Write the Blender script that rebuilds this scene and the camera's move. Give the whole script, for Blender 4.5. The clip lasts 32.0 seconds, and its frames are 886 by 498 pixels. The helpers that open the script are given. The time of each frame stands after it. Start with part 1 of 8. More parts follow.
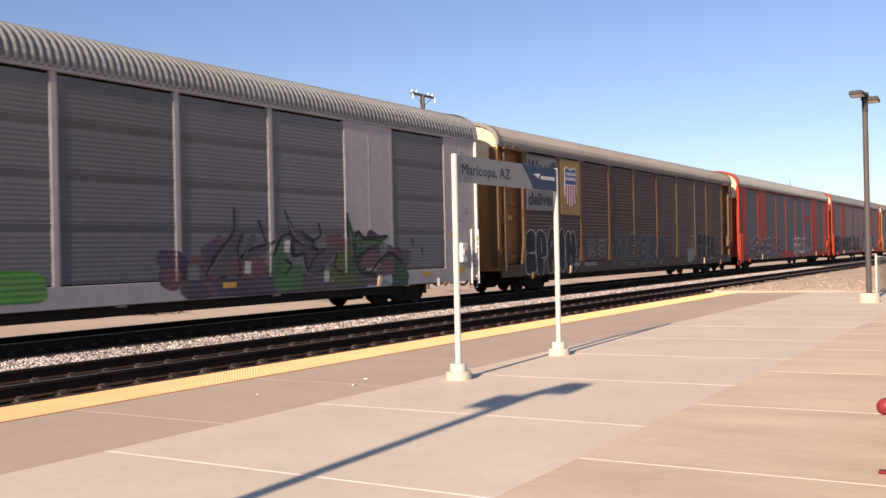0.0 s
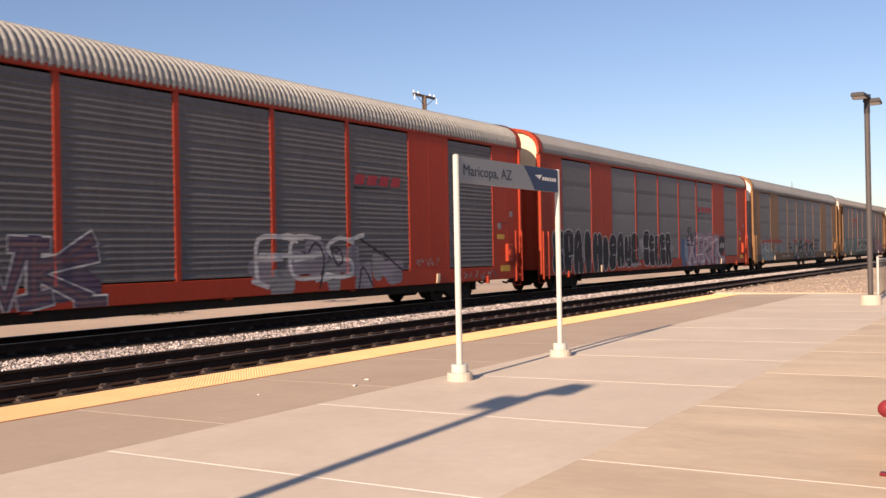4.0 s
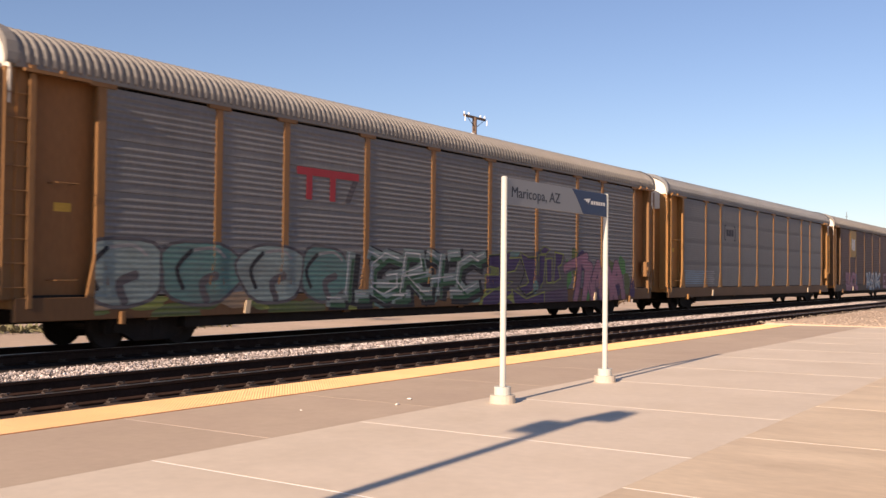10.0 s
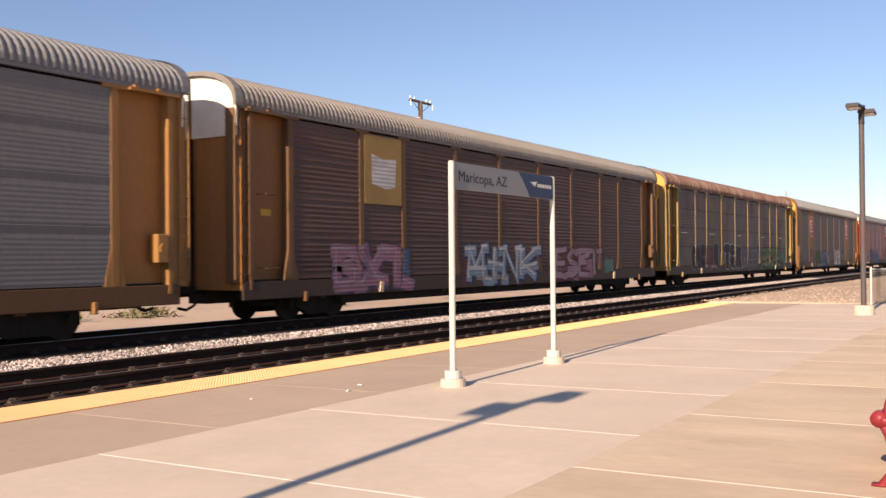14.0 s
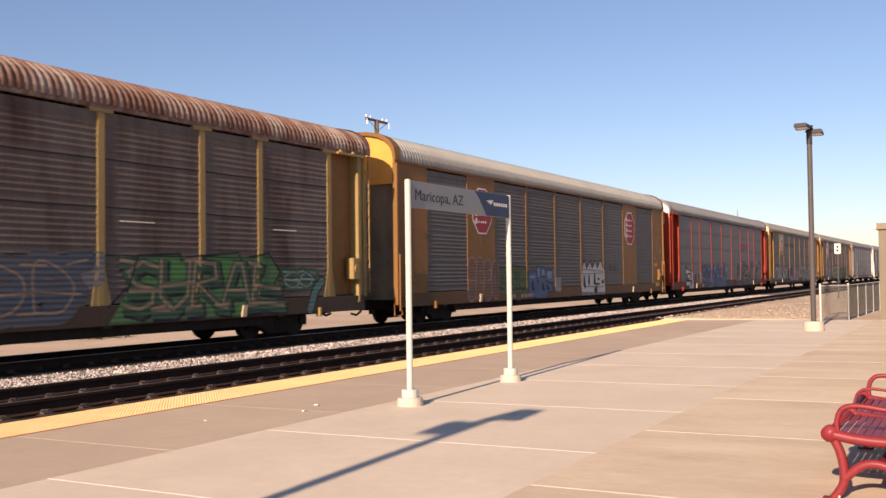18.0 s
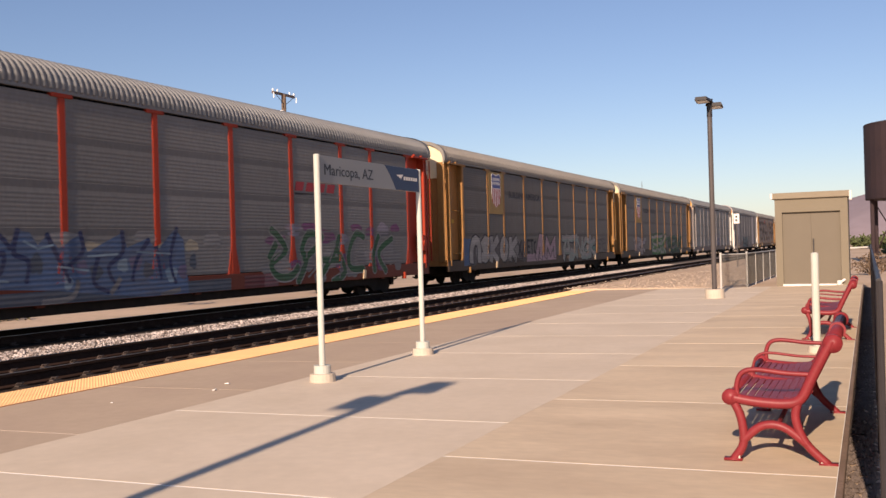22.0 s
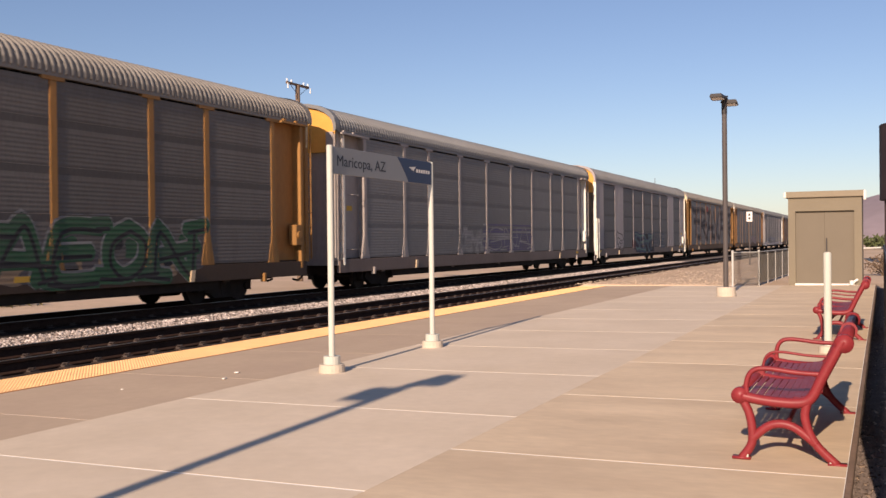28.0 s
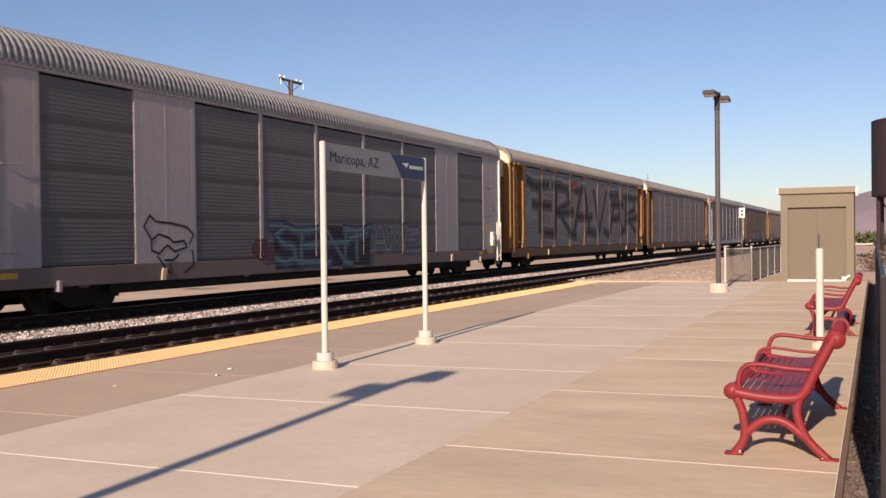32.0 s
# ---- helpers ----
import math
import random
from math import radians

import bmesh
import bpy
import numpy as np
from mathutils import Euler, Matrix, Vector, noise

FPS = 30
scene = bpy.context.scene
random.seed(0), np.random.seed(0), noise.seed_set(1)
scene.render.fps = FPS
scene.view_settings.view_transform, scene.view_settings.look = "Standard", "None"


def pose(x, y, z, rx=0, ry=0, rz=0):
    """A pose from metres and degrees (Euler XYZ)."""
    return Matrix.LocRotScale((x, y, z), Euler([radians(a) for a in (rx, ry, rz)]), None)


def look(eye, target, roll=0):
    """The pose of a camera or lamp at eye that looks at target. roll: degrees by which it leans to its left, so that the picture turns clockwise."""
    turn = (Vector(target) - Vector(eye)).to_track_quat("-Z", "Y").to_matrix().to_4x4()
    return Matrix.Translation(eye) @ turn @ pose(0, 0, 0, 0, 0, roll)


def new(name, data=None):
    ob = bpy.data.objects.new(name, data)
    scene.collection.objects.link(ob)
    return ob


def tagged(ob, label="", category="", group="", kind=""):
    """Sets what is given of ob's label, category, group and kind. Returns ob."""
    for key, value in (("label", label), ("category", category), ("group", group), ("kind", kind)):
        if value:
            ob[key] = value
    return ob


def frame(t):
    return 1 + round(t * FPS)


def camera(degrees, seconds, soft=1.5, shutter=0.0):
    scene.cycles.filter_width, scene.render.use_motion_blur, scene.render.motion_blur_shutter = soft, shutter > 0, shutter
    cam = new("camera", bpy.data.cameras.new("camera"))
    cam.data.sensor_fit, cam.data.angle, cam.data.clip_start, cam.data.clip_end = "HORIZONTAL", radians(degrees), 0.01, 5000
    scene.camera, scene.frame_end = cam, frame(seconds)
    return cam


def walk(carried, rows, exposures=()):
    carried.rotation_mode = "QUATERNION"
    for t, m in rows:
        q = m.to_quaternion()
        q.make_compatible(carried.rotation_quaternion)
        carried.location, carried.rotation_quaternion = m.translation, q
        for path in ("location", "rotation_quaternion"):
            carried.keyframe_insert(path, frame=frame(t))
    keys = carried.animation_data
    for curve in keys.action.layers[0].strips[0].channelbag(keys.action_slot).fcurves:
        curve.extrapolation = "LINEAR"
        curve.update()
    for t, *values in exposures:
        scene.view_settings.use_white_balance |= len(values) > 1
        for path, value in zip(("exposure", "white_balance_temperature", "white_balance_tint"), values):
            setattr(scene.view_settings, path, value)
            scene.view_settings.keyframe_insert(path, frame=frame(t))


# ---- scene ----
cam = camera(50.03, 32.0, shutter=0.15)
PATH = [
    (0.0, pose(0, 0, 1.5, 90.17, 1.22, 32.39)),
    (0.5, pose(0, 0, 1.5, 90.19, 1.20, 32.39)),
    (1.0, pose(0, 0, 1.5, 90.20, 1.15, 32.40)),
    (1.5, pose(0, 0, 1.5, 90.20, 1.11, 32.43)),
    (2.0, pose(0, 0, 1.5, 90.19, 1.13, 32.46)),
    (2.5, pose(0, 0, 1.5, 90.19, 1.08, 32.44)),
    (4.5, pose(0, 0, 1.5, 90.25, 1.06, 32.49)),
    (5.0, pose(0, 0, 1.5, 90.27, 1.01, 32.49)),
    (5.5, pose(0, 0, 1.5, 90.26, 1.01, 32.50)),
    (6.0, pose(0, 0, 1.5, 90.23, 0.98, 32.61)),
    (6.5, pose(0, 0, 1.5, 90.26, 1.05, 32.61)),
    (7.0, pose(0, 0, 1.5, 90.30, 1.04, 32.60)),
    (7.5, pose(0, 0, 1.5, 90.51, 0.87, 32.83)),
    (8.0, pose(0, 0, 1.5, 91.60, 0.68, 32.31)),
    (8.5, pose(0, 0, 1.5, 90.54, 1.41, 33.21)),
    (9.0, pose(0, 0, 1.5, 90.84, 0.87, 33.47)),
    (9.5, pose(0, 0, 1.5, 90.77, -0.13, 35.41)),
    (10.0, pose(0, 0, 1.5, 91.49, -0.60, 35.25)),
    (10.5, pose(0, 0, 1.5, 91.24, -0.32, 35.12)),
    (11.0, pose(0, 0, 1.5, 91.42, -0.25, 34.81)),
    (11.5, pose(0, 0, 1.5, 91.61, -0.34, 34.20)),
    (12.0, pose(0, 0, 1.5, 91.74, -0.37, 33.85)),
    (12.5, pose(0, 0, 1.5, 91.70, -0.37, 33.78)),
    (13.0, pose(0, 0, 1.5, 91.54, -0.26, 33.84)),
    (13.5, pose(0, 0, 1.5, 91.26, 0.05, 33.38)),
    (14.0, pose(0, 0, 1.5, 90.58, 0.49, 32.14)),
    (14.5, pose(0, 0, 1.5, 89.16, 1.10, 31.54)),
    (16.5, pose(0, 0, 1.5, 90.61, 1.94, 32.72)),
    (17.0, pose(0, 0, 1.5, 90.81, 2.58, 31.90)),
    (17.5, pose(0, 0, 1.5, 90.92, 0.66, 29.70)),
    (18.0, pose(0, 0, 1.5, 91.67, 0.73, 29.53)),
    (18.5, pose(0, 0, 1.5, 91.78, 1.65, 29.55)),
    (19.0, pose(0, 0, 1.5, 91.19, 1.69, 29.38)),
    (19.5, pose(0, 0, 1.5, 91.23, 1.18, 28.12)),
    (20.0, pose(0, 0, 1.5, 91.21, 1.03, 27.87)),
    (20.5, pose(0, 0, 1.5, 91.25, 0.95, 26.85)),
    (21.0, pose(0, 0, 1.5, 91.85, 0.48, 24.02)),
    (21.5, pose(0, 0, 1.5, 90.75, 0.78, 24.90)),
    (22.0, pose(0, 0, 1.5, 90.01, 1.64, 24.16)),
    (22.5, pose(0, 0, 1.5, 89.24, 1.06, 25.34)),
    (23.0, pose(0, 0, 1.5, 88.66, 1.19, 25.78)),
    (23.5, pose(0, 0, 1.5, 88.66, 1.26, 26.18)),
    (24.0, pose(0, 0, 1.5, 88.25, 1.16, 26.69)),
    (24.5, pose(0, 0, 1.5, 88.33, 0.93, 26.30)),
    (25.0, pose(0, 0, 1.5, 88.40, 0.81, 26.05)),
    (25.5, pose(0, 0, 1.5, 88.65, 0.68, 25.86)),
    (27.5, pose(0, 0, 1.5, 89.35, 0.66, 25.17)),
    (28.0, pose(0, 0, 1.5, 89.60, 0.65, 24.84)),
    (28.5, pose(0, 0, 1.5, 89.27, 0.87, 24.70)),
    (29.0, pose(0, 0, 1.5, 89.53, 0.90, 24.45)),
    (29.5, pose(0, 0, 1.5, 89.56, 0.77, 24.35)),
    (30.0, pose(0, 0, 1.5, 89.40, 0.65, 24.44)),
    (30.5, pose(0, 0, 1.5, 89.38, 0.70, 24.36)),
    (31.0, pose(0, 0, 1.5, 89.30, 0.70, 24.36)),
    (31.5, pose(0, 0, 1.5, 89.29, 0.71, 24.33)),
    (32.0, pose(0, 0, 1.5, 89.37, 0.66, 24.43)),
]
walk(cam, PATH, exposures=[(0.0, 0.60, 6850, 22), (5.0, 0.56, 7250, 25), (9.0, 0.53, 7250, 25), (11.0, 0.63, 7150, 25), (14.0, 0.65, 7200, 25), (17.0, 0.56, 7250, 25), (19.0, 0.59, 7250, 25), (22.0, 0.35, 7150, 25), (25.0, 0.34, 6950, 25), (28.0, 0.32, 7150, 25), (32.0, 0.31, 6900, 25)])

S = 0.0135            # cross fall of the platform towards the tracks
RAIL = 0.06           # datum of the cars, 9 cm over the rail tops of the far track
XC = -16.92           # centre line of the far track
X1 = -11.74           # centre line of the near track
PITCH = 29.3          # coupled length of a car
BODY = 27.92          # length of a car's body


def plat(x):
    return S * x


# ---- world and sun ----
SUN_EL = 24.0
sun_way = Vector((0.068, -1.0, math.tan(radians(SUN_EL)) * 1.003)).normalized()
world = bpy.data.worlds.new("sky")
scene.world = world
world.use_nodes = True
wn = world.node_tree.nodes
sky = wn.new("ShaderNodeTexSky")
sky.sky_type = "NISHITA"
sky.sun_disc = False
sky.sun_elevation = radians(SUN_EL)
sky.sun_rotation = radians(175.7)
sky.air_density, sky.dust_density, sky.ozone_density = 1.0, 0.35, 4.2
wn["Background"].inputs["Strength"].default_value = 0.088
world.node_tree.links.new(sky.outputs[0], wn["Background"].inputs["Color"])
sun_data = bpy.data.lights.new("sun", "SUN")
sun_data.energy, sun_data.angle, sun_data.color = 5.0, radians(0.53), (1.0, 0.88, 0.68)
sun = new("sun", sun_data)
sun.matrix_world = look(sun_way * 60, (0, 0, 0))


# ---- materials ----
MATS = {}


def paint(name, col, rough=0.6, metal=0.0, var=0.15, scale=3.0, grime=None, grime_amt=0.0, grime_scale=0.8,
          bump=0.0, bump_scale=60.0, fine=40.0, stretch=(1, 1, 1), objvar=0.0, spec=0.3):
    """A surface with colour variation at two scales, stains of a second colour, and fine relief."""
    if name in MATS:
        return MATS[name]
    m = bpy.data.materials.new(name)
    m.use_nodes = True
    nt = m.node_tree
    n, l = nt.nodes, nt.links
    b = n["Principled BSDF"]
    b.inputs["Roughness"].default_value = rough
    b.inputs["Metallic"].default_value = metal
    b.inputs["Specular IOR Level"].default_value = spec
    tc = n.new("ShaderNodeTexCoord")
    mp = n.new("ShaderNodeMapping")
    mp.inputs["Scale"].default_value = stretch
    l.new(tc.outputs["Object"], mp.inputs["Vector"])
    oi = n.new("ShaderNodeObjectInfo")
    off = n.new("ShaderNodeVectorMath")
    off.operation = "MULTIPLY_ADD"
    off.inputs[1].default_value = (37.0, 53.0, 19.0)
    l.new(oi.outputs["Random"], off.inputs[0])
    l.new(mp.outputs[0], off.inputs[2])
    big = n.new("ShaderNodeTexNoise")
    big.inputs["Scale"].default_value = scale
    big.inputs["Detail"].default_value = 5
    l.new(off.outputs[0], big.inputs["Vector"])
    small = n.new("ShaderNodeTexNoise")
    small.inputs["Scale"].default_value = fine
    small.inputs["Detail"].default_value = 3
    l.new(off.outputs[0], small.inputs["Vector"])
    add = n.new("ShaderNodeMath")
    add.operation = "ADD"
    l.new(big.outputs["Fac"], add.inputs[0])
    l.new(small.outputs["Fac"], add.inputs[1])
    mr = n.new("ShaderNodeMapRange")
    mr.inputs["From Min"].default_value, mr.inputs["From Max"].default_value = 0.6, 1.4
    mr.inputs["To Min"].default_value, mr.inputs["To Max"].default_value = 1 - var, 1 + var
    l.new(add.outputs[0], mr.inputs["Value"])
    if objvar:
        mo = n.new("ShaderNodeMapRange")
        mo.inputs["To Min"].default_value, mo.inputs["To Max"].default_value = 1 - objvar, 1 + objvar
        l.new(oi.outputs["Random"], mo.inputs["Value"])
        mul = n.new("ShaderNodeMath")
        mul.operation = "MULTIPLY"
        l.new(mr.outputs[0], mul.inputs[0])
        l.new(mo.outputs[0], mul.inputs[1])
        fac = mul.outputs[0]
    else:
        fac = mr.outputs[0]
    sc = n.new("ShaderNodeVectorMath")
    sc.operation = "SCALE"
    sc.inputs[0].default_value = col[:3]
    l.new(fac, sc.inputs["Scale"])
    out = sc.outputs[0]
    if grime is not None:
        g = n.new("ShaderNodeTexNoise")
        g.inputs["Scale"].default_value = grime_scale
        g.inputs["Detail"].default_value = 8
        g.inputs["Roughness"].default_value = 0.65
        l.new(off.outputs[0], g.inputs["Vector"])
        r = n.new("ShaderNodeMapRange")
        r.inputs["From Min"].default_value, r.inputs["From Max"].default_value = 0.42, 0.72
        r.inputs["To Max"].default_value = grime_amt
        l.new(g.outputs["Fac"], r.inputs["Value"])
        mx = n.new("ShaderNodeMix")
        mx.data_type = "RGBA"
        mx.inputs["B"].default_value = (*grime[:3], 1)
        l.new(r.outputs[0], mx.inputs["Factor"])
        l.new(out, mx.inputs["A"])
        out = mx.outputs["Result"]
    l.new(out, b.inputs["Base Color"])
    if bump:
        bn = n.new("ShaderNodeTexNoise")
        bn.inputs["Scale"].default_value = bump_scale
        bn.inputs["Detail"].default_value = 4
        l.new(tc.outputs["Object"], bn.inputs["Vector"])
        bp = n.new("ShaderNodeBump")
        bp.inputs["Strength"].default_value = 0.6
        bp.inputs["Distance"].default_value = bump
        l.new(bn.outputs["Fac"], bp.inputs["Height"])
        l.new(bp.outputs[0], b.inputs["Normal"])
    MATS[name] = m
    return m


# ---- mesh helpers ----
def box(bm, x0, x1, y0, y1, z0, z1, bevel=0.0):
    vs = [bm.verts.new((x, y, z)) for x in (x0, x1) for y in (y0, y1) for z in (z0, z1)]
    fs = []
    for q in ((0, 1, 3, 2), (4, 6, 7, 5), (0, 4, 5, 1), (2, 3, 7, 6), (0, 2, 6, 4), (1, 5, 7, 3)):
        fs.append(bm.faces.new([vs[i] for i in q]))
    if bevel:
        es = {e for f in fs for e in f.edges}
        bmesh.ops.bevel(bm, geom=list(es), offset=bevel, segments=1, affect="EDGES")
    return vs


def cyl(bm, p, q, r, n=10, r2=None, caps=True):
    p, q = Vector(p), Vector(q)
    d = (q - p).normalized()
    u = d.orthogonal().normalized()
    w = d.cross(u)
    r2 = r if r2 is None else r2
    rings = []
    for c, rr in ((p, r), (q, r2)):
        rings.append([bm.verts.new(c + (u * math.cos(a) + w * math.sin(a)) * rr)
                      for a in (2 * math.pi * i / n for i in range(n))])
    for i in range(n):
        bm.faces.new((rings[0][i], rings[0][(i + 1) % n], rings[1][(i + 1) % n], rings[1][i]))
    if caps:
        bm.faces.new(rings[0][::-1])
        bm.faces.new(rings[1])


def tube(bm, pts, r, n=8):
    """A bent round bar through the points."""
    pts = [Vector(p) for p in pts]
    rings = []
    u = None
    for i, p in enumerate(pts):
        d = (pts[min(i + 1, len(pts) - 1)] - pts[max(i - 1, 0)]).normalized()
        u = d.orthogonal().normalized() if u is None else (u - d * u.dot(d)).normalized()
        w = d.cross(u)
        rings.append([bm.verts.new(p + (u * math.cos(a) + w * math.sin(a)) * r)
                      for a in (2 * math.pi * k / n for k in range(n))])
    for a, b in zip(rings, rings[1:]):
        for i in range(n):
            bm.faces.new((a[i], a[(i + 1) % n], b[(i + 1) % n], b[i]))
    bm.faces.new(rings[0][::-1])
    bm.faces.new(rings[-1])


def rounded(pts, n=5):
    """A smooth run of points through the given ones."""
    pts = [Vector(p) for p in pts]
    out = []
    for i in range(len(pts) - 1):
        a, b = pts[i], pts[i + 1]
        p, q = pts[max(i - 1, 0)], pts[min(i + 2, len(pts) - 1)]
        for k in range(n):
            t = k / n
            out.append(0.5 * ((2 * a) + (b - p) * t + (2 * p - 5 * a + 4 * b - q) * t * t + (3 * a - p - 3 * b + q) * t * t * t))
    return out + [pts[-1]]


def plate(bm, pts, axis, a, b):
    """A flat plate: the outline pts (two coordinates each) drawn out from a to b along axis."""
    def at(p, c):
        v = list(p)
        v.insert("xyz".index(axis), c)
        return v
    lo = [bm.verts.new(at(p, a)) for p in pts]
    hi = [bm.verts.new(at(p, b)) for p in pts]
    k = len(pts)
    for i in range(k):
        bm.faces.new((lo[i], lo[(i + 1) % k], hi[(i + 1) % k], hi[i]))
    bm.faces.new(lo[::-1])
    bm.faces.new(hi)


def mesh_of(name, bm, mat, smooth=False):
    bmesh.ops.recalc_face_normals(bm, faces=bm.faces)
    me = bpy.data.meshes.new(name)
    bm.to_mesh(me)
    bm.free()
    if smooth:
        for p in me.polygons:
            p.use_smooth = True
    if mat:
        me.materials.append(mat)
    return me


def part(name, bm, mat, parent, label="", m=None, smooth=False):
    """Links a bmesh or a mesh as one object under a thing or a part."""
    me = bm if isinstance(bm, bpy.types.Mesh) else mesh_of(name, bm, mat, smooth)
    ob = new(name, me)
    if parent is not None:
        ob.parent = parent
    if m is not None:
        ob.matrix_basis = m
    if label:
        tagged(ob, label=label)
    return ob


def thing(name, label, category, group="", m=None, kind=""):
    ob = new(name)
    tagged(ob, label=label, category=category, group=group, kind=kind)
    if m is not None:
        ob.matrix_basis = m
    return ob


def lettering(name, text, size, mat, parent, m, fat=0.0, width=None, label=""):
    """Flat letters as a mesh, in the local xy plane of m, starting at its origin."""
    cu = bpy.data.curves.new(name, "FONT")
    cu.body, cu.size, cu.offset, cu.extrude = text, size, fat, 0.0015
    cu.resolution_u = 3
    tmp = bpy.data.objects.new(name, cu)
    scene.collection.objects.link(tmp)
    bpy.context.view_layer.update()
    me = bpy.data.meshes.new_from_object(tmp.evaluated_get(bpy.context.evaluated_depsgraph_get()))
    bpy.data.objects.remove(tmp)
    if width and len(me.vertices):
        xs = [v.co.x for v in me.vertices]
        k = width / (max(xs) - min(xs))
        x0 = min(xs)
        for v in me.vertices:
            v.co.x = (v.co.x - x0) * k
    me.materials.clear()
    me.materials.append(mat)
    return part(name, me, None, parent, label, m)

# ---- ground, tracks and platform ----
concrete = paint("platform_concrete", (0.675, 0.562, 0.442), rough=0.85, var=0.07, scale=0.9, fine=9, grime=(0.54, 0.435, 0.32), grime_amt=0.45, grime_scale=0.7, bump=0.002, bump_scale=90, objvar=0.03)
concrete_edge = paint("edge_concrete", (0.51, 0.392, 0.290), rough=0.85, var=0.07, scale=0.9, fine=9, grime=(0.39, 0.28, 0.22), grime_amt=0.4, grime_scale=0.7, bump=0.002, bump_scale=90, objvar=0.03)
concrete_tan = paint("inner_concrete", (0.665, 0.525, 0.375), rough=0.85, var=0.10, scale=0.7, fine=7, grime=(0.45, 0.335, 0.235), grime_amt=0.6, grime_scale=0.5, bump=0.002, bump_scale=90, objvar=0.04, stretch=(1, 2.2, 1))
sealant = paint("joint_sealant", (0.90, 0.88, 0.84), rough=0.8, var=0.1)
yellow = paint("tactile_yellow", (0.94, 0.555, 0.27), rough=0.7, var=0.10, scale=1.5, fine=60, grime=(0.80, 0.52, 0.20), grime_amt=0.3, grime_scale=1.2, objvar=0.04)
rust_line = paint("rusty_sealant", (0.50, 0.21, 0.085), rough=0.8, var=0.3, scale=3)
dirt = paint("desert_dirt", (0.54, 0.40, 0.29), rough=1.0, var=0.18, scale=0.35, fine=6, grime=(0.40, 0.29, 0.20), grime_amt=0.7, grime_scale=0.09, bump=0.02, bump_scale=9)
ballast_m = paint("ballast_bed", (0.17, 0.135, 0.115), rough=1.0, var=0.35, scale=7, fine=45, bump=0.03, bump_scale=22)
bed_dark = paint("dark_ballast", (0.022, 0.013, 0.010), rough=1.0, var=0.4, scale=6, fine=40, bump=0.03, bump_scale=22)
stone_m = paint("ballast_stone", (0.49, 0.43, 0.405), rough=0.95, var=0.45, scale=6, fine=30, grime=(0.20, 0.13, 0.10), grime_amt=0.9, grime_scale=5)
stone_red = paint("reddish_gravel", (0.50, 0.385, 0.29), rough=0.95, var=0.4, scale=4, fine=30, grime=(0.58, 0.48, 0.39), grime_amt=0.7, grime_scale=3)
tie_m = paint("creosoted_wood", (0.032, 0.020, 0.015), rough=0.95, var=0.4, scale=4, fine=30, stretch=(1, 8, 8), objvar=0.25)
rust_rail = paint("rail_rust", (0.046, 0.025, 0.018), rough=0.9, var=0.35, scale=3, fine=25, spec=0.1)
rail_top = paint("polished_rail", (0.42, 0.40, 0.39), rough=0.4, metal=1.0, var=0.1)
clip_m = paint("rail_clip_steel", (0.075, 0.055, 0.048), rough=0.8, var=0.3, objvar=0.3)

Y_END = 33.0


def ground_sheet():
    xs = [-3000, -900, -300, -120, -60, -40, -30, -24, -20.4, -19.6, -10.6, -10.45, -9.8, -4.6, -0.45, -0.2, 0.35, 1.2, 6, 14, 40, 120, 400, 1200, 3000]
    ys = [-2500, -700, -200, -60, -22.2, -22, Y_END, Y_END + 0.25, 36, 40, 46, 52, 60, 80, 120, 200, 400, 900, 2000, 4500]
    bm = bmesh.new()
    grid = []
    for y in ys:
        row = []
        for x in xs:
            if -21.99 < y < Y_END + 0.2 and -10.5 < x < -0.3:
                z = -0.75
            elif x < -19.9:
                z = -0.42 + 0.1 * noise.noise(Vector((x * 0.05, y * 0.05, 0)))
            elif x < -10.3:
                z = -0.36 if y > Y_END else -0.75
            else:
                z = -0.07 + (0.06 * noise.noise(Vector((x * 0.2, y * 0.2, 3))) if y > 40 else 0)
            row.append(bm.verts.new((x, y, z)))
        grid.append(row)
    for a, b in zip(grid, grid[1:]):
        for i in range(len(xs) - 1):
            bm.faces.new((a[i], a[i + 1], b[i + 1], b[i]))
    ob = part("ground", bm, dirt, None, smooth=False)
    tagged(ob, "dry sandy desert ground with scattered stones", "ground", kind="structure")


ground_sheet()


def track_bed():
    prof = [(-20.0, -0.55), (-18.9, -0.28), (-18.35, -0.23), (-15.5, -0.23), (-14.65, -0.20), (-13.6, -0.25), (-13.2, -0.27), (-10.6, -0.27), (-9.86, -0.29)]
    ys = [-470, -90, 40, 100, 250, 1500]
    for name, lo, hi, mat, label in (("ballast_bed", 0, 4, bed_dark, "very dark ballast under the far track"),
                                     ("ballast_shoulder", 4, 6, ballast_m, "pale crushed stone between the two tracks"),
                                     ("ballast_bed", 6, 8, bed_dark, "very dark ballast under the near track")):
        bm = bmesh.new()
        rows = [[bm.verts.new((x, y, z)) for x, z in prof[lo:hi + 1]] for y in ys]
        for a, b in zip(rows, rows[1:]):
            for i in range(len(a) - 1):
                bm.faces.new((a[i], a[i + 1], b[i + 1], b[i]))
        tagged(part(name, bm, mat, None), label, "ballast", kind="structure")


track_bed()


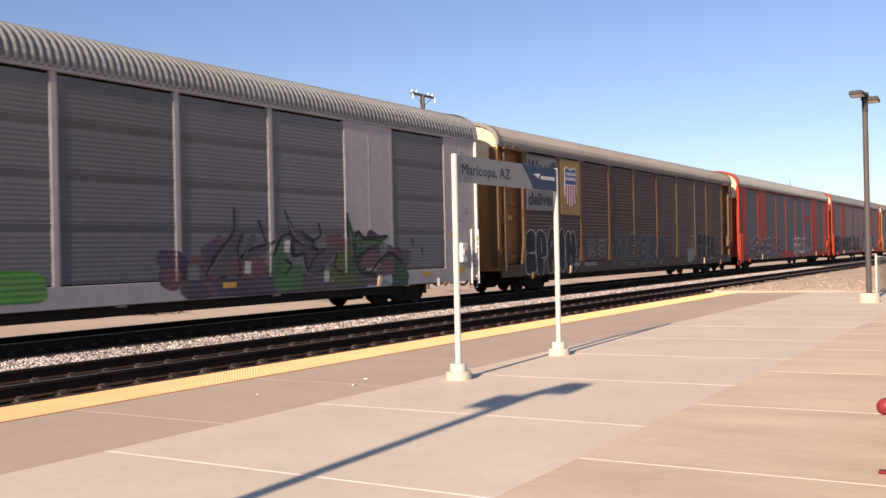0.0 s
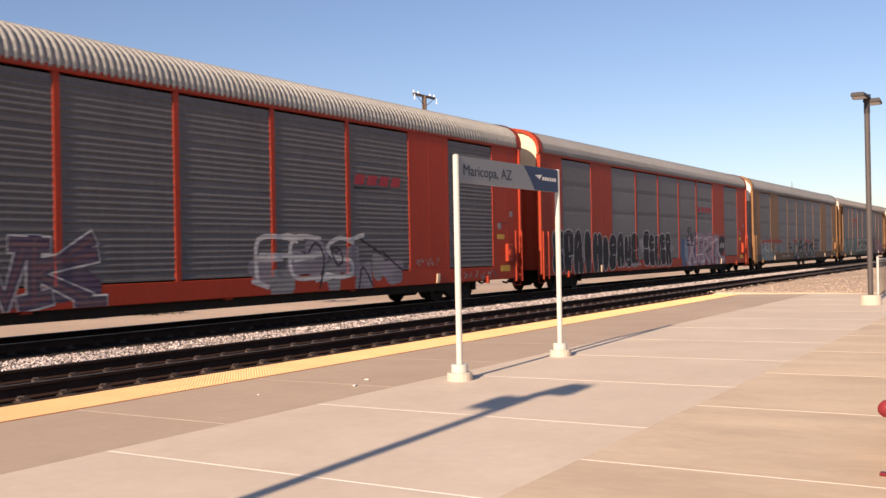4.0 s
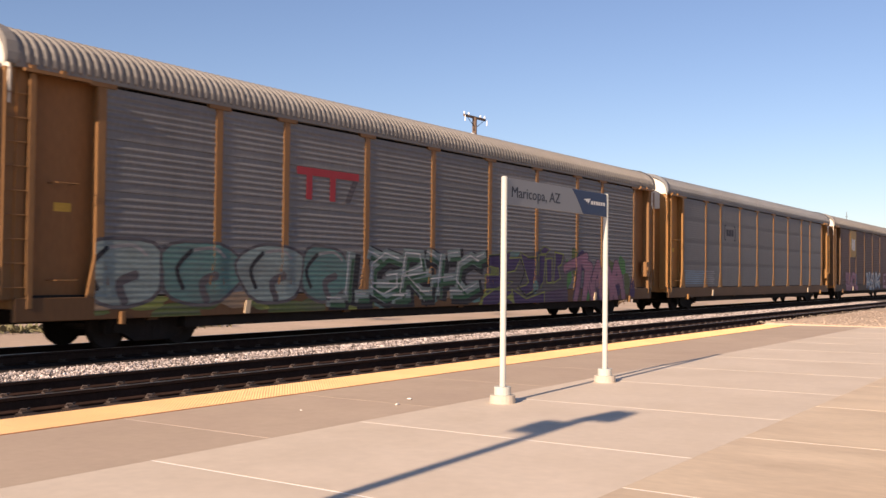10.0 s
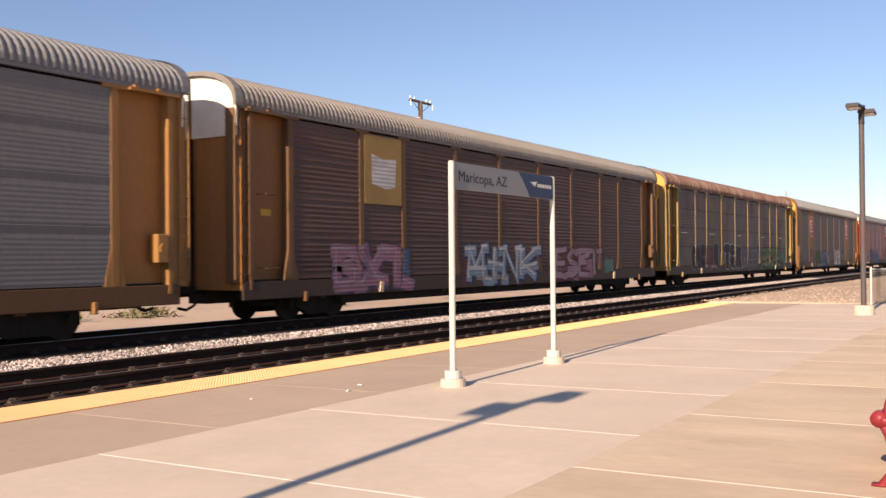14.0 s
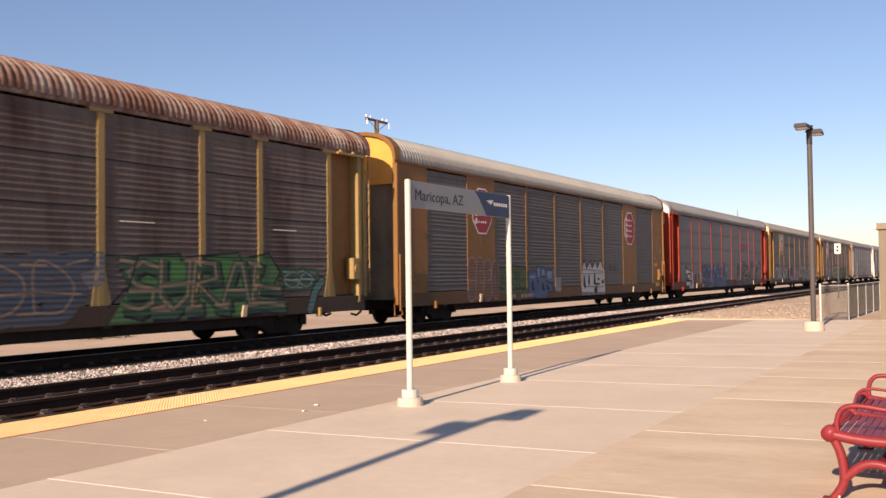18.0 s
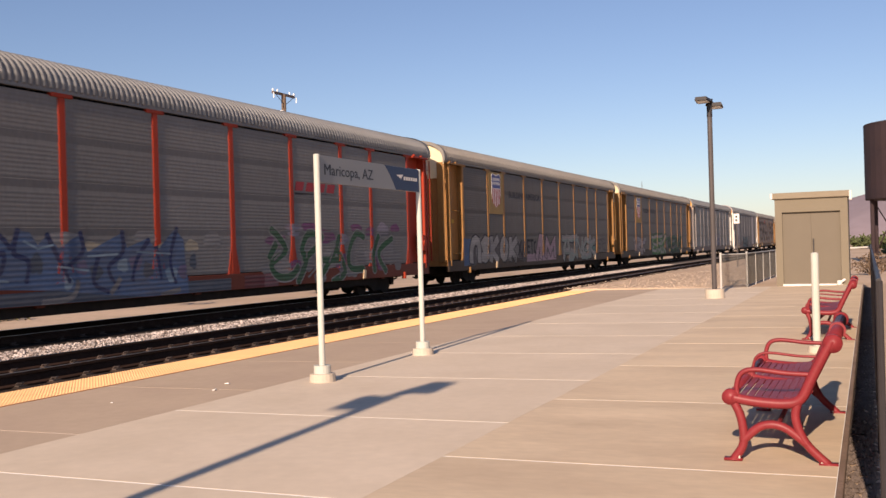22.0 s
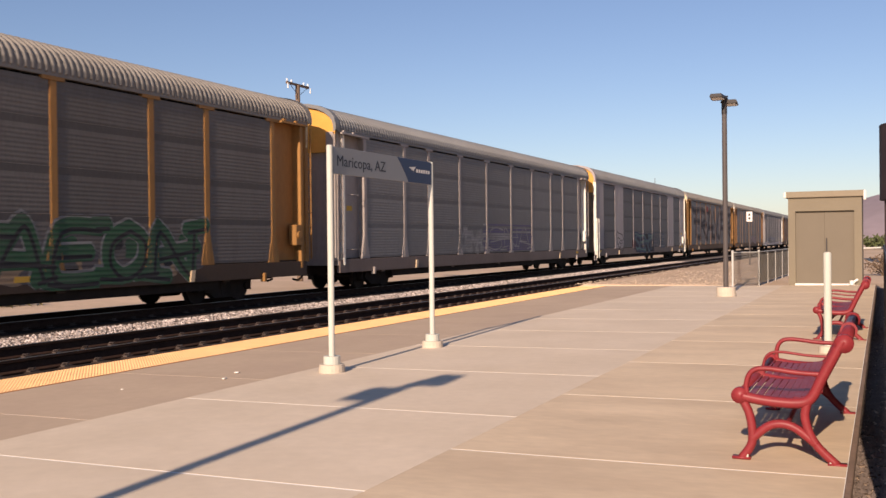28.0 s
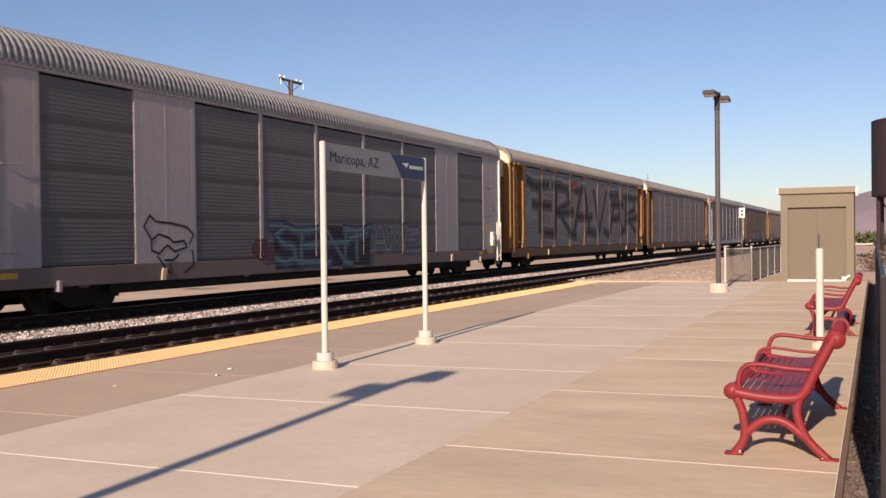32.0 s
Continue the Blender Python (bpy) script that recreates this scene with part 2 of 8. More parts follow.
def stones(name, count, area, mat, label, size, seed, height):
    """Loose angular stones, joined."""
    rng = np.random.RandomState(seed)
    base = np.array([(1, 0, 0), (-1, 0, 0), (0, 1, 0), (0, -1, 0), (0, 0, 1), (0, 0, -1)], float)
    tri = np.array([(0, 2, 4), (2, 1, 4), (1, 3, 4), (3, 0, 4), (2, 0, 5), (1, 2, 5), (3, 1, 5), (0, 3, 5)])
    px, py = area(rng, count)
    s = size * (0.55 + 0.9 * rng.rand(count))
    v = base[None] * (0.6 + 0.7 * rng.rand(count, 6, 1)) * s[:, None, None]
    v *= np.array([1.0, 1.0, 0.7])[None, None]
    a = rng.rand(count) * 6.283
    c, d = np.cos(a)[:, None], np.sin(a)[:, None]
    t = 0.7 * (rng.rand(count) - 0.5)[:, None]
    x, y, z = v[..., 0] * c - v[..., 1] * d, v[..., 0] * d + v[..., 1] * c, v[..., 2] + t * v[..., 0]
    pts = np.stack([x + px[:, None], y + py[:, None], z + height(px, py)[:, None] + 0.2 * s[:, None]], -1).reshape(-1, 3)
    f = (tri[None] + 6 * np.arange(count)[:, None, None]).reshape(-1, 3)
    me = bpy.data.meshes.new(name)
    me.from_pydata(pts.tolist(), [], f.tolist())
    me.materials.append(mat)
    ob = new(name, me)
    tagged(ob, label, "gravel", kind="stuff")


def island_random(mat, lo, hi):
    """Lets each loose stone of a joined heap differ in brightness."""
    nt = mat.node_tree
    g = nt.nodes.new("ShaderNodeNewGeometry")
    r = nt.nodes.new("ShaderNodeMapRange")
    r.inputs["To Min"].default_value, r.inputs["To Max"].default_value = lo, hi
    nt.links.new(g.outputs["Random Per Island"], r.inputs["Value"])
    sc = nt.nodes.new("ShaderNodeVectorMath")
    sc.operation = "SCALE"
    b = nt.nodes["Principled BSDF"].inputs["Base Color"]
    nt.links.new(b.links[0].from_socket, sc.inputs[0])
    nt.links.new(r.outputs[0], sc.inputs["Scale"])
    nt.links.new(sc.outputs[0], b)


island_random(stone_m, 0.22, 1.6)
island_random(stone_red, 0.7, 1.25)


def near_first(rng, n, y0, y1):
    return y0 + (y1 - y0) * rng.rand(n) ** 1.7


stones("ballast_stones", 24000, lambda r, n: (-13.3 - 1.5 * r.rand(n), near_first(r, n, 4, 75)), stone_m,
       "pale grey and pinkish crushed ballast stones", 0.032, 3, lambda x, y: np.interp(-x, [13.2, 13.6, 14.65, 15.5], [-0.27, -0.25, -0.20, -0.23]))
stones("ballast_stones", 900, lambda r, n: (-9.92 - 0.35 * r.rand(n), near_first(r, n, 4, 60)), stone_m,
       "pale ballast stones along the platform edge", 0.03, 4, lambda x, y: 0 * x - 0.285)
stones("gravel", 4500, lambda r, n: (-10.2 + 5.7 * r.rand(n), Y_END + 0.3 + 45 * r.rand(n) ** 1.8), stone_red,
       "pale reddish gravel past the end of the platform", 0.022, 5, lambda x, y: 0 * x - 0.07)


def rail_mesh(name, y0, y1):
    bm = bmesh.new()
    half = [(0.075, -0.192), (0.075, -0.178), (0.014, -0.155), (0.009, -0.055), (0.036, -0.040), (0.036, -0.003)]
    pts = half + [(-x, z) for x, z in half[::-1]]
    plate(bm, pts, "y", y0, y1)
    return mesh_of(name, bm, rust_rail)


def track(label, xc, top, y_near, n_ties, clips, wood):
    tr = thing("railway_track", label, "track", m=pose(xc, 0, top), kind="structure")
    me = rail_mesh("rail", -470, 1500)
    for sx in (-1, 1):
        rl = part("rail", me, None, tr, "rusty brown steel rail", pose(sx * 0.7535, 0, 0))
        bm = bmesh.new()
        box(bm, -0.033, 0.033, -470, 1500, -0.002, 0.001)
        part("rail_head", bm, rail_top, rl, "worn shiny running surface of the rail")
    bm = bmesh.new()
    box(bm, -1.3, 1.3, -0.115, 0.115, -0.35, -0.192, 0.012)
    tie = mesh_of("tie", bm, wood)
    bm = bmesh.new()
    for sx in (-1, 1):
        for dx in (-0.105, 0.105):
            x = sx * 0.7535 + dx
            box(bm, x - 0.05, x + 0.05, -0.075, 0.075, -0.192, -0.172)
            tube(bm, [(x - 0.03, -0.05, -0.168), (x, -0.055, -0.142), (x + 0.025, 0, -0.147), (x, 0.055, -0.142), (x - 0.03, 0.03, -0.168)], 0.013, 5)
    cl = mesh_of("clip", bm, clip_m)
    for i in range(n_ties):
        ob = part("tie", tie, None, tr, "", pose(0, y_near + i * 0.62, 0, 0, 0, random.uniform(-0.6, 0.6)))
        if clips:
            part("clip", cl, None, ob, "steel rail clips and tie plates")
    bm = bmesh.new()
    for i in range(700):
        y = y_near + (n_ties + i) * 0.62
        box(bm, -1.3, 1.3, y - 0.115, y + 0.115, -0.35, -0.192)
        if i < 120 and clips:
            for sx in (-1, 1):
                for dx in (-0.105, 0.105):
                    x = sx * 0.7535 + dx
                    box(bm, x - 0.05, x + 0.05, y - 0.07, y + 0.07, -0.192, -0.15)
    tagged(part("far_ties", bm, wood, tr, "dark wooden ties"), kind="stuff")


track("near railway track with rusty rails on dark ties", X1, -0.06, 1.0, 110, True, tie_m)
track("far main track under the freight train", XC, RAIL - 0.09, 3.0, 90, True, tie_m)


# ---- platform ----
platform = thing("platform", "pale concrete station platform with sealed joints", "platform", kind="structure")


def slab(x0, x1, y0, y1, mat, g, thick=0.2):
    bm = bmesh.new()
    vs = box(bm, x0 + 0.001, x1 - 0.001, y0 + g, y1 - g, 0, thick)
    for v in vs:
        v.co.z += plat(v.co.x) - thick
    part("slab", bm, mat, platform)


bm = bmesh.new()
for v in box(bm, -9.86, -0.21, -22, Y_END - 0.005, 0, 0.62):
    v.co.z += plat(v.co.x) - 0.620 - 0.0015
part("base", bm, sealant, platform, "pale joint filling and concrete edge under the slabs")
for x0, x1, first, step, mat in ((-8.88, -6.60, 6.50, 2.73, concrete_edge), (-6.60, -2.93, 5.13, 2.69, concrete), (-2.93, -0.22, 6.43, 2.73, concrete_tan)):
    ys = [-22.0]
    y = first - math.floor((first + 21.5) / step) * step
    while y < Y_END - 0.3:
        ys.append(y)
        y += step
    ys.append(Y_END)
    for a, b in zip(ys, ys[1:]):
        slab(x0, x1, a, b, mat, 0.005 if mat is concrete_edge else 0.011)


def tactile():
    w, x0, x1 = 0.61, -9.87, -8.895
    bm = bmesh.new()
    box(bm, x0, x1, 0.0003, w - 0.0003, 0, 0.05)
    for v in bm.verts:
        v.co.z += plat(v.co.x) - 0.046
    for i in range(19):
        for j in range(12):
            x, y = x0 + 0.035 + i * 0.05, 0.028 + j * 0.0505
            z = plat(x) + 0.004
            lo = [bm.verts.new((x + a * 0.016, y + c * 0.016, z)) for a, c in ((1, 0), (0, 1), (-1, 0), (0, -1))]
            hi = [bm.verts.new((x + a * 0.009, y + c * 0.009, z + 0.005)) for a, c in ((1, 0), (0, 1), (-1, 0), (0, -1))]
            for k in range(4):
                bm.faces.new((lo[k], lo[(k + 1) % 4], hi[(k + 1) % 4], hi[k]))
            bm.faces.new(hi)
    me = mesh_of("tactile_tile", bm, yellow)
    y = -22.0
    while y < Y_END - 0.6:
        part("tactile_tile", me, None, platform, "yellow tactile warning tile", pose(0, y, 0))
        y += w
    bm = bmesh.new()
    for v in box(bm, -8.896, -8.862, -22, Y_END - 0.01, 0, 0.02):
        v.co.z += plat(v.co.x) - 0.014
    part("edge_sealant", bm, rust_line, platform, "rust-brown sealed joint beside the yellow tiles")


tactile()

# ---- the train ----
EAVES = [(1.515, 4.97), (1.53, 5.03), (1.525, 5.16), (1.475, 5.32), (1.36, 5.47), (1.17, 5.605), (0.92, 5.71), (0.55, 5.79), (0.2, 5.815)]
TALL = [(x, z if z < 5.1 else z + 0.09 * min(1.0, (z - 5.1) / 0.5)) for x, z in EAVES]
ROOFS = {k: half + [(-x, z) for x, z in half[::-1]] for k, half in (("A", EAVES), ("B", TALL))}
RIB = [0.0, 0.8, 1.0, 1.0, 1.0, 0.9, 0.7, 0.25, 0.0]
RIB = RIB + RIB[::-1]
POSTS = [1.55, 4.40, 6.40, 9.27, 12.13, 15.07, 17.93, 20.80, 22.80, 25.65]
Z_SILL, Z_PAN, Z_EAVE = 0.52, 0.97, 4.93
CACHE = {}


def shared(key, build, mat, smooth=False, second=None):
    """One mesh for all alike parts; a second material goes on the faces marked for it."""
    k = (key, mat.name)
    if k not in CACHE:
        if key in CACHE:
            me = CACHE[key].copy()
            me.materials[0] = mat
        else:
            bm = bmesh.new()
            build(bm)
            me = mesh_of(key.split(":")[0], bm, mat, smooth)
            CACHE[key] = me
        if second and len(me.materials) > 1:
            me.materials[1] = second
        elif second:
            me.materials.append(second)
        CACHE[k] = me
    return CACHE[k]


def roof_build(kind):
    """Arched roof sheet with ribs that climb the eaves and die out over the crown."""
    def build(bm):
        prof = ROOFS[kind]
        step, rib = 0.172, 0.045
        nrm = []
        for i, (x, z) in enumerate(prof):
            a, b = prof[max(i - 1, 0)], prof[min(i + 1, len(prof) - 1)]
            d = Vector((-(b[1] - a[1]), b[0] - a[0])).normalized()
            nrm.append(-d if d.x * x < 0 else d)
        rows = []
        for k in range(int((BODY - 0.2) / step)):
            for f, h in ((0.0, 0.0), (0.38, 0.0), (0.50, rib * 0.8), (0.62, rib), (0.76, rib), (0.88, rib * 0.8)):
                rows.append([bm.verts.new((x + d.x * h * r, 0.1 + (k + f) * step, z + d.y * h * r)) for (x, z), d, r in zip(prof, nrm, RIB)])
        rows.append([bm.verts.new((x, BODY - 0.1, z)) for x, z in prof])
        for a, b in zip(rows, rows[1:]):
            for i in range(len(prof) - 1):
                bm.faces.new((a[i], a[i + 1], b[i + 1], b[i]))
    return build


def cap_build(kind):
    """Plain end band of the roof with its lip."""
    def build(bm):
        prof = ROOFS[kind]
        y0, y1, g = -0.02, 0.20 if kind == "A" else 0.30, 0.05
        lo = [bm.verts.new((x * (1 + g / 1.6), y0, z + (g if z > 5.2 else 0))) for x, z in prof]
        hi = [bm.verts.new((x * (1 + g / 1.6), y1, z + (g if z > 5.2 else 0))) for x, z in prof]
        for i in range(len(prof) - 1):
            bm.faces.new((lo[i], lo[i + 1], hi[i + 1], hi[i]))
        lo2 = [bm.verts.new((x * 0.97, y0, z - 0.06)) for x, z in prof]
        for i in range(len(prof) - 1):
            bm.faces.new((lo[i], lo2[i], lo2[i + 1], lo[i + 1]))
    return build


def end_build(kind):
    """End doors: radial folding doors with vertical folds, closing the arch."""
    def build(bm):
        arch = [(x * 0.975, z - 0.05) for x, z in ROOFS[kind]]
        n = 16
        xs = [1.47 - 2.94 * i / n for i in range(n + 1)]

        def top(x):
            for (xa, za), (xb, zb) in zip(arch, arch[1:]):
                if xb <= x <= xa and xa != xb:
                    return za + (zb - za) * (xa - x) / (xa - xb)
            return 4.95
        lo, hi = [], []
        for i, x in enumerate(xs):
            y = 0.14 + (0.04 if i % 4 in (1, 2) else 0.0) + 0.10 * (abs(x) / 1.47) ** 2
            lo.append(bm.verts.new((x, y, 0.75)))
            hi.append(bm.verts.new((x, y, top(x))))
        for i in range(n):
            bm.faces.new((lo[i], lo[i + 1], hi[i + 1], hi[i]))
    return build


def end_upper_build(kind):
    """Fixed sheet over the end doors, inside the arch."""
    def build(bm):
        pts = [(x * 0.97, z - 0.05) for x, z in ROOFS[kind] if z > 5.0]
        pts = [(1.46, 4.30)] + pts + [(-1.46, 4.30)]
        plate(bm, pts, "y", 0.085, 0.125)
    return build


def end_gap_build(bm):
    """Dark slot where the two end doors meet."""
    box(bm, -0.035, 0.035, 0.06, 0.20, 0.76, 5.70)


def sill_build(bm):
    box(bm, 1.40, 1.52, 0.25, BODY - 0.25, Z_SILL, Z_PAN - 0.03, 0.01)
    for y in (3.2, 9.0, 14.0, 18.5, 24.0):
        box(bm, 1.36, 1.44, y - 0.12, y + 0.12, Z_SILL - 0.05, Z_SILL + 0.02)


def plate_build(kind):
    return lambda bm: box(bm, 1.40, 1.535, 0.16, BODY - 0.16, Z_EAVE, Z_EAVE + (0.13 if kind == "B" else 0.10), 0.008)


def under_build(bm):
    box(bm, -1.36, 1.36, 0.5, BODY - 0.5, 0.72, 0.98)
    box(bm, -1.30, 1.30, 4.1, BODY - 4.1, 0.29, 0.72)
    box(bm, -0.32, 0.32, 0.3, BODY - 0.3, 0.42, 0.76)
    for y in (4.6, 5.3, 21.5, 22.4):
        box(bm, -1.2, 1.2, y, y + 0.10, 0.45, 0.74)
    cyl(bm, (0.62, 8.0, 0.55), (0.62, 9.1, 0.55), 0.16, 10)
    box(bm, 0.55, 0.95, 17.2, 17.8, 0.42, 0.74)


def post_build(kind):
    def build(bm):
        h0, h1 = Z_PAN - 0.03, Z_EAVE
        if kind == "A":
            w, f = 0.095, 0.25
            pts = [(-f, h0), (f, h0), (f - 0.04, h0 + 0.22), (w, h0 + 0.75), (w, h1), (-w, h1), (-w, h0 + 0.75), (-f + 0.04, h0 + 0.22)]
            plate(bm, pts, "x", 1.445, 1.514)
            box(bm, 1.44, 1.535, -0.30, 0.30, h1 - 0.075, h1 + 0.015, 0.004)
        else:
            box(bm, 1.43, 1.517, -0.075, 0.075, h0, h1, 0.006)
    return build


def channel_build(bm):
    """The folded channel that stiffens a post."""
    w = 0.080
    plate(bm, [(1.514, -w), (1.520, -w), (1.520, w), (1.514, w), (1.514, w - 0.03), (1.517, w - 0.03), (1.517, 0.03 - w), (1.514, 0.03 - w)], "z", Z_PAN - 0.02, Z_EAVE - 0.10)


def panel_build(w, style):
    """One bay of side sheeting: four stacked sheets, ribbed or finely grooved, with real relief."""
    def build(bm):
        prof = []
        base = 1.490 if style == "F" else 1.480
        bands = []
        n = 4
        h = (Z_EAVE - 0.05 - Z_PAN) / n
        for s in range(n):
            z0 = Z_PAN + s * h
            if style == "R":
                prof += [(0.0, z0 + 0.004), (0.022, z0 + 0.008), (0.022, z0 + 0.05), (0.008, z0 + 0.055)]
                z = z0 + 0.16
                for r in range(6):
                    prof += [(0.006, z), (0.021, z + 0.034), (0.021, z + 0.058), (0.006, z + 0.092)]
                    z += 0.125
            else:
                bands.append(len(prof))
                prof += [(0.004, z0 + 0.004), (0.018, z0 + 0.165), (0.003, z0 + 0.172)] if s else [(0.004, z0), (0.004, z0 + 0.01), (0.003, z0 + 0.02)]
                z = z0 + (0.20 if s else 0.04)
                for r in range(8 if s else 10):
                    prof += [(0.0075, z), (0.0105, z + 0.022), (0.0105, z + 0.046), (0.0075, z + 0.068)]
                    z += 0.092
        prof.append((0.008, Z_EAVE - 0.055))
        lo = [bm.verts.new((base + x, 0.0, z)) for x, z in prof]
        hi = [bm.verts.new((base + x, w, z)) for x, z in prof]
        for i in range(len(prof) - 1):
            f = bm.faces.new((lo[i], lo[i + 1], hi[i + 1], hi[i]))
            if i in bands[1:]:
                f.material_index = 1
    return build


def solid_build(w):
    def build(bm):
        box(bm, 1.46, 1.515, 0.0, w, Z_PAN - 0.03, Z_EAVE - 0.002, 0.006)
        box(bm, 1.515, 1.518, w * 0.485, w * 0.515, Z_PAN, Z_EAVE - 0.05)
    return build


def ladder_build(h0, h1, w, step):
    def build(bm):
        for y in (0, w):
            box(bm, -0.012, 0.035, y - 0.012, y + 0.012, h0, h1)
        z = h0 + 0.12
        while z < h1 - 0.05:
            cyl(bm, (0.012, 0, z), (0.012, w, z), 0.012, 6)
            z += step
    return build


def wheel_build(bm):
    for sx in (-1, 1):
        cyl(bm, (sx * 0.69, 0, 0), (sx * 0.715, 0, 0), 0.445, 20)
        cyl(bm, (sx * 0.715, 0, 0), (sx * 0.82, 0, 0), 0.42, 20, 0.415)
        cyl(bm, (sx * 0.82, 0, 0), (sx * 0.93, 0, 0), 0.12, 10)
    cyl(bm, (-0.69, 0, 0), (0.69, 0, 0), 0.085, 10)


def frame_build(bm):
    pts = [(-1.12, 0.30), (-0.72, 0.30), (-0.45, 0.14), (0.45, 0.14), (0.72, 0.30), (1.12, 0.30), (1.12, 0.55), (0.75, 0.60), (0.40, 0.72), (-0.40, 0.72), (-0.75, 0.60), (-1.12, 0.55)]
    plate(bm, pts, "x", 0.88, 1.06)
    for y in (-0.16, 0.0, 0.16):
        cyl(bm, (1.0, y, 0.20), (1.0, y, 0.58), 0.075, 8)
    for y in (-0.875, 0.875):
        cyl(bm, (0.88, y, 0.42), (1.12, y, 0.42), 0.11, 10)


def bolster_build(bm):
    box(bm, -0.95, 0.95, -0.22, 0.22, 0.38, 0.70, 0.02)
    box(bm, -0.72, 0.72, -0.62, -0.56, 0.30, 0.42)
    box(bm, -0.72, 0.72, 0.56, 0.62, 0.30, 0.42)


def coupler_build(bm):
    box(bm, -0.09, 0.09, -0.50, 0.9, 0.66, 0.84, 0.015)
    plate(bm, [(-0.16, -0.50), (0.13, -0.50), (0.17, -0.62), (0.02, -0.66), (-0.02, -0.58), (-0.13, -0.60)], "z", 0.60, 0.90)
    tube(bm, [(0.30, 0.1, 0.66), (0.34, -0.15, 0.40), (0.36, -0.40, 0.31), (0.33, -0.62, 0.36)], 0.035, 8)


black_iron = paint("truck_iron", (0.030, 0.024, 0.021), rough=0.85, var=0.3, spec=0.15)
wheel_m = paint("wheel_steel", (0.035, 0.026, 0.022), rough=0.8, var=0.3, spec=0.2)
white_paint = paint("white_decal", (0.70, 0.67, 0.63), rough=0.7, var=0.12, scale=2)
black_paint = paint("black_spray", (0.022, 0.020, 0.022), rough=0.7, var=0.25)
slit_white = paint("seam_daylight", (0.80, 0.76, 0.62), rough=0.5, var=0.1)
amber = paint("amber_stripe", (0.55, 0.32, 0.05), rough=0.6, var=0.15)


def car_paint(name, col, dark=0.5, amt=0.55):
    return paint(name, col, rough=0.62, var=0.16, scale=1.1, fine=14, grime=tuple(c * dark for c in col), grime_amt=amt, grime_scale=0.55, stretch=(1, 1, 0.35), bump=0.007, bump_scale=2.0)


def panel_paint(name, col, stain, amt=0.6):
    return paint(name, col, rough=0.64, metal=0.15, var=0.22, scale=0.9, fine=22, grime=stain, grime_amt=amt, grime_scale=0.9, stretch=(1, 1.2, 0.3) if "brown" not in name else (1, 0.35, 1), objvar=0.10)


FR = {
    "dark_red": car_paint("frame_dark_red", (0.13, 0.028, 0.015), 0.5),
    "sooty": car_paint("frame_sooty", (0.125, 0.062, 0.027), 0.45),
    "dusty": car_paint("frame_dusty", (0.17, 0.126, 0.110), 0.5),
    "lilac": car_paint("frame_lilac", (0.372, 0.328, 0.325), 0.68),
    "grimy": car_paint("frame_grimy", (0.062, 0.038, 0.026), 0.45),
    "umber": car_paint("frame_umber", (0.27, 0.120, 0.044), 0.5),
    "rust": car_paint("frame_rust", (0.40, 0.18, 0.056), 0.5),
    "white": car_paint("frame_white", (0.40, 0.362, 0.365), 0.65),
    "gold": car_paint("frame_gold", (0.32, 0.158, 0.050), 0.5),
    "brown": car_paint("frame_brown", (0.155, 0.082, 0.038), 0.45),
    "pale": car_paint("frame_pale_yellow", (0.332, 0.224, 0.087), 0.5),
    "tan": car_paint("frame_tan", (0.245, 0.122, 0.048), 0.6),
    "ochre": car_paint("frame_ochre", (0.232, 0.110, 0.034), 0.5),
    "red": car_paint("frame_red", (0.36, 0.036, 0.012), 0.6),
    "orange": car_paint("frame_orange", (0.36, 0.040, 0.012), 0.6),
    "pink": car_paint("frame_pinkish", (0.332, 0.289, 0.271), 0.7),
}
PN = {
    "grey": panel_paint("sheet_grey", (0.134, 0.128, 0.130), (0.082, 0.075, 0.075)),
    "light": panel_paint("sheet_light", (0.188, 0.180, 0.177), (0.121, 0.114, 0.111)),
    "steel": panel_paint("sheet_steel", (0.160, 0.156, 0.162), (0.100, 0.096, 0.098)),
    "brown": panel_paint("sheet_brown", (0.113, 0.070, 0.059), (0.067, 0.034, 0.025), 0.8),
    "dark": panel_paint("sheet_dark", (0.138, 0.124, 0.116), (0.081, 0.066, 0.059)),
    "rusty": panel_paint("sheet_rusty", (0.155, 0.124, 0.108), (0.052, 0.027, 0.017), 0.9),
}
# darker sheet copies for overlap bands: bare metal plus the tilt's shade in colour
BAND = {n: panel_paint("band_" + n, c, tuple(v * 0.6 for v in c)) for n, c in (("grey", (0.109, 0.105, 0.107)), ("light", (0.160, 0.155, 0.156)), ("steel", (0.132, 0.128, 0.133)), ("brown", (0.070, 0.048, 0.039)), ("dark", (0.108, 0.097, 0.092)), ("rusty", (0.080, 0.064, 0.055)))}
RF = {
    "grey": paint("roof_grey", (0.190, 0.193, 0.200), rough=0.6, metal=0.2, var=0.10, scale=0.5, fine=8, grime=(0.155, 0.145, 0.135), grime_amt=0.5, grime_scale=0.3),
    "tan": paint("roof_tan", (0.222, 0.205, 0.188), rough=0.65, metal=0.1, var=0.10, scale=0.5, fine=8, grime=(0.18, 0.155, 0.13), grime_amt=0.5, grime_scale=0.3),
    "pale": paint("roof_pale", (0.29, 0.285, 0.27), rough=0.6, metal=0.2, var=0.10, scale=0.5, fine=8, grime=(0.21, 0.195, 0.175), grime_amt=0.5, grime_scale=0.3),
    "rusty": paint("roof_rusty", (0.15, 0.072, 0.05), rough=0.75, var=0.25, scale=0.5, fine=8, grime=(0.42, 0.37, 0.33), grime_amt=0.6, grime_scale=1.1, stretch=(0.4, 2.4, 0.4)),
}
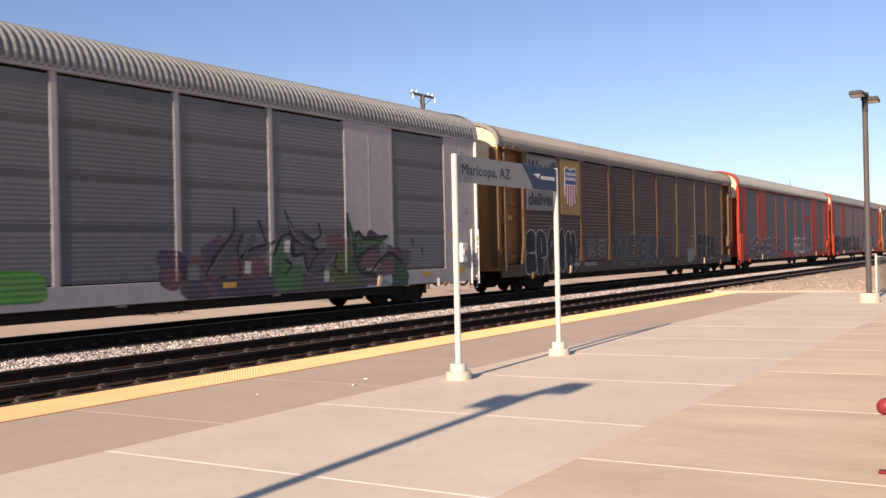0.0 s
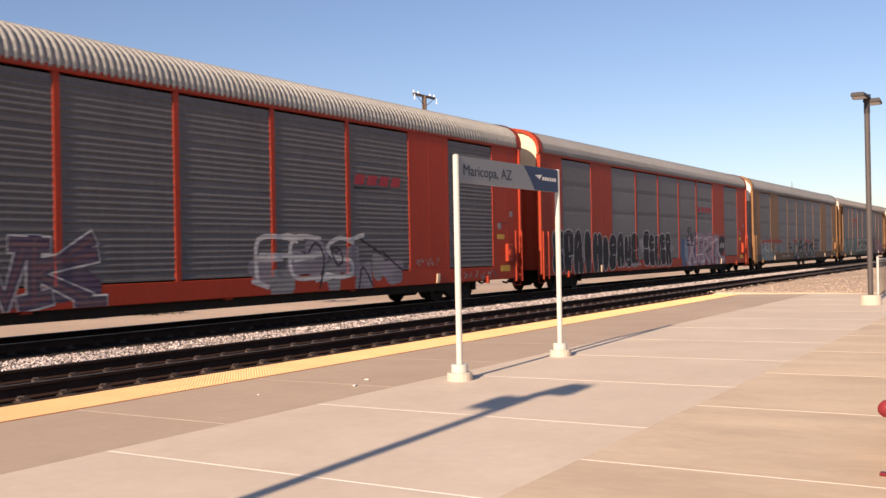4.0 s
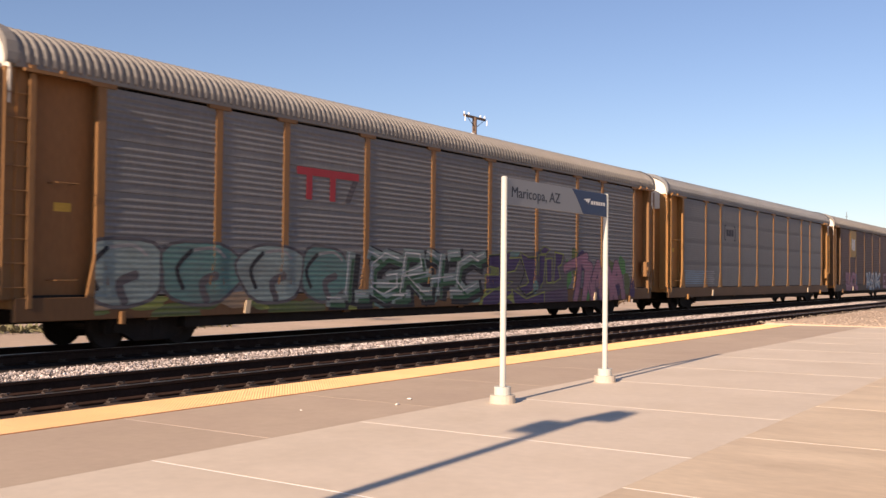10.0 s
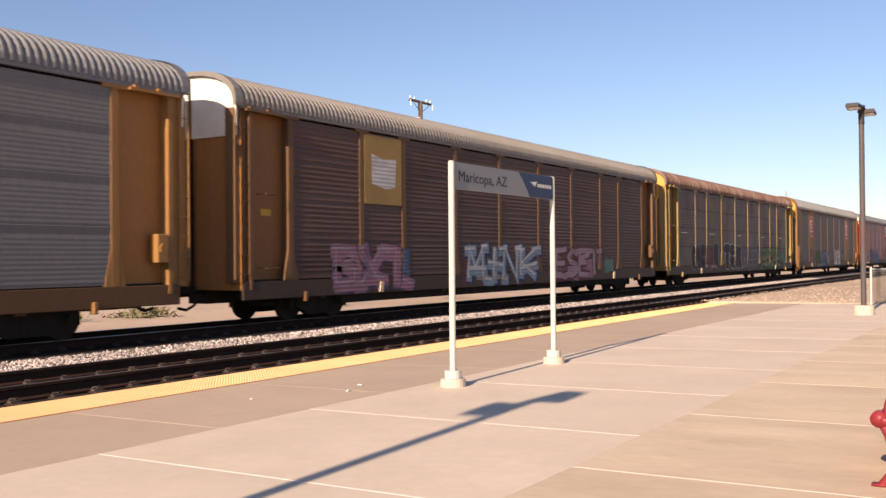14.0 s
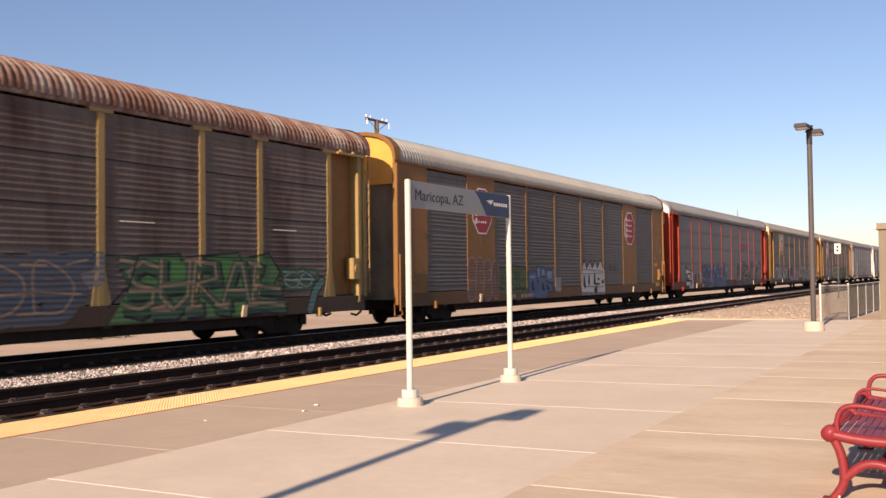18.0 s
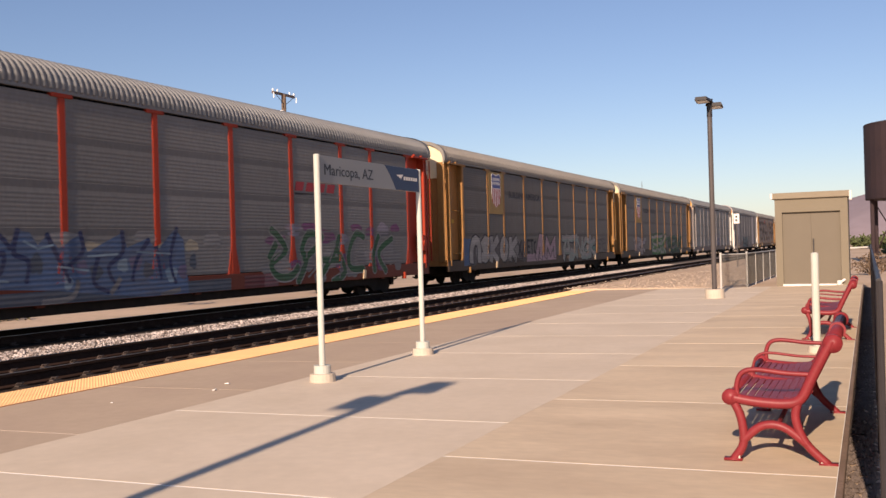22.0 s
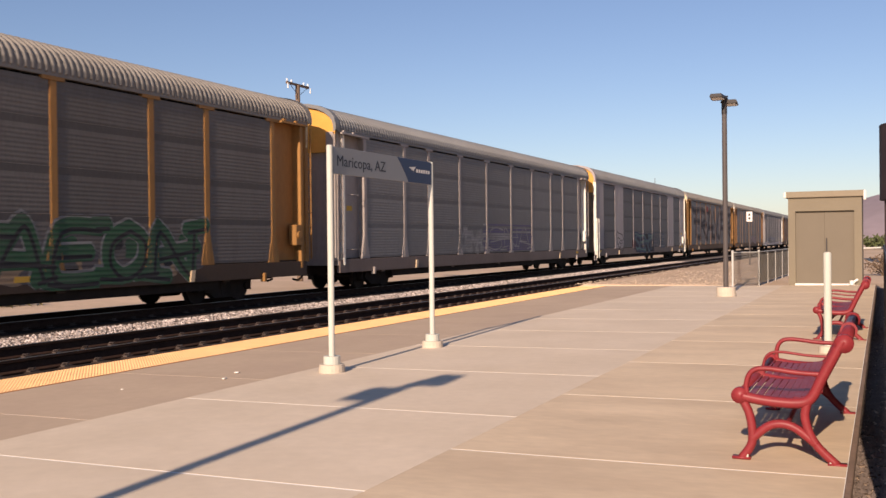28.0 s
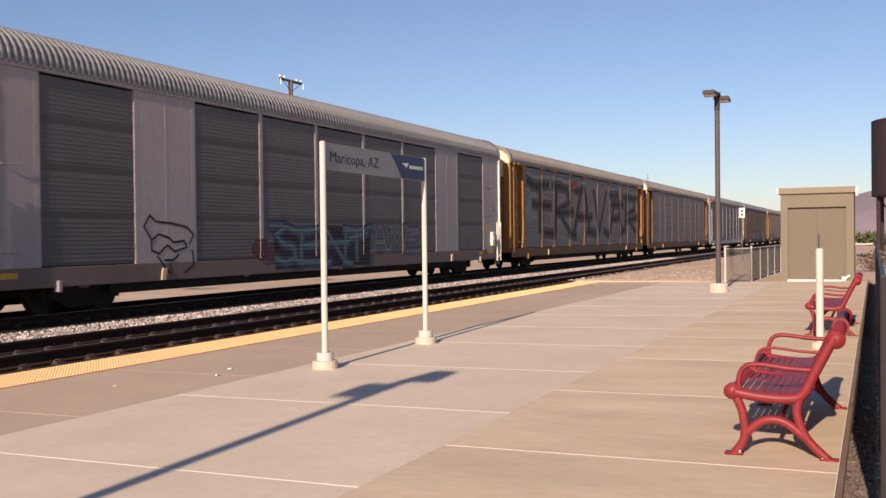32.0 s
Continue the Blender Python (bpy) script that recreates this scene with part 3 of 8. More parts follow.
EN = {
    "cream": paint("end_cream", (0.74, 0.63, 0.42), rough=0.6, var=0.1, grime=(0.5, 0.36, 0.2), grime_amt=0.5, grime_scale=0.8),
    "white": paint("end_white", (0.78, 0.74, 0.66), rough=0.6, var=0.1, grime=(0.5, 0.44, 0.36), grime_amt=0.5, grime_scale=0.8),
    "dull": paint("end_dull", (0.20, 0.155, 0.110), rough=0.7, var=0.15, grime=(0.09, 0.07, 0.055), grime_amt=0.7, grime_scale=0.9),
    "orange": paint("end_orange", (0.66, 0.33, 0.07), rough=0.6, var=0.12),
}

# type, frame, sheets, rib style, roof, upper end, lower end doors, label
CARS = [
    ("B", "white", "steel", "F", "grey", "white", "white", "pale grey autorack railcar with green and black graffiti"),
    ("A", "brown", "brown", "R", "tan", "cream", "gold", "brown weathered autorack railcar with a slogan board and shield"),
    ("B", "red", "grey", "R", "pale", "cream", "red", "red-framed autorack railcar with grey ribbed sides"),
    ("B", "orange", "light", "F", "grey", "cream", "red", "orange-red autorack railcar with black bubble graffiti"),
    ("B", "tan", "light", "F", "grey", "white", "white", "tan autorack railcar with large black letter graffiti"),
    ("A", "tan", "light", "R", "tan", "white", "gold", "tan autorack railcar with teal, purple and pink graffiti"),
    ("A", "gold", "light", "F", "grey", "white", "gold", "gold-framed autorack railcar with plain grey sides"),
    ("A", "brown", "brown", "R", "tan", "white", "gold", "dark brown autorack railcar with pink and blue graffiti"),
    ("A", "pale", "rusty", "R", "rusty", "orange", "pale", "old rusty autorack railcar with pale yellow posts"),
    ("B", "ochre", "dark", "R", "pale", "orange", "dull", "gold autorack railcar with red octagonal emblems"),
    ("A", "red", "light", "F", "grey", "white", "red", "red-framed autorack railcar with blue and green graffiti"),
    ("A", "gold", "dark", "F", "tan", "cream", "gold", "gold-framed dark autorack railcar with a shield emblem"),
    ("A", "gold", "dark", "F", "tan", "cream", "gold", "gold-framed dark autorack railcar with white and green graffiti"),
    ("A", "pink", "light", "F", "grey", "orange", "pink", "pale autorack railcar with faint violet graffiti"),
    ("B", "lilac", "grey", "F", "grey", "orange", "dull", "pale grey autorack railcar with a blue letter graffiti"),
    ("A", "gold", "light", "R", "tan", "cream", "gold", "gold-framed autorack railcar with large dark letters"),
    ("A", "tan", "light", "F", "tan", "white", "tan", "tan autorack railcar with plain grey sides"),
    ("A", "white", "grey", "F", "grey", "orange", "white", "pale autorack railcar with white posts"),
    ("A", "brown", "brown", "F", "grey", "white", "brown", "dark brown autorack railcar"),
    ("A", "gold", "light", "F", "tan", "cream", "gold", "gold-framed autorack railcar with grey sides"),
    ("B", "tan", "light", "F", "tan", "white", "tan", "tan autorack railcar with flat panels"),
    ("A", "gold", "grey", "F", "grey", "cream", "gold", "gold-framed autorack railcar with plain grey sheeting"),
]
END = 0.36            # the body begins this far before the origin of a car
FLIP = Matrix.Translation((0, BODY, 0)) @ pose(0, 0, 0, 0, 0, 180)
OFF = Matrix.Translation((0, -END, 0))
BAYS = [y + END for y in POSTS]


def grab_iron_build(bm):
    tube(bm, [(1.25, 0.0, 0.0), (1.56, 0.0, 0.0), (1.56, 0.42, 0.0), (1.25, 0.42, 0.0)], 0.012, 6)


def sill_step_build(bm):
    tube(bm, [(1.46, 0.0, 0.72), (1.47, 0.0, 0.28), (1.47, 0.44, 0.28), (1.46, 0.44, 0.72)], 0.02, 6)


def flag_build(bm):
    plate(bm, [(0, 0.02), (0.05, 0.30), (0.20, 0.30), (0.15, 0.02)], "x", 1.53, 1.56)


def lift_lug_build(bm):
    box(bm, 1.44, 1.58, -0.05, 0.05, -0.10, 0.14, 0.01)


def chain_wheel_build(bm):
    cyl(bm, (1.50, 0.15, 1.65), (1.54, 0.15, 1.65), 0.11, 16)


def gear_box_build(bm):
    box(bm, 1.24, 1.50, 0, 0.3, 1.35, 1.95, 0.02)


def bracket_build(bm):
    plate(bm, [(0.0, 0.0), (1.3, 0.0), (1.3, 0.06), (0.8, 0.06), (0.8, 0.12), (0.7, 0.12), (0.7, 0.06), (0.2, 0.06), (0.2, 0.12), (0.1, 0.12), (0.1, 0.06), (0.0, 0.06)], "x", 1.50, 1.62)


flag_paint = paint("flag_buff", (0.62, 0.46, 0.30), rough=0.5, var=0.1)


def side(car, kind, F, E, SILL, P, P2, R, style, up, en, m, W, tall):
    """One long side and one end of a car."""
    part("roof_end_band", shared("roof_end_band:" + kind, cap_build(kind), F if kind == "B" else R), None, car, "", m)
    part("end_door", shared("end_door:" + kind, end_build(kind), FR.get({"gold": "rust", "tan": "rust"}.get(en, en)) or EN[en]), None, car, "folding end doors with vertical folds", m)
    part("end_top_sheet", shared("end_top_sheet:" + kind, end_upper_build(kind), EN[up]), None, car, "sunlit pale sheet over the end doors", m)
    part("end_door_slot", shared("end_door_slot:x", end_gap_build, black_iron), None, car, "dark slot between the end doors", m)
    part("side_sill", shared("side_sill:x", sill_build, SILL), None, car, "", m)
    part("top_rail", shared("top_rail:" + kind, plate_build(kind), F if kind == "B" else R), None, car, "", m)
    for y in BAYS:
        post = part("post", shared("post:" + kind, post_build(kind), F), None, car, "", m @ pose(0, y, 0))
        if kind == "A":
            part("post_channel", shared("post_channel:x", channel_build, F), None, post)
    for y0, y1 in zip(BAYS, BAYS[1:]):
        w = y1 - y0
        if kind == "B" and abs(w - 2.0) < 0.1:
            part("solid_panel", shared("solid_panel:%.2f" % w, solid_build(w), F), None, car, "plain painted side panel", m @ pose(0, y0, 0))
        else:
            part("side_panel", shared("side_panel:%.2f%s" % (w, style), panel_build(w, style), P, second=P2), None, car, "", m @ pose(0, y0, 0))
    for y0, y1 in ((0.12, BAYS[0]), (BAYS[-1], BODY - 0.12)):
        w = y1 - y0
        if kind == "B":
            part("end_panel", shared("end_panel:%.2f" % w, solid_build(w), F), None, car, "", m @ pose(0, y0, 0))
        else:
            me = shared("end_panel:a%.2f" % w, lambda bm, w=w: box(bm, 1.20, 1.26, 0.0, w, Z_PAN - 0.1, Z_EAVE, 0.006), E)
            part("end_panel", me, None, car, "recessed end bay", m @ pose(0, y0, 0))
    if kind == "A":
        ret = shared("bay_return:x", lambda bm: box(bm, 1.20, 1.507, -0.02, 0.02, Z_PAN - 0.1, Z_EAVE, 0.004), F)
        for y in (BAYS[0] - 0.02, BAYS[-1] + 0.02):
            part("bay_return", ret, None, car, "side wall of the recessed end bay", m @ pose(0, y, 0))
    if kind == "A":
        lad = shared("ladder:a", ladder_build(1.00, 4.85, 0.46, 0.42), F)
        back = shared("end_post:x", lambda bm: box(bm, 1.18, 1.44, 0.03, 0.46, Z_PAN - 0.06, Z_EAVE, 0.01), F)
        st = shared("corner_post:x", lambda bm: box(bm, 1.20, 1.535, -0.05, 0.05, 0.75, Z_EAVE, 0.008), W)
        for y in (0.0, BODY - 0.46):
            part("ladder", lad, None, car, "tall corner ladder", m @ pose(1.50, y, 0))
            part("end_post", back, None, car, "broad upright post behind the ladder", m @ pose(0, y, 0))
        for y in (0.52, BODY - 0.52):
            part("corner_post", st, None, car, "", m @ pose(0, y, 0))
        part("top_bracket", shared("top_bracket:x", bracket_build, F), None, car, "", m @ pose(0, BODY - 1.6, Z_EAVE - 0.06))
        part("top_bracket", shared("top_bracket:x", bracket_build, F), None, car, "", m @ pose(0, 0.30, Z_EAVE - 0.06))
    else:
        for y, top in ((0.14, 2.75 if tall else 2.15), (BODY - 0.58, 2.15)):
            lad = shared("ladder:b%.2f" % top, ladder_build(0.42, top, 0.42, 0.33), W)
            part("ladder", lad, None, car, "short ladder at the corner", m @ pose(1.60, y, 0))
        st = shared("corner_strip:x", lambda bm: box(bm, 1.42, 1.585, -0.05, 0.03, 0.60, Z_EAVE, 0.006), W)
        for y in (0.10, BODY - 0.12):
            part("corner_strip", st, None, car, "upright strip at the corner", m @ pose(0, y, 0))
    for y in (0.03, BODY - 0.47) if kind == "B" else ():
        part("sill_step", shared("sill_step:x", sill_step_build, F), None, car, "bent bar step under the sill", m @ pose(0, y, 0))
    for y in (5.5, 22.42):
        part("reflector_flag", shared("route_board:x", flag_build, flag_paint), None, car, "small sunlit bracket on the sill", m @ pose(0, y, Z_SILL))
    for y in (2.41, BODY - 2.41):
        part("jacking_lug", shared("jacking_lug:x", lift_lug_build, F), None, car, "", m @ pose(0, y, Z_SILL))
    gear = part("hand_brake", shared("hand_brake:x", gear_box_build, W), None, car, "hand brake gear on the end bay", m @ (pose(0.10, BODY - 0.92, 0.05) if kind == "A" else pose(0.13, BODY - 1.15, -0.25)))
    part("brake_wheel", shared("brake_wheel:x", chain_wheel_build, F), None, gear)
    part("coupler", shared("coupler:x", coupler_build, black_iron), None, car, "coupler with its air hose", m)
    for y, z in ((1.0, 1.25), (1.0, 3.0)):
        part("grab_iron", shared("grab_iron:x", grab_iron_build, F), None, car, "", m @ pose(0, y, z))


def railcar(k):
    kind, fr, pn, style, rf, up, en, label = CARS[k]
    F, P, R = FR[fr], PN[pn], RF[rf]
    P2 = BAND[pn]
    SILL = FR["grimy"] if pn in ("brown", "rusty", "dark") and fr != "ochre" else FR["sooty"] if fr in ("gold", "tan", "ochre") else FR["dusty"] if fr in ("pink", "lilac") else FR["dark_red"] if (kind, fr) == ("A", "red") else F
    W = EN["white"] if fr in ("white", "lilac", "pink") else F
    E = FR["ochre"] if fr == "pale" else FR["rust"] if fr == "gold" else FR["umber"] if fr in ("tan", "brown") else F
    car = thing("autorack_railcar", label, "railcar", "freight train cars", pose(XC, k * PITCH - 1.16, RAIL))
    part("roof", shared("roof:" + kind, roof_build(kind), R), None, car, "arched roof of ribbed sheet metal", OFF)
    part("underframe", shared("underframe:x", under_build, black_iron), None, car, "black underframe with brake gear", OFF)
    for m in (OFF, OFF @ FLIP):
        side(car, kind, F, E, SILL, P, P2, R, style, up, en, m, W, fr == "lilac" and m is OFF)
    for y in (3.5 - END, BODY - 3.5 - END):
        tr = part("truck", shared("truck:bolster", bolster_build, black_iron), None, car, "black two-axle truck", pose(0, y, -0.09))
        for a in (0, 180):
            part("side_frame", shared("side_frame:x", frame_build, black_iron), None, tr, "", pose(0, 0, 0, 0, 0, a))
        for dy in (-0.875, 0.875):
            part("wheelset", shared("wheelset:x", wheel_build, wheel_m), None, tr, "", pose(0, dy, 0.42))
    for y in {0: (16.3, 20.1, 24.3), 12: (16.9,), 13: (25.1,), 14: (0.6, 25.1)}.get(k, ()):
        me = shared("stripe:x", lambda bm: box(bm, 1.520, 1.524, 0, 0.42, 0.74, 0.86), amber)
        part("reflective_stripe", me, None, car, "", pose(0, y, 0))
    return car


TRAIN = [railcar(k) for k in range(len(CARS))]

# ---- things on the platform ----
galv = paint("sign_post_white", (0.52, 0.52, 0.47), rough=0.5, var=0.06)
pad_m = paint("footing_concrete", (0.52, 0.45, 0.37), rough=0.9, var=0.1, scale=4)
sign_grey = paint("sign_grey", (0.235, 0.235, 0.24), rough=0.45, var=0.03)
sign_blue = paint("sign_blue", (0.016, 0.032, 0.085), rough=0.45, var=0.04)
sign_text = paint("sign_text", (0.03, 0.035, 0.045), rough=0.6, var=0.05)
glassy = paint("pale_glaze", (0.75, 0.75, 0.73), rough=0.35, var=0.05)
dark_metal = paint("lamp_bronze", (0.034, 0.030, 0.032), rough=0.5, var=0.15)
pole_m = paint("lamp_pole", (0.082, 0.070, 0.068), rough=0.55, var=0.12)
stucco = paint("shed_stucco", (0.20, 0.17, 0.125), rough=0.95, var=0.06, scale=1.5, fine=30, bump=0.004, bump_scale=70)
shed_door_m = paint("shed_door", (0.155, 0.13, 0.098), rough=0.7, var=0.05, scale=1.5)
shed_cap_m = paint("shed_cap", (0.24, 0.20, 0.145), rough=0.8, var=0.05)
red_bench = paint("bench_red", (0.235, 0.028, 0.034), rough=0.45, var=0.12, scale=5, spec=0.3)
chain_m = paint("fence_mesh", (0.20, 0.19, 0.175), rough=0.6, metal=0.3, var=0.2)
rail_white = paint("fence_rail", (0.50, 0.48, 0.45), rough=0.5, var=0.08)


def station_sign():
    p, q = (-6.17, 10.03), (-6.19, 12.95)
    s = thing("station_sign", "grey and blue station name sign between two pale posts", "sign", m=pose(p[0], p[1], plat(p[0])))
    for x, y in (p, q):
        dx, dy = x - p[0], y - p[1]
        bm = bmesh.new()
        cyl(bm, (dx, dy, 0.1), (dx, dy, 2.79), 0.039, 14)
        cyl(bm, (dx, dy, 2.79), (dx, dy, 2.80), 0.039, 14, 0.025)
        ps = part("post", bm, galv, s, "pale painted round steel post", smooth=False)
        bm = bmesh.new()
        cyl(bm, (dx, dy, 0.10), (dx, dy, 0.20), 0.105, 18)
        part("collar", bm, galv, ps, "steel sleeve at the foot of the post")
        bm = bmesh.new()
        cyl(bm, (dx, dy, 0.0), (dx, dy, 0.10), 0.165, 20, 0.155)
        part("footing", bm, pad_m, ps, "round concrete footing")
    z0, z1 = 2.45, 2.79
    y0, y1 = 0.06, 2.87
    bm = bmesh.new()
    box(bm, -0.012, 0.012, y0, y1, z0, z1, 0.003)
    b = part("board", bm, sign_grey, s, "grey sign board with the station name")
    bm = bmesh.new()
    pts = [(1.78, z1 - 0.004), (1.90, z1 - 0.10), (2.02, z0 + 0.12), (2.12, z0 + 0.004), (y1 - 0.004, z0 + 0.004), (y1 - 0.004, z1 - 0.004)]
    plate(bm, pts, "x", 0.012, 0.016)
    part("blue_field", bm, sign_blue, b, "dark blue field with a white emblem")
    up = Matrix(((0, 0, 1, 0.013), (1, 0, 0, 0.16), (0, 1, 0, 2.555), (0, 0, 0, 1)))
    lettering("name", "Maricopa, AZ", 0.195, sign_text, b, up, width=1.27)
    for i in range(3):
        bm = bmesh.new()
        plate(bm, [(2.12 + i * 0.06, 2.668 + i * 0.004), (2.34, 2.685), (2.33 - i * 0.02, 2.665 - i * 0.014), (2.16 + i * 0.05, 2.652 - i * 0.022)], "x", 0.017 + i * 0.0005, 0.019 + i * 0.0005)
        part("emblem_stripe", bm, white_paint, b, "small white arrow emblem")
    for i in range(6):
        bm = bmesh.new()
        box(bm, 0.017, 0.019, 2.36 + i * 0.078, 2.415 + i * 0.078, 2.605, 2.655)
        part("emblem_mark", bm, white_paint, b)


station_sign()


def street_lamp(x, y, reach, drop):
    s = thing("street_lamp", "tall bronze platform lamp with two flat heads", "lamp", "platform lamps", pose(x, y, plat(x)))
    bm = bmesh.new()
    cyl(bm, (0, 0, 0.24), (0, 0, 4.95), 0.068, 12)
    part("pole", bm, pole_m, s, "square-edged tapered pole")
    bm = bmesh.new()
    cyl(bm, (0, 0, 4.95), (0, 0, 5.30), 0.075, 12)
    cyl(bm, (0, 0, 5.30), (0, 0, 5.44), 0.05, 12, 0.10)
    part("pole_top", bm, dark_metal, s, "dark pole cap")
    bm = bmesh.new()
    cyl(bm, (0, 0, 0), (0, 0, 0.25), 0.26, 24, 0.255)
    part("footing", bm, pad_m, s, "round concrete footing")
    bm = bmesh.new()
    tube(bm, [(-0.12, -reach, 5.40), (0, 0, 5.38), (0.12, reach, 5.40 - drop)], 0.035, 8)
    part("cross_arm", bm, dark_metal, s, "dark arm between the two heads")
    for sg in (-1, 1):
        bm = bmesh.new()
        prof = [(-0.225, 0.0), (-0.19, 0.07), (0.19, 0.07), (0.225, 0.0), (0.17, -0.025), (-0.17, -0.025)]
        z = 5.36 - (drop if sg > 0 else 0.0)
        plate(bm, [(a + sg * 0.12, z + b) for a, b in prof], "y", sg * reach - 0.36, sg * reach + 0.36)
        for v in bm.verts:
            v.co.x = sg * 0.12 + (v.co.x - sg * 0.12) * (0.72 if sg * v.co.y > reach else 1.0)
        head = part("lamp_head", bm, dark_metal, s, "flat dark lamp head")
        bm = bmesh.new()
        box(bm, sg * 0.12 - 0.15, sg * 0.12 + 0.15, sg * reach - 0.26, sg * reach + 0.22, z - 0.032, z - 0.026)
        part("lens", bm, glassy, head, "pale lens under the head")


street_lamp(-3.88, 26.7, 0.34, 0.09)
street_lamp(-3.88, -2.9, 0.56, 0.0)


def bollard():
    s = thing("bollard", "white round post with a low collar", "post", m=pose(-0.66, 13.46, plat(-0.66)))
    bm = bmesh.new()
    cyl(bm, (0, 0, 0), (0, 0, 1.31), 0.05, 14)
    cyl(bm, (0, 0, 1.31), (0, 0, 1.325), 0.05, 14, 0.03)
    part("pole", bm, galv, s)
    bm = bmesh.new()
    cyl(bm, (0, 0, 0), (0, 0, 0.09), 0.12, 18, 0.11)
    part("collar", bm, pad_m, s, "low concrete collar")


bollard()


def bench(y0):
    s = thing("bench", "red painted metal bench with scrolled arms", "bench", "red benches", pose(-0.58, y0, plat(-0.58)))
    L = 2.05
    fx = -0.31

    def frame_at(y, legs):
        bm = bmesh.new()
        w = 0.028
        if legs:
            for pts in ([(-0.31, 0.0), (-0.24, 0.12), (-0.255, 0.30), (-0.31, 0.42)], [(0.30, 0.0), (0.16, 0.14), (0.10, 0.30), (0.12, 0.42)],
                        [(-0.25, 0.13), (-0.12, 0.24), (0.02, 0.24), (0.17, 0.13)]):
                tube(bm, rounded([(a, y, b) for a, b in pts]), 0.030, 10)
            for a in (-0.31, 0.30):
                box(bm, a - 0.06, a + 0.06, y - 0.035, y + 0.035, 0.0, 0.015)
        tube(bm, rounded([(-0.31, y, 0.43), (-0.15, y, 0.405), (0.05, y, 0.40), (0.14, y, 0.44), (0.21, y, 0.58), (0.30, y, 0.76), (0.34, y, 0.83)]), 0.036, 10)
        cyl(bm, (-0.32, y - 0.03, 0.435), (-0.32, y + 0.03, 0.435), 0.055, 14)
        cyl(bm, (0.345, y - 0.03, 0.81), (0.345, y + 0.03, 0.81), 0.062, 14)
        part("side_frame" if legs else "centre_frame", bm, red_bench, s, "", smooth=legs)
        bm = bmesh.new()
        tube(bm, rounded([(-0.27, y, 0.43), (-0.275, y, 0.52), (-0.24, y, 0.60), (-0.15, y, 0.625), (0.05, y, 0.605), (0.20, y, 0.60)]), 0.018 if legs else 0.011, 8)
        part("armrest", bm, red_bench, s, "bent round-bar armrest", smooth=True)
        for a in (-0.27, 0.26) if legs else ():
            bm = bmesh.new()
            cyl(bm, (a, y - 0.02, 0.012), (a, y - 0.02, 0.035), 0.008, 8)
            part("anchor_bolt", bm, galv, s)
    frame_at(0.0, True)
    frame_at(L * 0.5, False)
    frame_at(L, True)
    for i in range(9):
        a = -0.30 + i * 0.050
        z = 0.435 - 0.02 * math.sin(i / 8 * math.pi)
        bm = bmesh.new()
        box(bm, a - 0.0235, a + 0.0235, 0.03, L - 0.03, z, z + 0.008, 0.002)
        part("seat_slat", bm, red_bench, s)
    for i in range(8):
        z = 0.47 + i * 0.046
        a = 0.152 + (z - 0.46) * 0.50
        bm = bmesh.new()
        box(bm, a - 0.005, a + 0.005, 0.03, L - 0.03, z, z + 0.043)
        part("back_slat", bm, red_bench, s)
    bm = bmesh.new()
    cyl(bm, (-0.32, 0, 0.435), (-0.32, L, 0.435), 0.030, 12)
    part("front_rail", bm, red_bench, s, "rolled front edge of the seat", smooth=True)
    bm = bmesh.new()
    cyl(bm, (0.345, 0, 0.81), (0.345, L, 0.81), 0.045, 12)
    part("top_rail", bm, red_bench, s, "rolled top edge of the back", smooth=True)
    bm = bmesh.new()
    tube(bm, [(-0.02, 0, 0.24), (-0.02, L, 0.24)], 0.018, 8)
    part("stretcher", bm, red_bench, s)


bench(6.78)
bench(15.2)


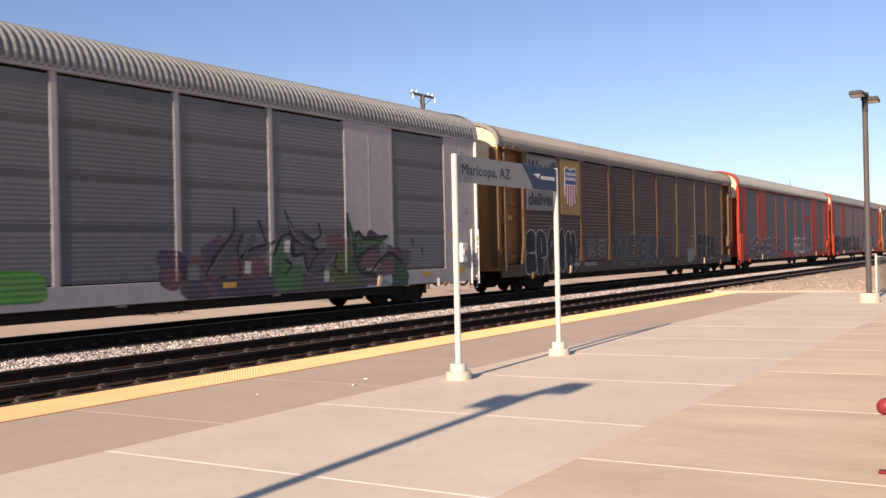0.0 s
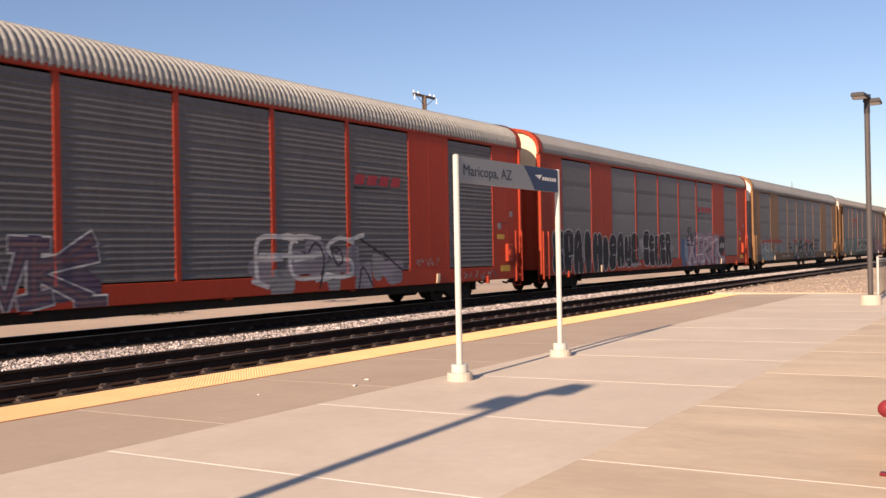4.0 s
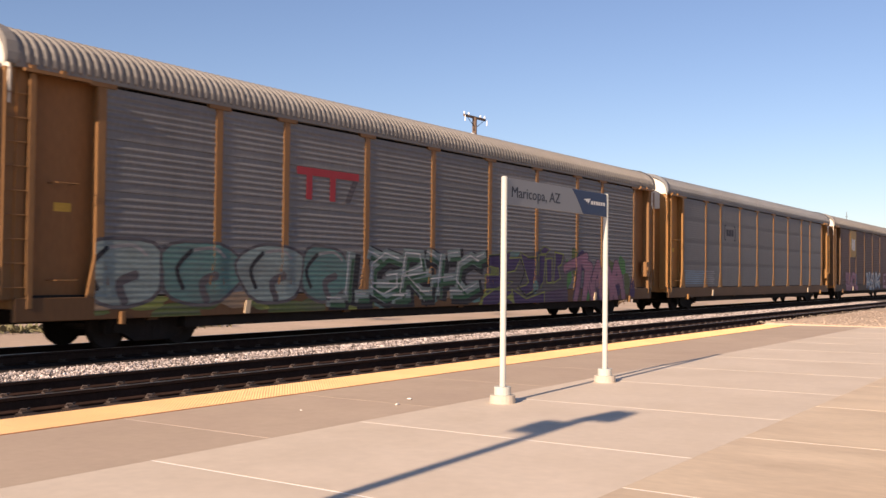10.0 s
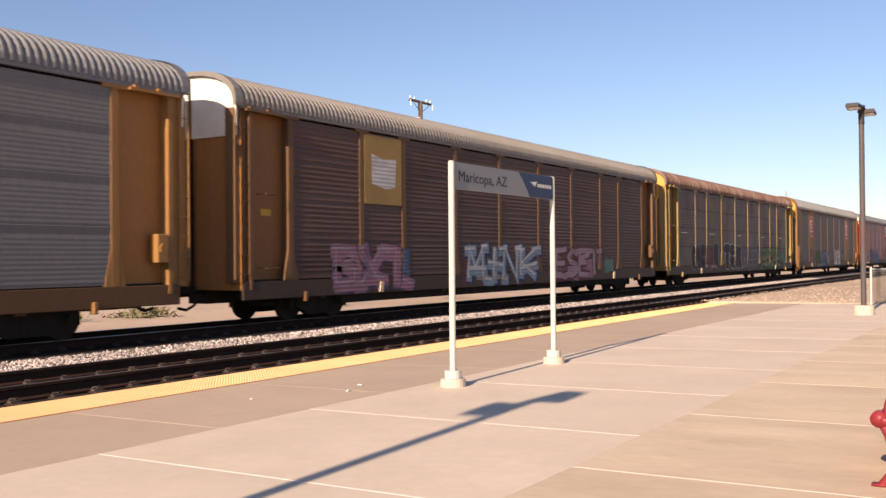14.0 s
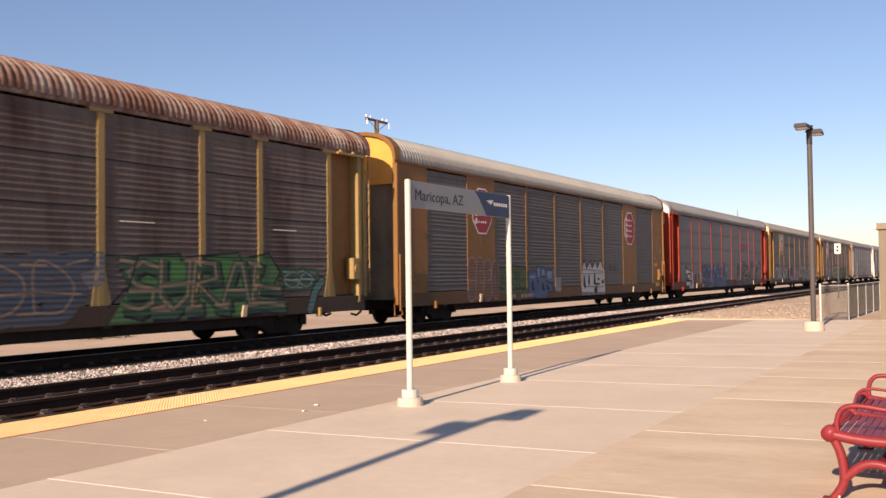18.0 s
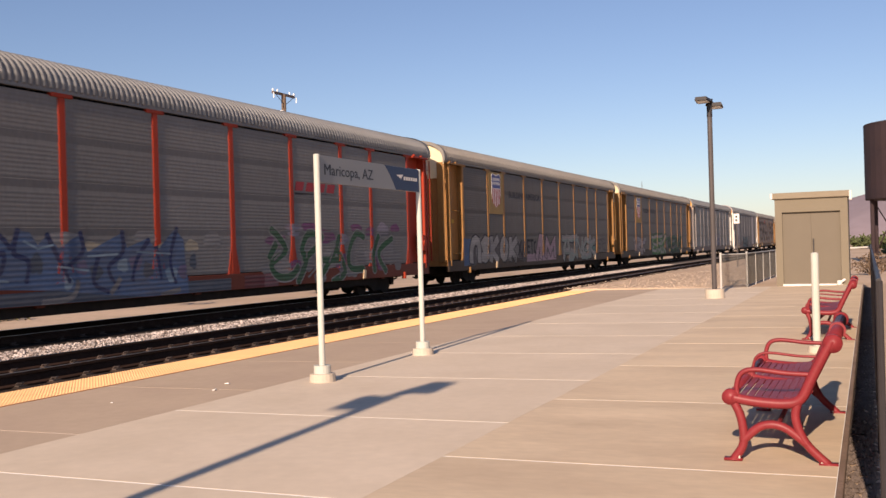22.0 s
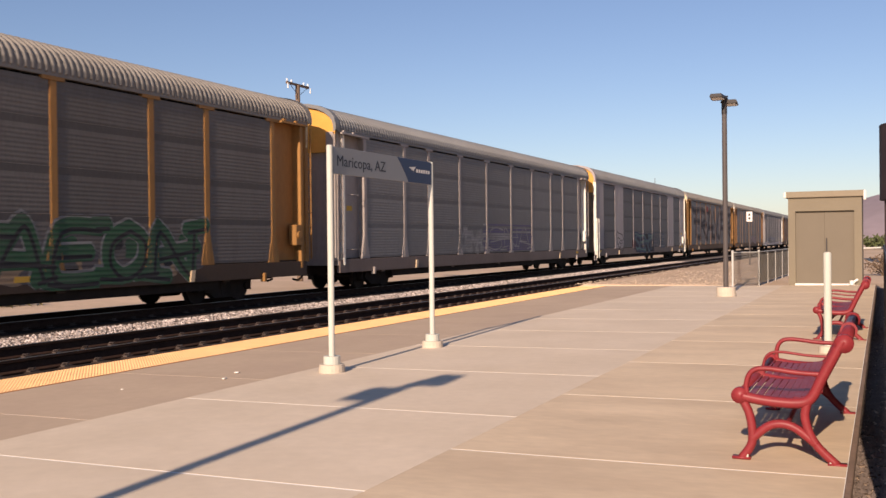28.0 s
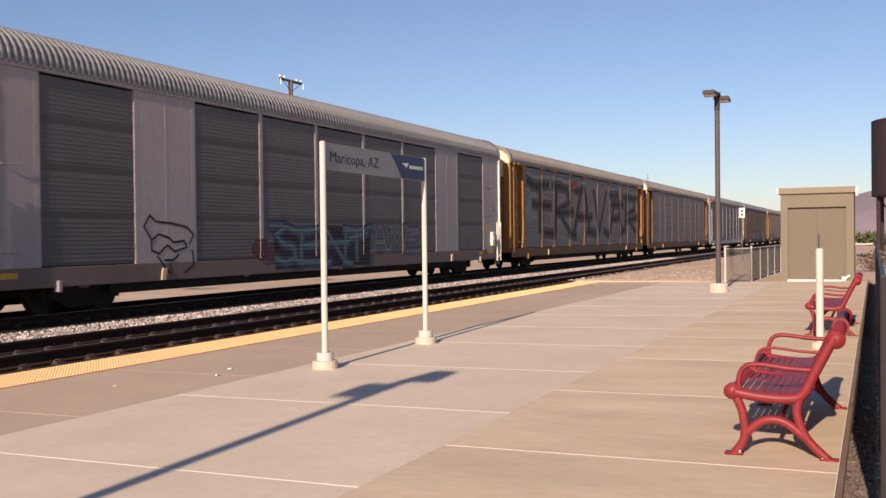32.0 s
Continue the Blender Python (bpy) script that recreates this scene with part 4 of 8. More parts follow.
def shed():
    x0, x1, y0, y1, h = -2.80, -0.59, 33.0, 35.4, 2.82
    s = thing("utility_shed", "tan stucco utility shed with a recessed door and flat roof", "shed", m=pose(0, 0, 0))
    bm = bmesh.new()
    dx0, dx1, dz = -2.58, -0.82, 2.38
    z0 = -0.12
    for a in ((x0, dx0, y0, y0 + 0.2, z0, h), (dx1, x1, y0, y0 + 0.2, z0, h), (dx0, dx1, y0, y0 + 0.2, dz, h)):
        box(bm, *a)
    part("front_wall", bm, stucco, s)
    for a in ((x0, x0 + 0.2, y0 + 0.2, y1, z0, h), (x1 - 0.2, x1, y0 + 0.2, y1, z0, h), (x0 + 0.2, x1 - 0.2, y1 - 0.2, y1, z0, h)):
        bm = bmesh.new()
        box(bm, *a)
        part("side_wall", bm, stucco, s)
    for a, b in ((dx0, (dx0 + dx1) / 2 - 0.0006), ((dx0 + dx1) / 2 + 0.0006, dx1)):
        bm = bmesh.new()
        box(bm, a, b, y0 + 0.12, y0 + 0.17, 0.0, dz, 0.004)
        d = part("door", bm, shed_door_m, s, "plain tan metal door leaf")
    bm = bmesh.new()
    box(bm, -1.66, -1.62, y0 + 0.06, y0 + 0.12, 0.95, 1.5, 0.005)
    part("door_pull", bm, dark_metal, d, "thin vertical pull bar")
    bm = bmesh.new()
    box(bm, dx0 - 0.02, dx1 + 0.02, y0 - 0.03, y0 + 0.12, -0.06, 0.03, 0.005)
    part("threshold", bm, white_paint, s, "white threshold strip")
    bm = bmesh.new()
    box(bm, x0 - 0.09, x1 + 0.09, y0 - 0.09, y1 + 0.09, h, h + 0.20, 0.015)
    part("roof", bm, shed_cap_m, s, "flat roof with a pale overhanging fascia")
    for gx in (x0 - 0.13, x1 + 0.05):
        bm = bmesh.new()
        box(bm, gx, gx + 0.08, y0 - 0.14, y0 + 0.05, h - (0.12 if gx > x0 else 0.0), h + 0.19, 0.02)
        part("gutter_end", bm, white_paint, s, "white gutter end at the roof corner")
    bm = bmesh.new()
    tube(bm, [(-0.86, y0 - 0.10, 0.05), (-0.80, y0 - 0.14, 0.12), (-0.74, y0 - 0.10, 0.16), (-0.74, y0, 0.16)], 0.04, 8)
    cyl(bm, (-0.90, y0 - 0.12, 0.0), (-0.90, y0 - 0.12, 0.14), 0.06, 10)
    part("standpipe", bm, white_paint, s, "small white pipe fitting by the door")


shed()


def chain_fence(name, label, pts, height, mesh_mat, post_step, density):
    s = thing(name, label, "fence", m=pose(pts[0][0], pts[0][1], 0))
    o = Vector((pts[0][0], pts[0][1], 0))
    for a, b in zip(pts, pts[1:]):
        a, b = Vector((*a, 0)), Vector((*b, 0))
        d = (b - a)
        n = max(1, round(d.length / post_step))
        for i in range(n + 1):
            p = a + d * i / n - o
            bm = bmesh.new()
            r = 0.035 if i in (0, n) else 0.024
            cyl(bm, (p.x, p.y, -0.15), (p.x, p.y, height + (0.05 if i in (0,) else 0.0)), r, 8)
            part("post", bm, rail_white, s)
        bm = bmesh.new()
        u, v = a - o, b - o
        cyl(bm, (u.x, u.y, height - 0.02), (v.x, v.y, height - 0.02), 0.02, 8)
        part("top_rail", bm, rail_white, s)
        bm = bmesh.new()
        w, st, hh = d.length, density, height - 0.06
        e = d.normalized()
        t = -hh
        while t < w:
            for sg in (1, -1):
                s0, s1 = max(t, 0.0), min(t + hh, w)
                if s1 > s0:
                    za, zb = (s0 - t, s1 - t) if sg > 0 else (hh - (s0 - t), hh - (s1 - t))
                    p0, p1 = u + e * s0, u + e * s1
                    cyl(bm, (p0.x, p0.y, za + 0.02), (p1.x, p1.y, zb + 0.02), 0.006, 3, caps=False)
            t += st
        part("wire_mesh", bm, mesh_mat, s, "diamond wire mesh")


chain_fence("chain_link_fence", "low chain-link fence at the platform end", [(-4.42, 31.9), (-3.75, 33.2), (-3.55, 47.0)], 1.08, chain_m, 2.3, 0.07)


# ---- paint on the cars ----
def spray(name, col, worn=0.5):
    """Sprayed paint over ribbed sheet: bumps follow the ribs, colour stripes imitate lit and worn crests."""
    m = paint("spray_" + name, col, rough=0.75, var=0.22, scale=2.5, fine=18, grime=(0.12, 0.105, 0.10), grime_amt=worn, grime_scale=1.3, stretch=(1, 0.5, 1.6))
    nt = m.node_tree
    n, l = nt.nodes, nt.links
    b = n["Principled BSDF"]
    tc = n.new("ShaderNodeTexCoord")
    wave = n.new("ShaderNodeTexWave")
    wave.bands_direction = "Z"
    wave.inputs["Scale"].default_value = 2.85
    wave.inputs["Distortion"].default_value = 0.35
    wave.inputs["Detail Scale"].default_value = 0.6
    l.new(tc.outputs["Object"], wave.inputs["Vector"])
    patch = n.new("ShaderNodeTexNoise")
    patch.inputs["Scale"].default_value = 0.9
    patch.inputs["Detail"].default_value = 4
    l.new(tc.outputs["Object"], patch.inputs["Vector"])
    both = n.new("ShaderNodeMath")
    both.operation = "MULTIPLY"
    l.new(wave.outputs["Fac"], both.inputs[0])
    l.new(patch.outputs["Fac"], both.inputs[1])
    amt = n.new("ShaderNodeMapRange")
    amt.inputs["From Min"].default_value, amt.inputs["From Max"].default_value = 0.18, 0.62
    amt.inputs["To Max"].default_value = 0.12 + 0.40 * worn
    l.new(both.outputs[0], amt.inputs["Value"])
    # sheet grey mixed in rib by rib: crest light put into the colour
    mx = n.new("ShaderNodeMix")
    mx.data_type = "RGBA"
    mx.inputs["B"].default_value = (0.135, 0.125, 0.122, 1)
    l.new(amt.outputs[0], mx.inputs["Factor"])
    l.new(b.inputs["Base Color"].links[0].from_socket, mx.inputs["A"])
    l.new(mx.outputs["Result"], b.inputs["Base Color"])
    bp = n.new("ShaderNodeBump")
    bp.inputs["Strength"].default_value = 0.5
    bp.inputs["Distance"].default_value = 0.010
    l.new(wave.outputs["Fac"], bp.inputs["Height"])
    l.new(bp.outputs[0], b.inputs["Normal"])
    return m


SP = {n: spray(n, c, w) for n, c, w in (
    ("black", (0.020, 0.019, 0.022), 0.15), ("white", (0.54, 0.52, 0.50), 0.35), ("chalk", (0.300, 0.285, 0.277), 0.6), ("teal", (0.090, 0.195, 0.178), 0.6),
    ("pale_teal", (0.210, 0.266, 0.252), 0.6), ("purple", (0.055, 0.033, 0.092), 0.25), ("violet", (0.125, 0.105, 0.19), 0.55), ("pink", (0.29, 0.135, 0.185), 0.5),
    ("rose", (0.34, 0.235, 0.28), 0.5), ("green", (0.060, 0.160, 0.060), 0.45), ("bright_green", (0.075, 0.300, 0.045), 0.4), ("deep_green", (0.026, 0.085, 0.042), 0.3), ("moss", (0.085, 0.11, 0.036), 0.5),
    ("blue", (0.070, 0.119, 0.224), 0.5), ("pale_blue", (0.195, 0.277, 0.345), 0.5), ("red", (0.330, 0.055, 0.045), 0.4), ("dark_red", (0.105, 0.022, 0.027), 0.4),
    ("grey", (0.170, 0.165, 0.170), 0.4), ("smoke", (0.085, 0.075, 0.080), 0.4), ("cream", (0.345, 0.300, 0.225), 0.5), ("sand", (0.288, 0.192, 0.120), 0.5),
    ("dull_pink", (0.15, 0.066, 0.078), 0.6), ("slate", (0.060, 0.078, 0.110), 0.5), ("plum", (0.070, 0.045, 0.082), 0.5), ("lime", (0.20, 0.22, 0.055), 0.5),
    ("ochre", (0.19, 0.10, 0.055), 0.5), ("magenta", (0.17, 0.055, 0.14), 0.6), ("navy", (0.024, 0.034, 0.095), 0.35), ("leaf", (0.055, 0.19, 0.050), 0.4), ("lilac", (0.25, 0.22, 0.26), 0.6), ("silver", (0.23, 0.225, 0.225), 0.5))}


def depth(car):
    return 1.5040 if CARS[TRAIN.index(car)][3] == "F" else 1.5045


def face(bm, pts, x):
    bm.faces.new([bm.verts.new((x, y, z)) for y, z in pts])


def strip(bm, pts, w, x, taper=1.0):
    """A brush stroke of width w with mitred bends."""
    pts = [Vector(p) for p in pts]
    n = len(pts)
    left, right = [], []
    for i, p in enumerate(pts):
        a = (pts[i] - pts[i - 1]).normalized() if i else (pts[1] - pts[0]).normalized()
        b = (pts[i + 1] - pts[i]).normalized() if i < n - 1 else a
        t = a + b
        t = t.normalized() if t.length > 0.2 else a
        nrm = Vector((-t.y, t.x))
        k = min(1.5, 1 / max(0.5, abs(nrm.dot(Vector((-a.y, a.x))))))
        hw = 0.5 * w * k * (1 + (taper - 1) * i / (n - 1))
        e = t * (0.5 * w) * (-0.5 if i == 0 else 0.5 if i == n - 1 else 0)
        left.append(p + nrm * hw + e)
        right.append(p - nrm * hw + e)
    lv = [bm.verts.new((x, q.x, q.y)) for q in left]
    rv = [bm.verts.new((x, q.x, q.y)) for q in right]
    for i in range(n - 1):
        bm.faces.new((lv[i], rv[i], rv[i + 1], lv[i + 1]))


def blob(bm, cy, cz, ry, rz, x, rng, power=2.8, wob=0.07, n=22):
    ph = rng.uniform(0, 6.28)
    pts = []
    for i in range(n):
        a = 2 * math.pi * i / n
        c, s = math.cos(a), math.sin(a)
        r = (abs(c) ** power + abs(s) ** power) ** (-1 / power) * (1 + wob * math.sin(3 * a + ph) + wob * 0.6 * math.sin(5 * a + 2 * ph))
        pts.append((cy + ry * r * c, cz + rz * r * s))
    face(bm, pts, x)


class Layers:
    """Collects flat paint by colour and lays it on one car's sheets, posts, panels and sill, as one graffiti part with its colours under it."""

    def __init__(self, car):
        kids = [c.name.split(".")[0] for c in car.children]
        self.flat = "solid_panel" in kids
        self.car, self.bms, self.i = car, {}, 0
        style = CARS[TRAIN.index(car)][3]
        self.x = 1.5035 if style == "F" else 1.5030
        sill = Z_PAN - 0.028
        zones = [(-2, 40, 0.2, sill, 1.5215)]
        for y in POSTS:
            if self.flat:
                zones.append((y - 0.075, y + 0.075, sill, 5, 1.518))
            else:
                zones += [(y - 0.081, y + 0.081, sill, 5, 1.5212), (y - 0.25, y + 0.25, sill, 1.16, 1.5152), (y - 0.17, y + 0.17, 1.16, 1.45, 1.5152), (y - 0.12, y + 0.12, 1.45, 1.75, 1.5152), (y - 0.095, y + 0.095, 1.75, 5, 1.5152)]
        if self.flat:
            for y0, y1 in list(zip(POSTS, POSTS[1:])) + [(-0.3, POSTS[0]), (POSTS[-1], 27.5)]:
                if y1 - y0 < 2.2:
                    zones.append((y0, y1, sill, 5, 1.5195))
        self.zones = zones

    def get(self, col, lift=0):
        self.i += 1
        return self.bms.setdefault(col, bmesh.new()), self.x + 0.0004 * lift + 0.00001 * self.i

    def done(self, label):
        top = None
        for col, bm in self.bms.items():
            lo, hi = (-0.1, 27.3) if self.flat else (POSTS[0] - 0.09, POSTS[-1] + 0.09)
            for co, no in (((0, lo, 0), (0, -1, 0)), ((0, hi, 0), (0, 1, 0)), ((0, 0, Z_SILL + 0.012), (0, 0, -1))):
                bmesh.ops.bisect_plane(bm, geom=bm.verts[:] + bm.edges[:] + bm.faces[:], plane_co=co, plane_no=no, clear_outer=True)
            if not bm.verts:
                bm.free()
                continue
            ys = [v.co.y for v in bm.verts]
            zs = [v.co.z for v in bm.verts]
            extra = []
            for y0, y1, z0, z1, x in self.zones:
                if y1 < min(ys) or y0 > max(ys) or z1 < min(zs) or z0 > max(zs):
                    continue
                src = bm.copy()
                for co, no in (((0, y0, 0), (0, -1, 0)), ((0, y1, 0), (0, 1, 0)), ((0, 0, z0), (0, 0, -1)), ((0, 0, z1), (0, 0, 1))):
                    bmesh.ops.bisect_plane(src, geom=src.verts[:] + src.edges[:] + src.faces[:], plane_co=co, plane_no=no, clear_outer=True)
                me0 = bpy.data.meshes.new("slice")
                src.to_mesh(me0)
                src.free()
                me0.transform(Matrix.Translation((x - self.x, 0, 0)))
                extra.append(me0)
            for me0 in extra:
                bm.from_mesh(me0)
                bpy.data.meshes.remove(me0)
            for f in bm.faces:
                f.normal_update()
                if f.normal.x < 0:
                    f.normal_flip()
            me = bpy.data.meshes.new("graffiti")
            bm.to_mesh(me)
            bm.free()
            me.materials.append(SP[col])
            if top is None:
                top = part("graffiti", me, None, self.car, label)
            else:
                part("paint_layer", me, None, top, col.replace("_", " ") + " spray paint")


SHARDS = [
    [(0.0, 0.0), (0.25, -0.02), (0.38, 0.52), (0.66, 0.70), (0.45, 1.05), (0.10, 0.84), (0.18, 0.5)],
    [(0.02, 0.72), (0.5, 1.08), (0.98, 0.82), (0.76, 0.62), (0.60, 0.78), (0.66, 0.08), (0.34, 0.0), (0.38, 0.62)],
    [(0.0, 0.38), (0.4, 0.24), (0.86, 0.52), (1.05, 0.14), (0.6, -0.05), (0.08, 0.04)],
]
SHARDS += [
    [(0.3, -0.04), (0.58, 0.05), (0.84, 0.5), (0.72, 1.0), (0.50, 0.62), (0.24, 0.94), (0.02, 0.52)],
    [(0.0, 0.88), (0.32, 1.02), (0.55, 0.58), (0.86, 0.98), (1.02, 0.80), (0.72, 0.32), (0.84, -0.02), (0.52, 0.04), (0.42, 0.34), (0.14, 0.06), (0.04, 0.30), (0.30, 0.55)],
    [(0.1, 0.0), (0.46, 0.06), (0.94, -0.06), (0.80, 0.22), (0.56, 0.30), (0.62, 0.66), (0.92, 0.88), (0.36, 1.04), (0.08, 0.78), (0.26, 0.42)],
]


def grow(pts, d):
    """The outline pts pushed outwards by d."""
    pts = [Vector(p) for p in pts]
    area = sum(a.x * b.y - b.x * a.y for a, b in zip(pts, pts[1:] + pts[:1]))
    sg = 1 if area > 0 else -1
    out = []
    for i, p in enumerate(pts):
        a, b = (p - pts[i - 1]).normalized(), (pts[(i + 1) % len(pts)] - p).normalized()
        na, nb = Vector((a.y, -a.x)) * sg, Vector((b.y, -b.x)) * sg
        n = na + nb
        n = n.normalized() if n.length > 0.1 else na
        out.append(p + n * d * min(1.7, 1 / max(0.3, n.dot(na))))
    return out


def wild(car, y0, y1, z0, z1, n, fills, line, seed, label, edge=0.09):
    """Angular interlocking shards with dark edges and thrown shadows."""
    rng = random.Random(seed)
    g = Layers(car)
    cw, h = (y1 - y0) / n, z1 - z0
    jobs = []
    for i in range(n):
        for j in range(2 if cw > 0.5 else 1):
            mirror, lean = rng.random() < 0.5, rng.uniform(-0.2, 0.3)
            ww, hh = cw * rng.uniform(0.75, 1.2), h * (rng.uniform(0.85, 1.08) if j == 0 else rng.uniform(0.45, 0.75))
            oy, oz = y0 + i * cw + cw * rng.uniform(-0.1, 0.25), z0 + (h - hh) * rng.uniform(0.0, 1.0)
            pts = []
            for u, v in rng.choice(SHARDS):
                u = 1 - u if mirror else u
                pts.append((oy + ww * (u + lean * (v - 0.5) + rng.uniform(-0.05, 0.05)), oz + hh * (v + rng.uniform(-0.04, 0.04))))
            jobs.append((pts, fills[(i + j) % len(fills)]))
    rng.shuffle(jobs)
    for k, (pts, col) in enumerate(jobs):
        b, x = g.get(line, 1 + k % 4)
        face(b, [(p[0] + edge * 0.9, p[1] - edge * 0.6) for p in grow(pts, edge * 0.7)], x)
        b, x = g.get(col, 4 + k % 4)
        face(b, pts, x)
        for r in range(2):
            q = rng.randrange(len(pts))
            a, c = Vector(pts[q]), Vector(pts[(q + 1) % len(pts)])
            m = sum((Vector(p) for p in pts), Vector((0, 0))) / len(pts)
            b, x = g.get("white" if r == 0 and col not in ("white", "chalk") else line, 9)
            strip(b, [a.lerp(m, 0.25), a.lerp(c, 0.6).lerp(m, 0.2), a.lerp(c, 0.9).lerp(m, 0.45)], edge * 0.5, x)
    g.done(label)


GLYPHS = {
    "A": [[(0, 0), (0.38, 1), (0.62, 1), (1, 0)], [(0.2, 0.36), (0.8, 0.36)]],
    "B": [[(0.05, 0), (0.05, 1), (0.7, 0.95), (0.8, 0.7), (0.1, 0.52), (0.9, 0.4), (0.85, 0.05), (0.05, 0)]],
    "C": [[(1, 0.82), (0.6, 1), (0.1, 0.75), (0.05, 0.3), (0.45, 0), (1, 0.15)]],
    "D": [[(0.1, 0), (0.1, 1), (0.65, 0.92), (1, 0.5), (0.7, 0.05), (0.1, 0)]],
    "E": [[(1, 1), (0.05, 0.95), (0, 0.05), (1, 0)], [(0, 0.5), (0.8, 0.5)]],
    "F": [[(1, 1), (0.05, 0.95), (0, 0)], [(0, 0.5), (0.8, 0.5)]],
    "H": [[(0, 0), (0, 1)], [(1, 0), (1, 1)], [(0, 0.5), (1, 0.5)]],
    "G": [[(1, 0.85), (0.5, 1), (0.05, 0.7), (0.1, 0.2), (0.55, 0), (1, 0.15), (0.95, 0.48), (0.6, 0.45)]],
    "I": [[(0.5, 0), (0.5, 1)]],
    "J": [[(0.9, 1), (0.85, 0.25), (0.5, 0), (0.05, 0.2)], [(0.4, 1), (1, 1)]],
    "K": [[(0.05, 0), (0.05, 1)], [(1, 1), (0.12, 0.48), (1, 0)]],
    "L": [[(0.1, 1), (0.05, 0.05), (1, 0)]],
    "M": [[(0, 0), (0.08, 1), (0.5, 0.35), (0.92, 1), (1, 0)]],
    "N": [[(0, 0), (0.05, 1), (0.95, 0), (1, 1)]],
    "O": [[(0.5, 1), (0.06, 0.75), (0.06, 0.25), (0.5, 0), (0.94, 0.25), (0.94, 0.75), (0.5, 1)]],
    "P": [[(0.1, 0), (0.1, 1), (0.75, 0.97), (0.95, 0.7), (0.7, 0.45), (0.15, 0.45)]],
    "R": [[(0.05, 0), (0.08, 1), (0.75, 0.95), (0.85, 0.65), (0.15, 0.5), (1, 0)]],
    "S": [[(1, 0.9), (0.5, 1), (0.05, 0.78), (0.3, 0.55), (0.85, 0.42), (0.9, 0.12), (0.45, 0), (0, 0.1)]],
    "T": [[(0, 0.95), (1, 1)], [(0.5, 0.97), (0.5, 0)]],
    "U": [[(0, 1), (0.05, 0.25), (0.5, 0), (0.95, 0.25), (1, 1)]],
    "V": [[(0, 1), (0.5, 0), (1, 1)]],
    "W": [[(0, 1), (0.22, 0), (0.5, 0.6), (0.78, 0), (1, 1)]],
    "X": [[(0, 0), (1, 1)], [(0, 1), (1, 0)]],
    "Y": [[(0, 1), (0.5, 0.5), (1, 1)], [(0.5, 0.5), (0.45, 0)]],
    "Z": [[(0, 1), (1, 0.95), (0, 0.08), (1, 0)]],
}


def stroke(b, x, pts, w, curve, taper=1.0):
    """One painted stroke; curved ones get round ends."""
    if curve:
        flat = rounded([(u, v, 0) for u, v in pts], 4)
        pts = [(q.x, q.y) for q in flat]
        for j, (u, v) in enumerate((pts[0], pts[-1])):
            face(b, [(u + 0.5 * w * math.cos(k * 0.6283), v + 0.5 * w * math.sin(k * 0.6283)) for k in range(10)], x + 0.00004 * (j + 1))
    strip(b, pts, w, x, taper)


def word(car, text, y0, y1, z0, z1, coats, label, curve=False, slant=0.0, seed=0, wob=0.04, gap=0.3, g=None, base=1):
    """A painted word: each coat (colour, width, side shift, drop) is laid over the one before."""
    own = g is None
    g = g or Layers(car)
    rng = random.Random(seed)
    n = len(text)
    cw = (y1 - y0) / n
    cells = []
    for i, ch in enumerate(text):
        if ch == " ":
            continue
        a, w = y0 + (i + gap / 2 - 0.07) * cw + rng.uniform(-wob, wob) * cw, cw * (1.14 - gap) * rng.uniform(0.9, 1.1)
        lo, hi = z0 + rng.uniform(-wob, wob), z1 + rng.uniform(-wob, wob)
        st = []
        if w > 0.5:
            for u0, v0 in ((0.0, rng.choice((0.0, 1.0))), (1.0, rng.choice((0.0, 1.0)))):
                k = rng.uniform(0.2, 0.42)
                st.append([(a + w * (u0 - k * 0.5) + slant * (v0 - 0.5), lo + (hi - lo) * (v0 + rng.uniform(-0.06, 0.06))), (a + w * (u0 + k) + slant * (v0 - 0.5), lo + (hi - lo) * (v0 + rng.uniform(-0.1, 0.1)))])
            if rng.random() < 0.6:
                q = rng.uniform(0.25, 0.75)
                st.append([(a + w * 0.1, lo + (hi - lo) * q), (a + w * 1.15, lo + (hi - lo) * (q + rng.uniform(-0.2, 0.2)))])
        for line in GLYPHS[ch]:
            st.append([(a + w * u + slant * (v - 0.5) + rng.uniform(-wob, wob) * 0.5, lo + (hi - lo) * v + rng.uniform(-wob, wob) * 0.5) for u, v in line])
        cells.append(st)
    for k, coat in enumerate(coats):
        col, w = coat[0], coat[1] * (1.12 if curve and coat[1] > 0.15 else 1.0)
        dy, dz = coat[2:4] if len(coat) > 3 else (0.0, 0.0)
        for st in cells:
            b, x = g.get(col, base + 2.5 * k)
            for j, line in enumerate(st):
                stroke(b, x + 0.00011 * j, [(u + dy, v + dz) for u, v in line], w, curve)
    if own:
        g.done(label)


